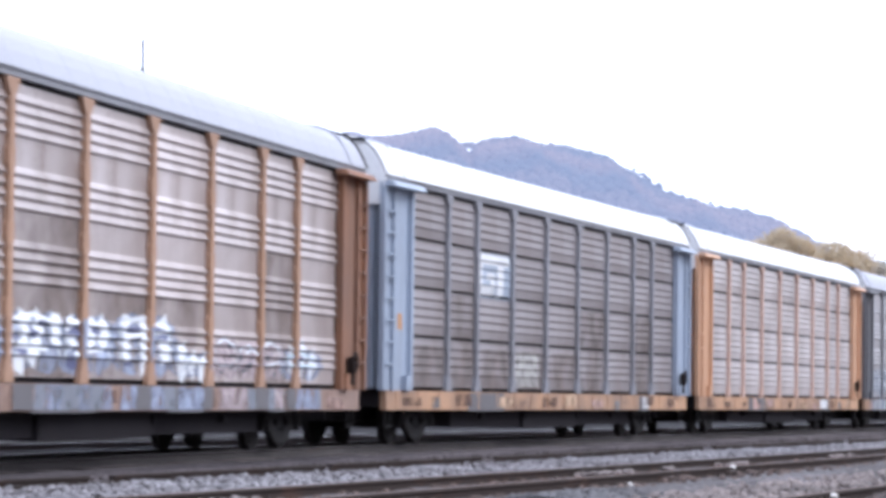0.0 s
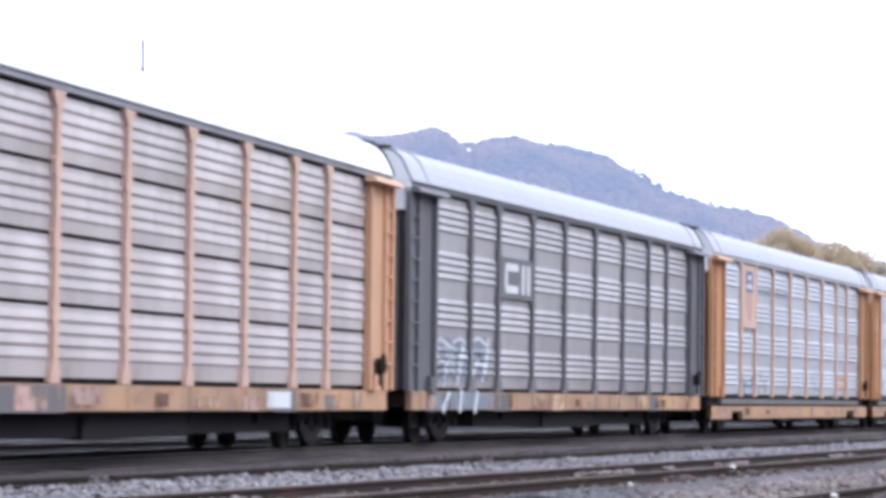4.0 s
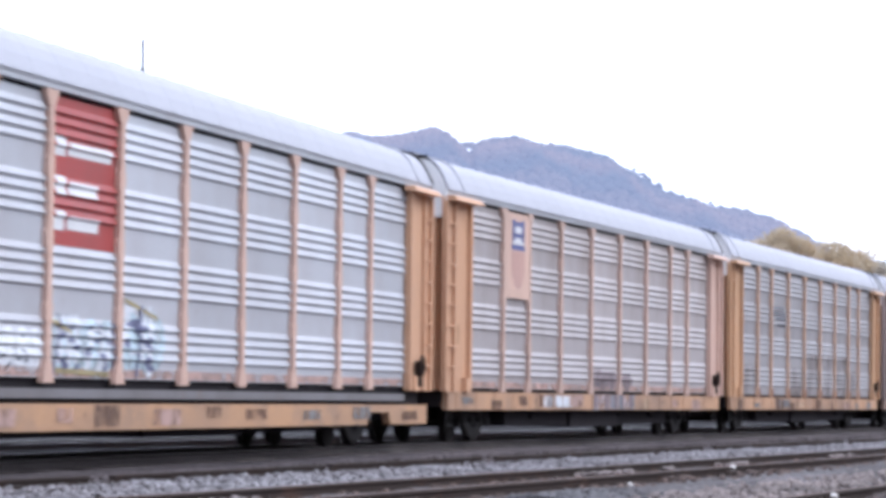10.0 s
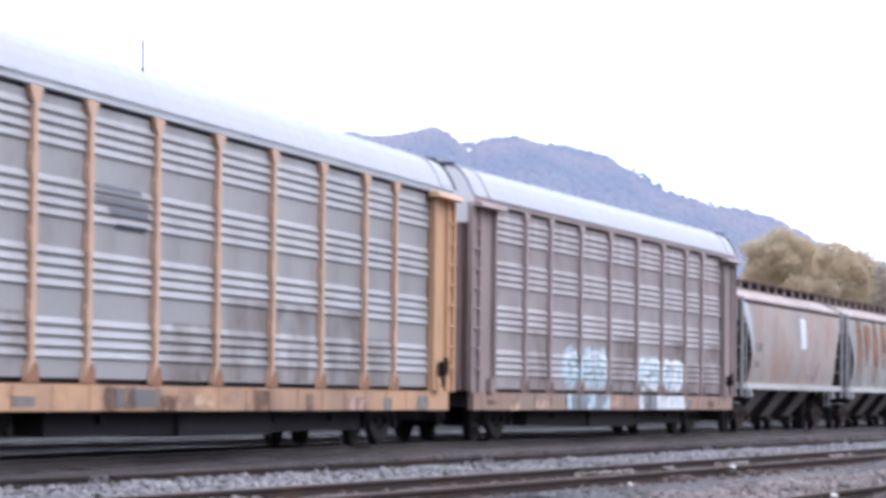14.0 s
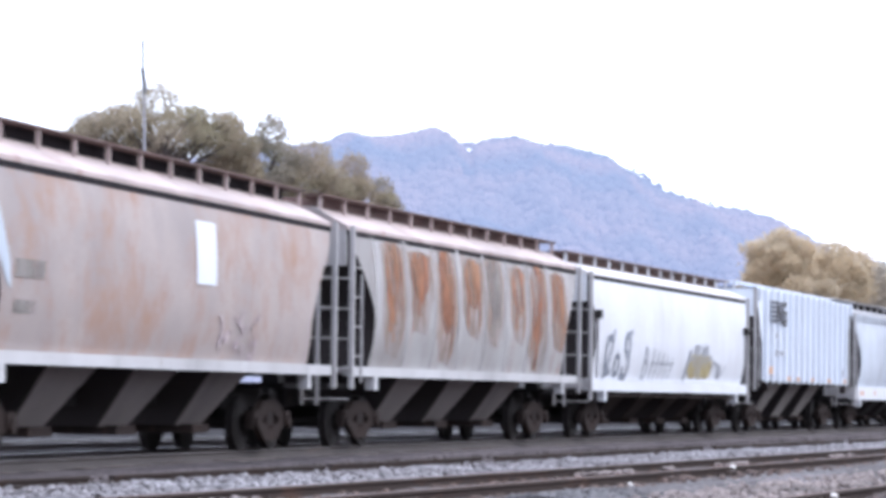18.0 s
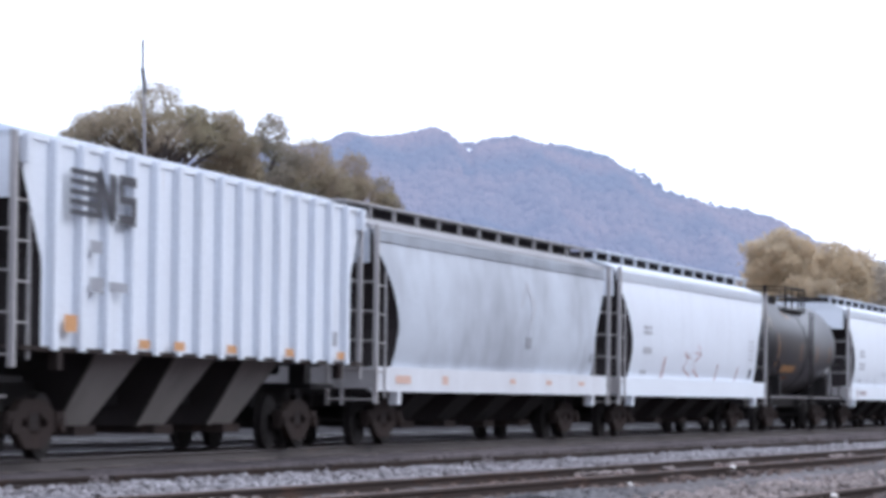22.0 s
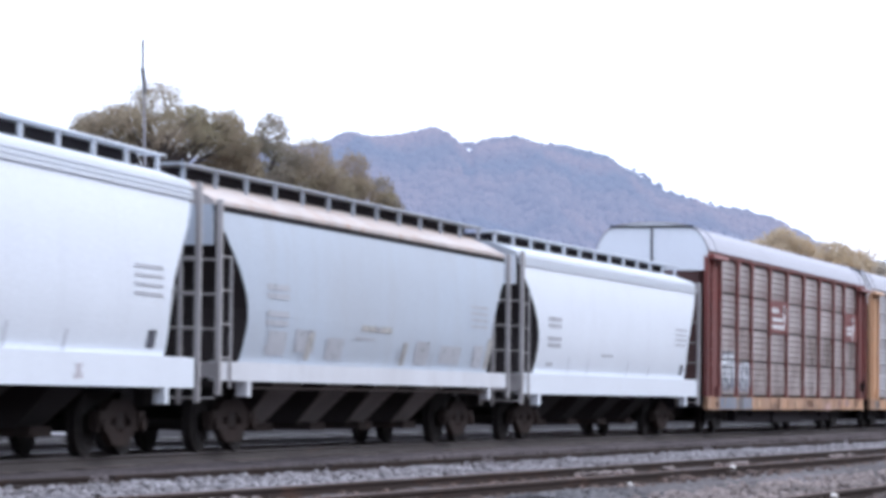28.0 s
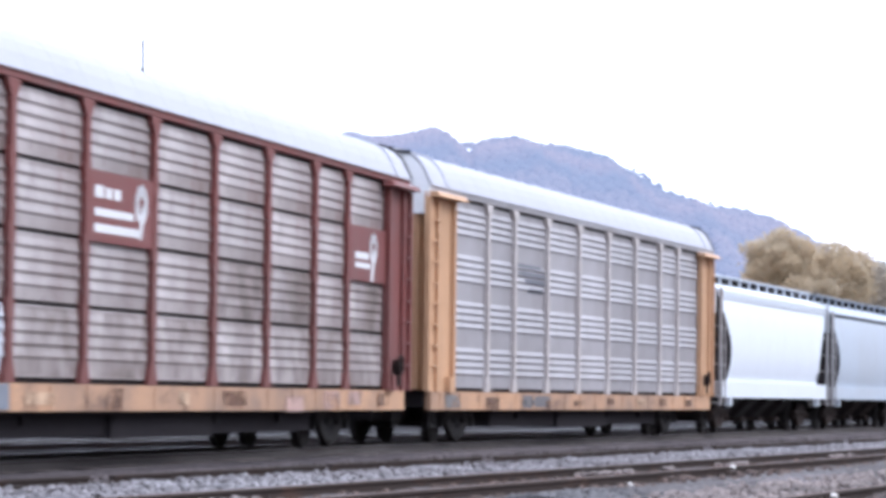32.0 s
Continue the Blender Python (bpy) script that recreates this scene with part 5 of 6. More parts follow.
marks(a5, "orange_mark", [bar(7.5, 9.3, 1.62, 1.74), bar(7.6, 7.75, 1.1, 1.7), bar(9.1, 9.25, 1.1, 1.7), bar(7.5, 9.3, 1.36, 1.46)], ORANGE, PANEL(0.005))
# sixth car: red plate with three white words that cannot be read, heavy spray
marks(a6, "plate", [bar(-7.15, -4.5, 2.84, 4.80)], RED_PLATE, PANEL(0.004), "red plate with three white words")
for k, z in enumerate((4.02, 3.50, 3.04)):
    marks(a6, "word", [bar(-6.95, -6.55, z, z + 0.26), bar(-6.45, (-4.7, -5.3, -5.2)[k], z + 0.02, z + 0.20)], WHITE_PAINT, PANEL(0.009))
throw_up(a6, -12.1, -9.45, 2.2, PANEL, 12, SPRAY_BRIGHT, SPRAY_BRIGHT, SPRAY_NAVY, SPRAY_BRIGHT, 3, 8, 0)
throw_up(a6, -9.3, -7.4, 1.75, PANEL, 13, SPRAY_WHITE, SPRAY_BRIGHT, SPRAY_SLATE, SPRAY_BRIGHT, 2, 5, 0)
throw_up(a6, -7.0, -4.5, 1.95, PANEL, 14, SPRAY_ICE, SPRAY_WHITE, SPRAY_NAVY, SPRAY_WHITE, 2, 12, 0)
throw_up(a6, -4.3, -2.5, 2.15, PANEL, 15, SPRAY_ICE, SPRAY_WHITE, SPRAY_NAVY, SPRAY_WHITE, 1, 12, 0)
marks(a6, "sprayed_outline", [stroke((-12.05, 1.2), (-11.95, 2.15), 0.07), stroke((-9.5, 1.2), (-9.55, 1.95), 0.09), stroke((-11.9, 1.16), (-9.6, 1.14), 0.08), stroke((-10.9, 1.2), (-10.85, 1.7), 0.07), stroke((-6.9, 1.15), (-6.7, 1.9), 0.07), stroke((-4.5, 1.15), (-4.6, 1.85), 0.07), stroke((-3.5, 1.2), (-3.3, 2.1), 0.10)], SPRAY_NAVY, PANEL(0.019), "dark sprayed outlines")
marks(a6, "sprayed_line", [stroke((-7.3, 1.9), (-6.3, 1.72), 0.06), stroke((-4.0, 2.2), (-2.6, 1.98), 0.06), stroke((-6.9, 1.2), (-4.7, 1.16), 0.07)], SPRAY_OCHRE, PANEL(0.016), "thin ochre sprayed line")
CORNER = lambda lift: (lambda z: 1.507 + lift, [])
marks(a6, "placard", [bar(-13.3, -12.75, 3.45, 3.95)], WHITE_PAINT, CORNER(0.0), "white placard")
marks(a6, "placard", [bar(-13.2, -12.85, 4.3, 4.6)], SPRAY_PINK, CORNER(0.0), "pale pink placard")
marks(a2, "placard", [bar(-12.9, -12.6, 2.15, 2.45)], ORANGE_MARK, CORNER(0.0), "orange placard")
marks(a7, "placard", [bar(-13.2, -12.8, 1.95, 2.35)], YELLOW, CORNER(0.0), "yellow placard")
# seventh car: dark outlines sprayed low
throw_up(a7, -1.4, 1.2, 1.62, PANEL, 16, SPRAY_PINK, SPRAY_PLUM, SPRAY_DARK, SPRAY_PINK, 2)
throw_up(a7, 1.3, 2.9, 1.55, PANEL, 36, SPRAY_PINK, SPRAY_PLUM, SPRAY_DARK, SPRAY_PINK, 1)
marks(a7, "sprayed_outline", [bar(-1.5, 1.1, 1.42, 1.52), bar(-1.3, -0.95, 0.70, 1.45), bar(-0.2, 0.1, 0.70, 1.45), bar(0.7, 1.0, 0.70, 1.45), bar(1.5, 1.75, 0.70, 1.4), bar(2.4, 2.7, 0.70, 1.4), bar(1.4, 2.7, 1.38, 1.46)], SPRAY_PLUM, PANEL(0.013), "dark plum sprayed outlines")
marks(a7, "sill_board", [bar(-6.0, -5.2, 0.72, 0.97), bar(-5.0, -3.4, 0.72, 0.97)], SPRAY_WHITE, PANEL(0.004))
for car, y in ((a8, -5.9), (a11, -5.8)):
    marks(car, "faded_lettering", [bar(y - 1.2, y + 0.9, 3.68, 3.76), bar(y - 1.1, y + 1.2, 3.52, 3.60), bar(y - 0.5, y + 1.2, 3.36, 3.46), bar(y - 0.2, y + 1.1, 3.16, 3.26)], SPRAY_DARK, PANEL(0.005), "dark unreadable lettering")
    marks(car, "sill_board", [bar(-6.6, -5.8, 0.70, 0.97), bar(-5.6, -4.2, 0.72, 0.96)], PATCH_GREY, PANEL(0.004))
# ninth car: pale blue lettering down over the sill
throw_up(a9, -5.8, -1.6, 2.15, PANEL, 17, SPRAY_ICE, SPRAY_ICE, SPRAY_SLATE, SPRAY_WHITE, 2)
throw_up(a9, 1.6, 4.3, 2.0, PANEL, 18, SPRAY_WHITE, SPRAY_ICE, SPRAY_SLATE, SPRAY_WHITE, 1)
throw_up(a9, 4.2, 7.1, 1.98, PANEL, 19, SPRAY_WHITE, SPRAY_ICE, SPRAY_SLATE, SPRAY_WHITE, 1)
for car in (a6, a7):
    marks(car, "orange_overspray", [bar(a + 0.1, b - 0.1, 1.11, 1.24) for a, b in zip((-DOOR,) + POSTS, POSTS + (DOOR,))], WORN_PINK, PANEL(0.003), "pinkish orange overspray along the lower edge")
DUST_FILM = paint("brown_dust_film", (0.235, 0.175, 0.155), 0.85, 0, 0.2, (0.17, 0.09, 0.07), 0.3, streak=(1, 1, 1), seed=83, ragged=(0.7, 0.36, 0.90, (1, 1, 1)))
rng_dust = random.Random(12)
for car, skin, tops in ((a1, PANEL, (2.3, 3.2)), (a2, ROWED, (1.9, 2.9)), (a8, PANEL, (1.95, 2.4)), (a9, PANEL, (1.9, 2.4)), (a10, ROWED, (2.0, 2.95))):
    for a, b in zip((-DOOR,) + POSTS, POSTS + (DOOR,)):
        if rng_dust.random() < 0.85:
            marks(car, "dust_film", [bar(a + 0.09, b - 0.09, PANEL_LOW + 0.01, rng_dust.choice(tops))], DUST_FILM, skin(0.0025), "film of brown road dust")
# worn patches, primer and touched-up paint along the sills
rng_sill = random.Random(31)
for car, z0, z1 in ((a1, 0.64, 1.0), (a2, 0.64, 1.0), (a3, 0.64, 1.0), (a4, 0.64, 1.0), (a5, 0.43, 0.75), (a6, 0.43, 0.75), (a7, 0.64, 1.0), (a8, 0.64, 1.0), (a9, 0.64, 1.0), (a10, 0.64, 1.0), (a11, 0.64, 1.0)):
    y = -12.6
    while y < 12.0:
        w = rng_sill.uniform(0.35, 1.3)
        a, b = rng_sill.uniform(0.0, 0.4), rng_sill.uniform(0.6, 1.0)
        marks(car, "sill_patch", [bar(y, y + w, z0 + (z1 - z0) * a, z0 + (z1 - z0) * b, rng_sill.uniform(-0.1, 0.1))], rng_sill.choice((WORN_GREY, WORN_RUST, WORN_BUFF, WORN_RUST, WORN_PINK)), (lambda z: 1.5385, []))
        y += w + rng_sill.uniform(0.5, 2.8)
# hoppers
marks(h1, "pale_rectangle", [bar(0.75, 1.75, 2.55, 3.5, 0.05)], HOP_WHITE, ROUND(0.0))
scrawl(h1, 1.9, 4.4, 1.45, 2.3, 3, None, SPRAY_PINK, ROUND, 19, 0.09)
marks(h1, "faded_lettering", [bar(-6.9, -5.8, 2.36, 2.6), bar(-6.9, -6.1, 1.9, 2.08)], RUST_GREY, ROUND(0.0))
rng_h2 = random.Random(8)
for y0, y1, z0, z1, m in ((-6.75, -5.6, 2.2, 3.72, RUST_BROWN), (-5.1, -3.8, 2.65, 3.64, RUST_BROWN), (-3.1, -2.0, 2.1, 3.74, RUST_BROWN), (-1.2, 0.05, 2.65, 3.66, RUST_BROWN),
                          (0.6, 1.7, 2.5, 3.74, RUST_GREY), (2.6, 3.7, 2.6, 3.66, RUST_BROWN), (4.25, 5.5, 2.05, 3.76, RUST_BROWN), (6.2, 7.4, 2.5, 3.66, RUST_BROWN)):
    c, q = (y0 + y1) / 2, (y1 - y0) / 2
    runs = [[(c - q * 0.95, z0 + 0.45), (c - q * 0.5, z0 + 0.1), (c + q * 0.2, z0), (c + q * 0.8, z0 + 0.3), (c + q * 0.95, z0 + 0.9), (c + q * 0.9, z1 - 0.12), (c + q * 0.4, z1), (c - q * 0.6, z1 - 0.03), (c - q, z1 - 0.3)]]
    for k in range(5):
        yy = c + q * rng_h2.uniform(-0.9, 0.85)
        runs.append(bar(yy - 0.05, yy + rng_h2.uniform(0.02, 0.10), z0 - rng_h2.uniform(0.05, 0.55), z0 + 0.6, -0.03))
    marks(h2, "rust_mist", [[(c - q * 1.35, z0), (c - q * 0.6, z0 - 0.5), (c + q * 0.7, z0 - 0.6), (c + q * 1.35, z0 + 0.2), (c + q * 1.3, z1 - 0.05), (c, z1 + 0.06), (c - q * 1.3, z1 - 0.05)]], RUST_MIST, ROUND(-0.004), "thin mist of rust")
    marks(h2, "rust_patch", runs, m, ROUND(0.0), "tall patch of brown rust with runs below")
marks(h2, "rib", [bar(y - 0.10, y + 0.10, 1.45, 3.8) for y in (-7.4, -5.35, -3.45, -1.6, 0.35, 2.2, 4.0, 5.85)], PALE_STREAK, ROUND(0.006), "pale streak of bare paint")
h3_tag = ring(-7.7, 1.95, 0.42, 0.17, 60, 300) + [stroke((-7.95, 1.45), (-7.3, 2.5), 0.16)] + ring(-6.85, 1.72, 0.24, 0.15, 0, 360) + ring(-5.85, 2.2, 0.26, 0.17, -60, 200) + ring(-5.9, 1.72, 0.30, 0.17, -160, 90) + [stroke((-6.3, 1.45), (-5.9, 1.42), 0.14), stroke((-6.0, 2.4), (-5.4, 2.55), 0.12)]
marks(h3, "sprayed_tag", h3_tag, SPRAY_SLATE, ROUND(0.004), "soft dark sprayed tag")
h3_tag = ring(-3.75, 2.0, 0.18, 0.09, -90, 100) + ring(-3.75, 1.66, 0.22, 0.09, -100, 100) + [stroke((-4.0, 1.42), (-3.75, 2.2), 0.09)]
for k in range(5):
    h3_tag += [stroke((-3.1 + 0.55 * k, 1.46), (-2.8 + 0.55 * k, 2.15 - 0.05 * k), 0.08), stroke((-3.1 + 0.55 * k, 1.80), (-2.75 + 0.55 * k, 1.85), 0.07)]
marks(h3, "sprayed_tag", h3_tag, FAINT, ROUND(0.004), "thin grey sprayed tag")
rng_h3 = random.Random(23)
marks(h3, "sprayed_ground", [blob(2.0 + 0.9 * k, 1.80, 0.75, 0.36, rng_h3) for k in range(3)], SPRAY_OCHRE, ROUND(0.003), "ochre sprayed blot")
marks(h3, "sprayed_spikes", [stroke((1.3 + 0.24 * k, 1.55 + rng_h3.uniform(0, 0.5)), (1.45 + 0.24 * k, 1.9 + rng_h3.uniform(0, 0.45)), 0.11) for k in range(14)] + [stroke((1.1, 1.5), (1.5, 2.1), 0.22)], FAINT, ROUND(0.007), "dark spikes round the blot")
marks(h3, "sprayed_tag", [bar(5.3, 5.75, 1.5, 1.9), stroke((4.7, 1.95), (5.3, 1.85), 0.10), stroke((5.9, 1.6), (6.4, 1.85), 0.07)], FAINT, ROUND(0.004), "small grey sprayed tag")
for y in (-9.15, 9.0):
    part("retainer_box", lambda bm: box(bm, 1.56, 1.68, y - 0.16, y + 0.16, 2.78, 2.98), BLACK_STEEL, h3, "small black valve box")
    part("handrail", lambda bm: rod(bm, (1.60, y, 2.8), (1.60, y - 0.12, 1.40), 0.025), WALK_GREY, h3)
marks(h1, "pale_end", [[(-8.45, 3.74), (-7.75, 3.74), (-7.10, 2.55), (-7.05, 2.2), (-7.22, 2.3), (-7.9, 3.1)]], HOP_GREY_B, ROUND(0.0), "pale unrusted strip at the end of the side")
marks(h4, "stripe_mark", [bar(-6.9, -5.75, 3.25 + 0.135 * k, 3.33 + 0.135 * k) for k in range(5)], BLACK_PAINT, FLAT(0.0), "black stripes of a faded mark")
marks(h4, "block_mark", [bar(-5.9, -5.6, 3.25, 3.88), bar(-5.35, -5.05, 3.25, 3.88), stroke((-5.7, 3.8), (-5.25, 3.32), 0.22), bar(-4.95, -4.2, 3.22, 3.36), bar(-4.95, -4.2, 3.50, 3.62), bar(-4.95, -4.2, 3.76, 3.90), bar(-4.95, -4.72, 3.56, 3.84), bar(-4.42, -4.2, 3.28, 3.56)], BLACK_PAINT, FLAT(0.001), "black block mark")
marks(h4, "small_mark", [bar(-6.1, -5.6, 2.78, 2.95), bar(-6.1, -5.5, 2.25, 2.46), bar(-5.3, -4.5, 2.28, 2.42), bar(6.3, 6.6, 1.75, 2.0)], FAINT, FLAT(0.0))
marks(h4, "orange_square", [bar(-7.05, -6.55, 1.70, 1.93)] + [bar(y, y + 0.5, 1.53, 1.66) for y in (-4.0, -2.4, 0.2, 3.4, 6.6)], ORANGE_MARK, FLAT(0.0), "orange reflective squares")
marks(h5, "diamond", [stroke((1.05, 2.85), (1.6, 3.35), 0.10), stroke((1.6, 3.35), (2.2, 2.85), 0.13), stroke((2.2, 2.85), (1.75, 2.4), 0.10)], PALE_MARK, ROUND(0.0), "faded diamond outline")
marks(h5, "sill_mark", [bar(-8.2, -7.2, 1.15, 1.3), bar(-5.0, -4.6, 1.15, 1.32), bar(0.2, 0.7, 1.2, 1.3), bar(3.4, 3.9, 1.2, 1.3), bar(6.5, 7.0, 1.2, 1.3)], ORANGE_PALE, (lambda z: 1.545, []))
marks(h7, "sill_mark", [bar(-7.6, -7.2, 1.1, 1.35), bar(-6.9, -5.4, 1.15, 1.3), bar(3.6, 4.0, 1.1, 1.3)], SPRAY_PINK, (lambda z: 1.545, []))
marks(h5, "diamond_dot", [bar(1.5, 2.0, 1.95, 2.2), bar(7.6, 7.9, 1.75, 1.95)], FAINT, ROUND(0.0))
marks(h6, "lettering", [bar(-7.0, -6.0, 2.52, 2.62), bar(-7.0, -6.0, 2.66, 2.74), bar(-7.0, -6.0, 2.04, 2.21), bar(-7.0, -6.3, 1.54, 1.64)] + [bar(6.8, 7.6, 2.06 + 0.13 * k, 2.11 + 0.13 * k) for k in range(5)], PALE_MARK, ROUND(0.0))
scrawl(h6, -2.2, 0.4, 1.5, 2.4, 2, None, SPRAY_RED, ROUND, 25, 0.045)
marks(h6, "rust_run", [bar(-4.6, -4.4, 1.45, 2.0, 0.15), bar(2.3, 2.45, 1.45, 1.9, 0.1), bar(5.2, 5.35, 1.45, 1.85, 0.1)], SPRAY_RED, ROUND(0.0))
marks(h8, "faded_patch", [bar(-6.9, -5.9, 1.55, 1.95), bar(-5.4, -4.3, 1.62, 2.0), bar(-3.6, -2.6, 1.52, 1.9), bar(2.2, 3.2, 1.5, 1.95), bar(4.0, 5.6, 1.55, 1.9), bar(6.6, 7.4, 1.5, 1.95)], PALE_MARK, ROUND(0.0), "faded grey overpainted patch")
marks(h8, "faded_stroke", [bar(-1.6, 0.4, 2.05, 2.16), bar(-4.8, -4.5, 1.5, 1.95, 0.12), bar(1.2, 1.5, 1.48, 1.9, 0.1), bar(7.6, 8.0, 1.48, 2.1, 0.1)], SPRAY_TAN, ROUND(0.002), "faded tan sprayed stroke")
for car in (h6, h7, h9, h10):
    marks(car, "black_square", [bar(7.1, 7.5, 1.56, 1.82)], SPRAY_DARK, ROUND(0.0))
for car in (h7, h8, h9):
    marks(car, "lettering", [bar(-7.1, -5.9, 2.46, 2.55), bar(-7.1, -5.9, 2.60, 2.70), bar(-7.1, -5.9, 2.03, 2.12), bar(-7.1, -5.9, 2.17, 2.27), bar(-7.0, -6.4, 1.62, 1.70)] + [bar(6.2, 7.6, 2.3 + 0.13 * k, 2.35 + 0.13 * k) for k in range(4)], PALE_MARK, ROUND(0.0))
    marks(car, "side_scuff", [bar(-1.9, -0.7, 1.9, 1.95), bar(-5.0, -4.95, 1.45, 1.85), bar(-3.1, -3.05, 1.45, 1.8), bar(1.0, 1.05, 1.45, 1.8), bar(3.4, 3.45, 1.45, 1.75)], PALE_MARK, ROUND(0.0))
# maroon plates with white marks on the tenth autorack, black and white spray at its front
marks(a10, "plate", [bar(-4.3, -1.58, 2.95, 3.92)], MAROON_PLATE, BOARD(0.0), "maroon plate with a white mark")
marks(a10, "mark", [bar(-4.12, -3.75, 3.55, 3.72), bar(-3.68, -3.4, 3.55, 3.70), bar(-3.33, -3.02, 3.55, 3.70), bar(-4.12, -2.45, 3.30, 3.41), bar(-4.12, -2.1, 3.08, 3.20)] + ring(-2.12, 3.55, 0.20, 0.15, -50, 230) + [stroke((-2.15, 3.15), (-2.05, 3.45), 0.16)], WHITE_PAINT, BOARD(0.005))
marks(a10, "plate", [bar(9.5, 12.05, 2.95, 3.92)], MAROON_PLATE, BOARD(0.0), "maroon plate with a white mark")
marks(a10, "mark", [bar(9.85, 10.8, 3.34, 3.46), bar(9.85, 10.9, 3.18, 3.28)] + ring(11.15, 3.55, 0.20, 0.15, -50, 230) + [stroke((11.05, 3.05), (11.2, 3.45), 0.18)], WHITE_PAINT, BOARD(0.005))
throw_up(a10, -12.05, -9.6, 2.35, ROWED, 28, SPRAY_SLATE, SPRAY_BRIGHT, SPRAY_DARK, SPRAY_BRIGHT, 3, 5)
throw_up(a10, -9.4, -7.3, 2.05, ROWED, 29, SPRAY_SLATE, SPRAY_WHITE, SPRAY_DARK, SPRAY_WHITE, 2, 8)
marks(a10, "sprayed_outline", [stroke((-11.9, 1.9), (-11.4, 1.2), 0.10), stroke((-11.3, 2.3), (-11.0, 1.3), 0.10), stroke((-10.5, 2.3), (-10.6, 1.4), 0.10), stroke((-10.0, 2.1), (-10.3, 1.2), 0.10), stroke((-9.0, 2.0), (-9.3, 1.2), 0.10), stroke((-8.3, 2.0), (-8.6, 1.2), 0.10)], SPRAY_DARK, ROWED(0.02), "black sprayed outlines")
# tank car: orange reflective bars, a warning band and stencils
for y in (-1.17, 1.78, 4.16):
    stripe(y, 1.49, 1.84, 0.07)
stripe(-4.98, 1.35, 2.05, 0.05)
stripe(-2.1, 0.75, 0.95, 0.10)
stripe(-2.75, 1.98, 2.13, 1.15, "warning_band")
stripe(4.55, 2.0, 2.12, 0.25, "placard", WHITE_PAINT)
stripe(3.4, 2.05, 2.2, 0.22, "placard", FAINT)
stripe(-2.9, 2.25, 2.32, 0.8, "stencil", RUST_BROWN)

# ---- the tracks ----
bed("track_bed_main", line_at, 1.9, -150, 420, DARK_BED, "ballast bed under the main track, train's shade in its dark colour", z=-0.16)
bed("track_shoulder", lambda y, o: line_at(y, 1.70 + o), 0.60, -60, 420, SHOULDER, "dusty mauve-brown ballast shoulder beside the main track", z=-0.146)
railway("track_main", line_at, -150, 420, "main track with worn rails", RAIL_HEAD, RAIL_DARK)
bed("track_bed_yard", lambda y, o: yard(y, -9.75 + o), 1.7, -60, 420, BALLAST_PALE, "pale gravel bed of a disused yard track", z=-0.12)
railway("track_yard", lambda y, o: yard(y, -9.75 + o), -60, 420, "rusty disused yard track", RAIL_RUST, RAIL_OLD)
bed("track_bed_near", lambda y, o: yard(y, -4.65 + o), 1.5, -60, 420, CINDER, "brown cinder bed of a disused siding", z=-0.12)
railway("track_near", lambda y, o: yard(y, -4.65 + o), -60, 420, "rusty siding half buried in gravel", RAIL_RUST, RAIL_OLD)
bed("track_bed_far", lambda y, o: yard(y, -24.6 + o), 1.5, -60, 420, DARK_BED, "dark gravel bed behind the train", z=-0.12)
railway("track_far", lambda y, o: yard(y, -24.6 + o), -60, 420, "track with worn rails behind the train", RAIL_HEAD, RAIL_DARK)
tagged(sheet("verge", -36.0, -2.2, -20, 320, -0.395, DARK_BED, 24, 170, 0.03, line_at), "dark cinders behind the main track", "verge")
sheet("service_path", -23.9, -23.4, 20, 300, -0.30, BALLAST, 2, 60, 0.03, lambda y, x: Vector((x + 0.022 * (y - 33) - 5.5, y, 0)))


# ---- loose stone and litter on the yard ----
def stones(name, n, x0, x1, y0, y1, z, size, mat, label, seed, follow=yard, drift=None):
    rng = np.random.default_rng(seed)
    ico = bmesh.new()
    bmesh.ops.create_icosphere(ico, subdivisions=1, radius=1.0)
    base = np.array([v.co[:] for v in ico.verts])
    tri = np.array([[v.index for v in f.verts] for f in ico.faces])
    ico.free()
    vs, fs = [], []
    for k in range(n):
        y = y0 + (y1 - y0) * rng.uniform() ** 1.5
        o = rng.uniform(x0, x1)
        p = follow(y, o)
        s = size * rng.uniform(0.45, 1.25)
        v = base * (1 + 0.25 * rng.normal(size=(len(base), 1))) * (s, s * 1.1, s * 0.75)
        vs.append(v + np.array((p.x, p.y, z + s * 0.2 + (drift(o) if drift else 0.0))))
        fs.append(tri + k * len(base))
    me = bpy.data.meshes.new(name)
    me.from_pydata(np.concatenate(vs).tolist(), [], np.concatenate(fs).tolist())
    me.materials.append(mat)
    return tagged(new(name, me), label, "stones", kind="stuff")


STONE_PALE = leafy("pale_ballast_stone", (0.285, 0.272, 0.285), (0.165, 0.15, 0.157), 0.95, 0.65, 1.25)
STONE_PINK = leafy("pinkish_ballast_stone", (0.29, 0.24, 0.225), (0.18, 0.15, 0.142), 0.95, 0.7, 1.2)
STONE_DARK = leafy("dark_ballast_stone", (0.10, 0.082, 0.078), (0.06, 0.05, 0.05), 0.95)
STONE_RUST = leafy("rust_stained_stone", (0.15, 0.105, 0.09), (0.085, 0.06, 0.053), 0.95, 0.4, 1.5)
STONE_WHITE = leafy("pale_heap_stone", (0.62, 0.62, 0.66), (0.52, 0.52, 0.55), 0.9)
STONE_SLATE = leafy("slate_stone", (0.125, 0.12, 0.125), (0.08, 0.075, 0.08), 0.95)
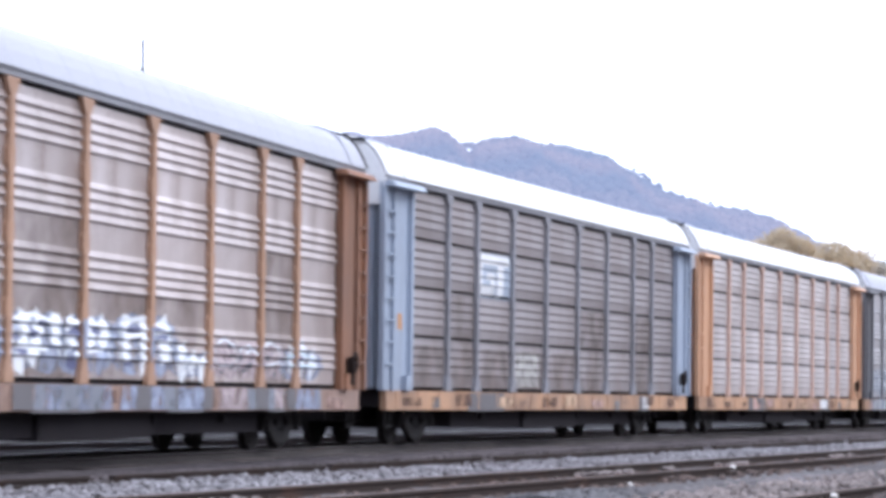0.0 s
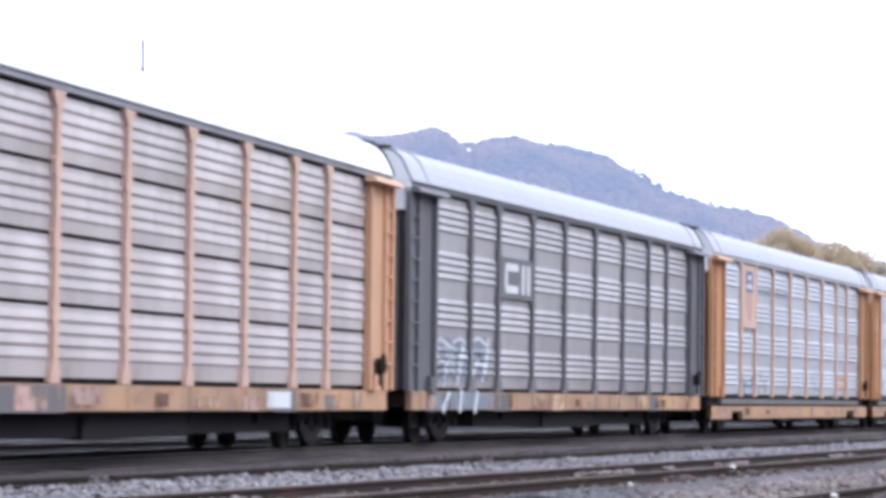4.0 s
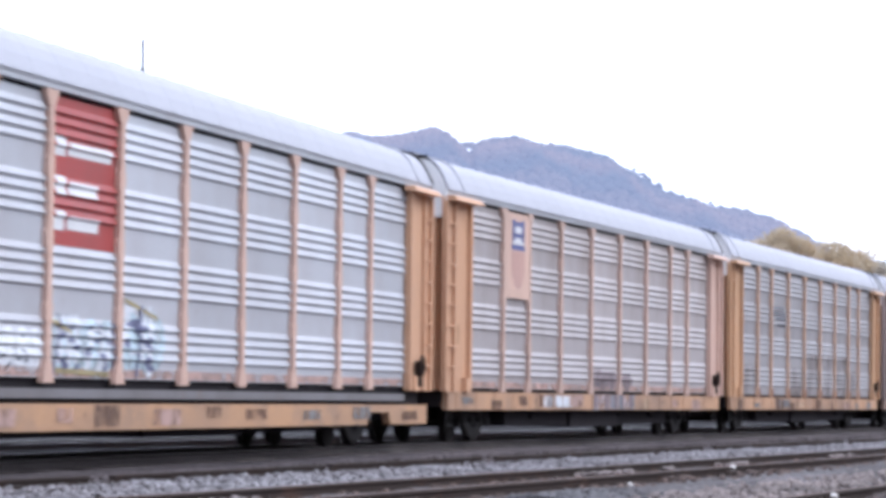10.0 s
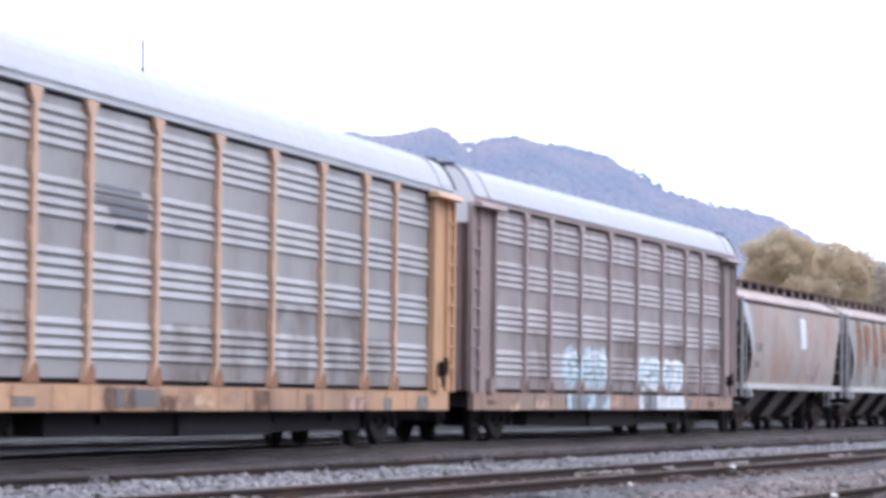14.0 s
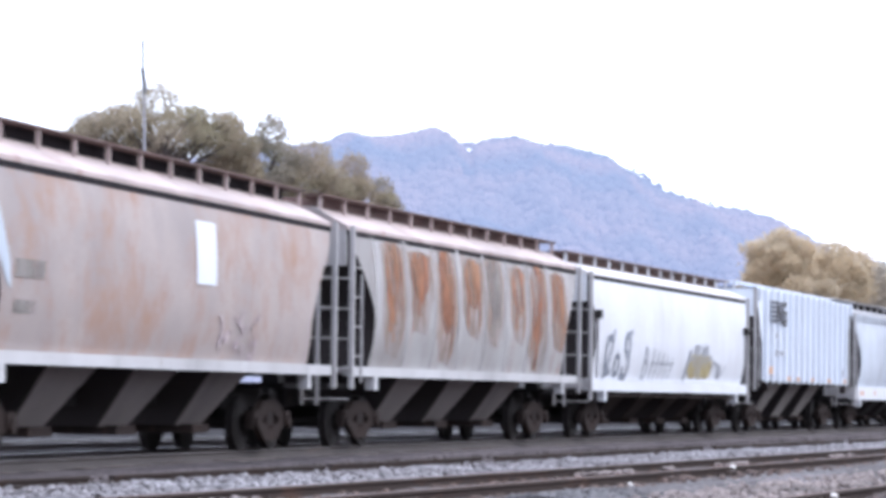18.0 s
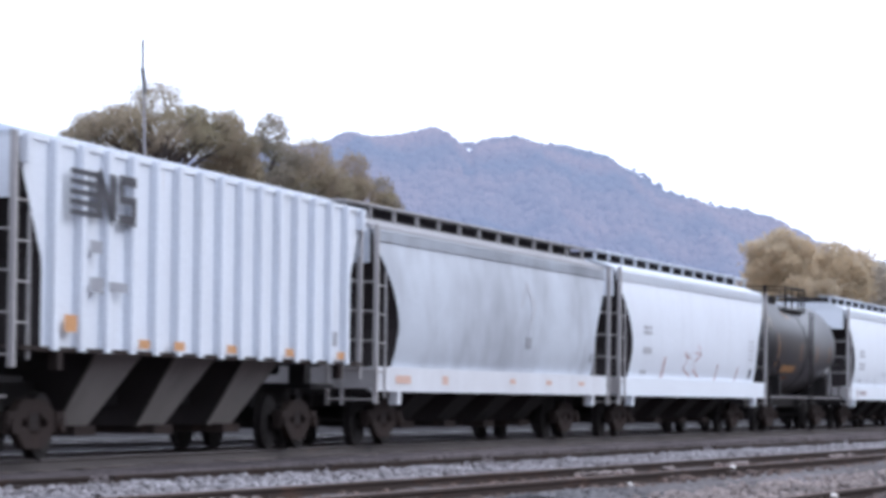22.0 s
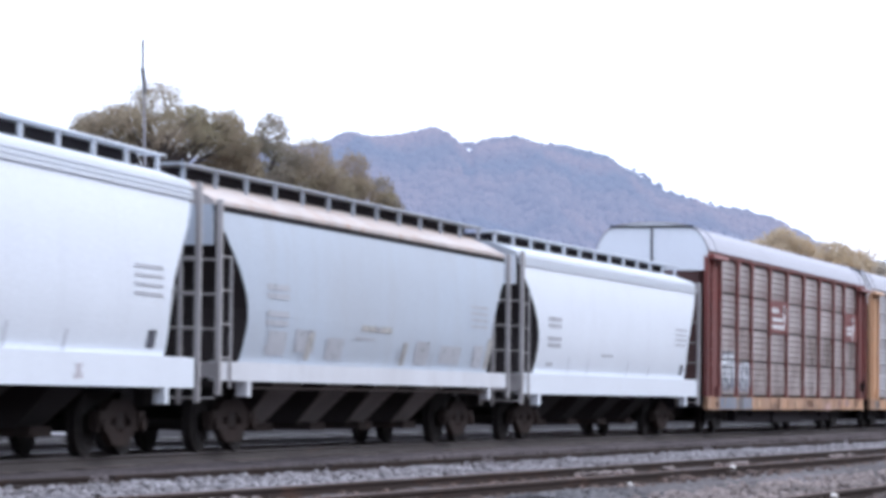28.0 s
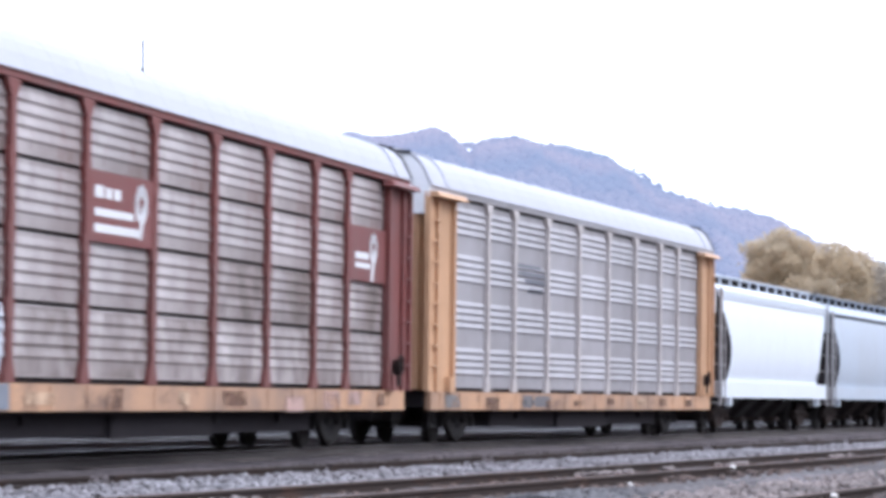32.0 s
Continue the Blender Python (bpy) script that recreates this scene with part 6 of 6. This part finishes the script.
sheet("shoulder_path", -17.6, -15.3, 15, 300, -0.30, SHOULDER, 5, 200, 0.05, yard)
sheet("ballast_strip", -15.4, -10.9, 15, 300, -0.215, BALLAST_PALE, 6, 260, 0.05, yard)
stones("ballast_stones", 9000, -15.0, -10.9, 26, 110, -0.20, 0.05, STONE_PALE, "loose pale grey ballast stones", 1)
stones("gravel_stones", 5000, -8.6, -5.9, 26, 100, -0.17, 0.045, STONE_PINK, "loose pinkish gravel stones", 2)
stones("rusty_gravel", 2600, -11.0, -8.5, 26, 95, -0.13, 0.04, STONE_RUST, "rust-stained gravel between the rails", 7)
stones("cinder_gravel", 2600, -5.9, -3.4, 24, 95, -0.13, 0.04, STONE_RUST, "rust-stained gravel round the siding", 8)
def heaped(o0, seed):
    """Follows a yard rail and gathers what lies there in loose runs."""
    rng = random.Random(seed)
    runs = [(rng.uniform(28, 90), rng.uniform(0.6, 2.6)) for k in range(16)]
    return lambda y, o: yard(runs[int(abs(o) * 977) % 16][0] + (abs(o) * 131 % 1.0 - 0.5) * runs[int(abs(o) * 977) % 16][1], o0 + o)


stones("spilled_gravel", 900, -0.28, 0.22, 28, 90, -0.10, 0.045, STONE_PINK, "gravel spilled over the rusty yard rail", 9, heaped(-10.5, 3))
stones("spilled_gravel", 700, -0.28, 0.22, 28, 90, -0.10, 0.045, STONE_RUST, "rust-stained gravel spilled against the rusty rail", 10, heaped(-9.0, 5))
stones("spilled_gravel", 700, -0.28, 0.22, 28, 90, -0.11, 0.045, STONE_PINK, "gravel spilled over the half-buried siding", 12, heaped(-5.4, 7))
stones("shoulder_stones", 2500, 1.5, 3.6, 30, 120, -0.19, 0.03, STONE_DARK, "dark stones beside the main track", 3, line_at)
stones("dark_heap", 420, -8.9, -7.7, 32.2, 35.5, -0.17, 0.05, STONE_SLATE, "small heap of dark wet stones", 4, drift=lambda o: 0.06 * math.exp(-((o + 8.3) / 0.35) ** 2))
stones("gravel_heap", 1500, -0.75, 0.75, 97.0, 98.2, -0.42, 0.07, STONE_WHITE, "low heap of pale gravel behind the train", 6, lambda y, o: Vector((o - 41.6, y, 0)), lambda o: 0.62 * max(0.0, 1 - abs(o) / 0.72))
old_rail = tagged(new("old_rail"), "rusty discarded rails lying end to end in the ballast", "rail")
for k in range(8):
    bm = bmesh.new()
    extrude_y(bm, [(x, z) for x, z in RAIL_PROF], -3.9, 3.9)
    part("rail", bm, RAIL_OLD, old_rail, at=Matrix.Translation(yard(33.0 + 8.3 * k, -15.2 + 0.12 * (k % 2)) + Vector((0, 0, -0.09))) @ pose(0, 0, 0, 0, 0, -1.26 + 0.4 * (k % 3 - 1)))
LITTER = paint("sun_bleached_litter", (0.72, 0.68, 0.64), 0.7, 0, 0.0, dirt=0.2, seed=70)
for x, y, z, s in ((-20.6, 75.0, -0.14, 0.10), (-8.6, 44.0, 0.0, 0.04), (-5.25, 32.0, -0.02, 0.035), (-8.2, 36.0, -0.05, 0.03)):
    bm = bmesh.new()
    bmesh.ops.create_icosphere(bm, subdivisions=2, radius=s)
    for v in bm.verts:
        v.co = Vector((v.co.x * 1.2, v.co.y * 1.6, v.co.z * 0.8)) * (1 + 0.3 * noise.noise(v.co * 20))
    ob = part("litter", bm, LITTER, None)
    ob.location = (x, y, z)
    tagged(ob, "crumpled pale scrap lying beside a rail", "litter", "scraps of litter")


# ---- trees, pole and hill ----
def leaves_mesh(name, blobs, count, size, rng):
    """Small tilted leaf clumps spread through a set of ellipsoids, denser towards their skin."""
    tot = sum(b[3] * b[4] * b[5] for b in blobs)
    rows = []
    for cx, cy, cz, rx, ry, rz in blobs:
        n = int(count * rx * ry * rz / tot) + 6
        d = rng.normal(size=(n, 3))
        d /= np.linalg.norm(d, axis=1, keepdims=True)
        r = np.sqrt(rng.uniform(0.25, 1.0, size=(n, 1))) * (1 + 0.12 * rng.normal(size=(n, 1)))
        p = np.array((cx, cy, cz)) + d * r * np.array((rx, ry, rz))
        a, b = rng.normal(size=(n, 3)), rng.normal(size=(n, 3))
        a /= np.linalg.norm(a, axis=1, keepdims=True)
        b -= a * (a * b).sum(axis=1, keepdims=True)
        b /= np.linalg.norm(b, axis=1, keepdims=True)
        s = size * rng.uniform(0.5, 1.3, size=(n, 1))
        rows.append(np.stack((p - a * s, p + b * s * 0.6, p + a * s, p - b * s * 0.6), axis=1).reshape(-1, 3))
    verts = np.concatenate(rows)
    faces = np.arange(len(verts)).reshape(-1, 4).tolist()
    me = bpy.data.meshes.new(name)
    me.from_pydata(verts.tolist(), [], faces)
    return me


BARK = paint("grey_bark", (0.15, 0.125, 0.115), 0.9, 0, 0.0, dirt=0.4, streak=(1, 1, 0.2), seed=40)
MAST_GREY = paint("pale_mast_paint", (0.40, 0.39, 0.43), 0.6, 0, 0.1, dirt=0.2, seed=84)
LEAF_OLIVE = leafy("olive_autumn_leaves", (0.32, 0.29, 0.19), (0.38, 0.30, 0.235), 0.8, 0.86, 1.12, thin=0.5)
LEAF_BROWN = leafy("brown_autumn_leaves", (0.36, 0.30, 0.26), (0.29, 0.27, 0.21), 0.8, 0.86, 1.12, thin=0.5)
LEAF_GOLD = leafy("golden_autumn_leaves", (0.62, 0.49, 0.33), (0.53, 0.45, 0.34), 0.8, 0.92, 1.08, thin=0.6)
LEAF_DUN = leafy("dun_autumn_leaves", (0.55, 0.48, 0.40), (0.47, 0.45, 0.41), 0.8, 0.92, 1.08, thin=0.6)


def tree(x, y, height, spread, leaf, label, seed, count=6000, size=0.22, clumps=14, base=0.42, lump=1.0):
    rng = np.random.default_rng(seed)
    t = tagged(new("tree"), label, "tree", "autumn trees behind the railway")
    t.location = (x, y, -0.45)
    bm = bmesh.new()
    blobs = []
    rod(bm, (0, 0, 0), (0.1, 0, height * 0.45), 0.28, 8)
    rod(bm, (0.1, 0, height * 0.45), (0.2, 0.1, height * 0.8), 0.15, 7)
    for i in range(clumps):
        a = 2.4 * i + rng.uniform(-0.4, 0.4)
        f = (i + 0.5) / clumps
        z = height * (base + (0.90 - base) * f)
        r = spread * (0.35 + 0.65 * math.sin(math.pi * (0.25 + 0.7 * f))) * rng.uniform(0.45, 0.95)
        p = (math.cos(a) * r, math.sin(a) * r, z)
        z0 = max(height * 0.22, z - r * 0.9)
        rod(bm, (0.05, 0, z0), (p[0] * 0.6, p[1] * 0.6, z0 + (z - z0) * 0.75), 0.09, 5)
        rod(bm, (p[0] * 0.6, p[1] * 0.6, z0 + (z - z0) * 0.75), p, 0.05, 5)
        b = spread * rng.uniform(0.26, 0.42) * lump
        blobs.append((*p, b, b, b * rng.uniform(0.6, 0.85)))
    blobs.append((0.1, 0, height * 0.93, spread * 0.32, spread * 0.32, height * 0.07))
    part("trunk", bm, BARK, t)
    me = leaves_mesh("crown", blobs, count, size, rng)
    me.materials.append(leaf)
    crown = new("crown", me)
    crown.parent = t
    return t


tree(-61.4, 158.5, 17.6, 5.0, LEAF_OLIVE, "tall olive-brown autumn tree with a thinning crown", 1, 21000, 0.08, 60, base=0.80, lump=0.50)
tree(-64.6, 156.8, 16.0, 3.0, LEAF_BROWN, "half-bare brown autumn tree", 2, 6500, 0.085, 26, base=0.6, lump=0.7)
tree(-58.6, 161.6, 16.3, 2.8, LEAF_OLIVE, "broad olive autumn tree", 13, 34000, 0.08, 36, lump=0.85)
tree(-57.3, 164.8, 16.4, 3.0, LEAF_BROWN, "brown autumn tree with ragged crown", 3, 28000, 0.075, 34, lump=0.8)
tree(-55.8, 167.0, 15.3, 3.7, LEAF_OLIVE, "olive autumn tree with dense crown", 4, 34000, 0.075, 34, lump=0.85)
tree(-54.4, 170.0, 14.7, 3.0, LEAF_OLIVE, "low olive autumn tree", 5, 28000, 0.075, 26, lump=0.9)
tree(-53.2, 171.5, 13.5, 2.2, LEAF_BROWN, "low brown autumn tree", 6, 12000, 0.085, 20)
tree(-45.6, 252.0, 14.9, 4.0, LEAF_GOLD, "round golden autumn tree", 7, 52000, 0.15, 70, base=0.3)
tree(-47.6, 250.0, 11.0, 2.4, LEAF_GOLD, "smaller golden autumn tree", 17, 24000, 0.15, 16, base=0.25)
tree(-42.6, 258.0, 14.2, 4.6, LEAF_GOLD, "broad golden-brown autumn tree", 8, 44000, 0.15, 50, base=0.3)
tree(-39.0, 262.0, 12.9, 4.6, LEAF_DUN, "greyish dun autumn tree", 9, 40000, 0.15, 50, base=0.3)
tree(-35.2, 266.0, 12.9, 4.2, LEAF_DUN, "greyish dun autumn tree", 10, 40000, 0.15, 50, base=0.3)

def brush(y0, y1, x, label, seed):
    rng = np.random.default_rng(seed)
    blobs = [(x + rng.uniform(-1.5, 1.5), y, 0.3 + rng.uniform(0, 0.5), rng.uniform(0.8, 1.6), rng.uniform(1.0, 2.4), rng.uniform(0.6, 1.3)) for y in np.arange(y0, y1, 1.3)]
    me = leaves_mesh("brush", blobs, 26000, 0.13, rng)
    me.materials.append(LEAF_BRUSH)
    tagged(new("brush", me), label, "brush", kind="stuff")


LEAF_BRUSH = leafy("dark_brush", (0.075, 0.065, 0.05), (0.05, 0.05, 0.04))
brush(60, 330, -46.0, "dark low brush along the far side of the yard", 44)

mast = tagged(new("radio_mast"), "thin grey mast with a slim dark aerial on top", "mast")
mast.location = (-43.6, 111.8, -0.45)
bm = bmesh.new()
rod(bm, (0, 0, 0), (-0.03, 0, 8.5), 0.085, 8)
rod(bm, (-0.03, 0, 8.45), (-0.15, 0, 12.4), 0.05, 8)
part("pole", bm, MAST_GREY, mast)
part("aerial", lambda bm: rod(bm, (-0.10, 0, 12.35), (-0.22, 0, 13.25), 0.085, 8), DARK_POST, mast, "dark aerial cylinder")
part("whip", lambda bm: rod(bm, (-0.21, 0, 13.2), (-0.22, 0, 14.3), 0.05, 6), DARK_POST, mast)

RIDGE_A = [-14, -9, -6, -4.5, -3.29, -2.4, -2.01, -1.62, -1.22, -0.83, -0.24, 0.10, 0.28, 0.47, 0.62, 0.95, 1.54, 2.13, 2.52, 3.31, 3.7, 4.1, 4.6, 5.18, 5.87, 6.46, 6.85, 7.72, 10, 14]
RIDGE_Z = [40, 70, 96, 106, 110.9, 113.8, 115.4, 118.1, 117.7, 119.1, 120.2, 118.4, 114.3, 110.8, 116.8, 117.8, 115.4, 114.8, 111.3, 102.6, 96.4, 90.6, 88.2, 86.8, 80.1, 72.6, 66.0, 62, 55, 40]


def hill():
    """Wooded ridge: a swelling slope with thousands of bare and half-bare crowns on it."""
    rng = np.random.default_rng(5)
    far, near = 1500.0, 700.0

    def spot(a, f):
        ang = radians(16.127 - a)
        d = near + (far - near) * f
        z = np.interp(a, RIDGE_A, RIDGE_Z) * (0.5 - 0.5 * math.cos(math.pi * min(1.0, f))) - 2 - 8 * abs(math.sin(a * 2.1 + f * 4)) * (1 - f) * f * 4
        return (-math.sin(ang) * d, math.cos(ang) * d, z)
    verts, faces = [], []
    na, nf = 120, 24
    for j in range(nf + 1):
        for i in range(na + 1):
            verts.append(spot(-14 + 28 * i / na, j / nf))
    for j in range(nf):
        for i in range(na):
            k = j * (na + 1) + i
            faces.append((k, k + 1, k + na + 2, k + na + 1))
    me = bpy.data.meshes.new("hill")
    me.from_pydata(verts, [], faces)
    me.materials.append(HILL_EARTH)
    tagged(new("hill", me), "wooded hill in late autumn, its blue haze a material glow", "hill", kind="structure")
    # crowns: rounded lumps of twigs, and a ragged row of thinner ones along the skyline
    ico = bmesh.new()
    bmesh.ops.create_icosphere(ico, subdivisions=2, radius=1.0)
    base = np.array([v.co[:] for v in ico.verts])
    tri = np.array([[v.index for v in f.verts] for f in ico.faces])
    ico.free()
    allv, allf = [], []
    for n in range(13000):
        a, f = rng.uniform(-8, 8.5), rng.uniform(0.35, 1.0) ** 0.7
        r = rng.uniform(1.0, 2.3)
        if n < 700:
            f = 1.0
            a = -8 + 16.5 * (n + rng.uniform(-0.5, 0.5)) / 700
            r = rng.uniform(1.0, 2.9)
        x, y, z = spot(a, f)
        v = base * (1 + 0.13 * rng.normal(size=(len(base), 1))) * np.array((r, r, r * rng.uniform(0.8, 1.25))) + np.array((x, y, z + r * 0.5))
        allf.append(tri + n * len(base))
        allv.append(v)
    # thin trees standing clear of the ridge, with sky between their stems
    n = 13000
    for k in range(230):
        a = (rng.uniform(-1.2, 1.6), rng.uniform(2.8, 7.2), rng.uniform(0.8, 3.2), rng.uniform(3.3, 4.7))[k % 4] if k > 16 else rng.uniform(0.14, 0.68)
        x, y, z = spot(a, 1.0)
        h, r = rng.uniform(1.5, 3.5), rng.uniform(0.7, 1.4)
        if 0.12 < a < 0.70:
            h, r = 117.2 - z + rng.uniform(-1.6, 0.5), rng.uniform(0.6, 1.1)
        elif 3.3 < a < 4.7:
            h, r = rng.uniform(2.5, 6.0), rng.uniform(0.5, 1.1)
        for v in (base * np.array((0.16, 0.16, h * 0.6)) + np.array((x, y, z + h * 0.5)),
                  base * (1 + 0.2 * rng.normal(size=(len(base), 1))) * np.array((r, r, r * rng.uniform(0.8, 1.5))) + np.array((x, y, z + h))):
            allf.append(tri + n * len(base))
            allv.append(v)
            n += 1
    me = bpy.data.meshes.new("hill_woods")
    me.from_pydata(np.concatenate(allv).tolist(), [], np.concatenate(allf).tolist())
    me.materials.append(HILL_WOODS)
    tagged(new("hill_woods", me), "bare and rust-tinted trees covering the hill, blue haze as material glow", "woods", kind="stuff")


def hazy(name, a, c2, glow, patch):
    """Distant woods, with the blue haze of the air put in as a material glow."""
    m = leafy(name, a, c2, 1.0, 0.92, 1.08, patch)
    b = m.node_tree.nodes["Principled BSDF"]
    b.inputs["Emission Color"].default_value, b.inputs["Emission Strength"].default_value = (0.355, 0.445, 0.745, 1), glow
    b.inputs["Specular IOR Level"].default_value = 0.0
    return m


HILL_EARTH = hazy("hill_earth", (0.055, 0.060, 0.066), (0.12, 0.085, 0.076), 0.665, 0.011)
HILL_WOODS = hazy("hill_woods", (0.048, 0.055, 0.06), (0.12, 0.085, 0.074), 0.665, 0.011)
hill()


def valley_side():
    """Unseen slope added beside and behind the viewpoint to dim light on the cars."""
    bm = bmesh.new()
    rows = []
    for j in range(9):
        f = j / 8
        row = []
        for i in range(71):
            ang = radians(-3 - 210 * i / 70)
            d = 260 + 330 * f
            z = -0.6 + (108 + 14 * noise.noise((i * 0.21, 2.0, 0.0)) + 5 * noise.noise((i * 1.3, 7.0, 0.0))) * (0.5 - 0.5 * math.cos(math.pi * f)) * min(1.0, (i + 1) / 4)
            row.append(bm.verts.new((-math.sin(ang) * d, math.cos(ang) * d, z)))
        rows.append(row)
    for j in range(8):
        for i in range(70):
            bm.faces.new((rows[j][i], rows[j][i + 1], rows[j + 1][i + 1], rows[j + 1][i]))
    tagged(part("valley_side", bm, UNSEEN_SLOPE, None), "unseen brown slope added to dim the light on the car sides", "hill", kind="structure")


UNSEEN_SLOPE = leafy("unseen_slope_brown", (0.10, 0.085, 0.075), (0.14, 0.11, 0.085), 1.0)
valley_side()


# ---- motion ----
def motions():
    for (r, dy), sets in WHEELS.items():
        first = sets[0]
        turns = SPEED / r / FPS
        walk(first, [(k / FPS, Matrix.Translation((0, dy, r)) @ Matrix.Rotation(turns * k, 4, "X")) for k in range(0, 32 * FPS + 1)])
        for w in sets[1:]:
            w.rotation_mode = "QUATERNION"
            w.animation_data_create()
            w.animation_data.action = first.animation_data.action
            w.animation_data.action_slot = first.animation_data.action_slot
    for car, s, centres in CARS:
        walk(car, [(float(t), car_pose(s - SPEED * t, centres)) for t in range(0, 33)])


motions()
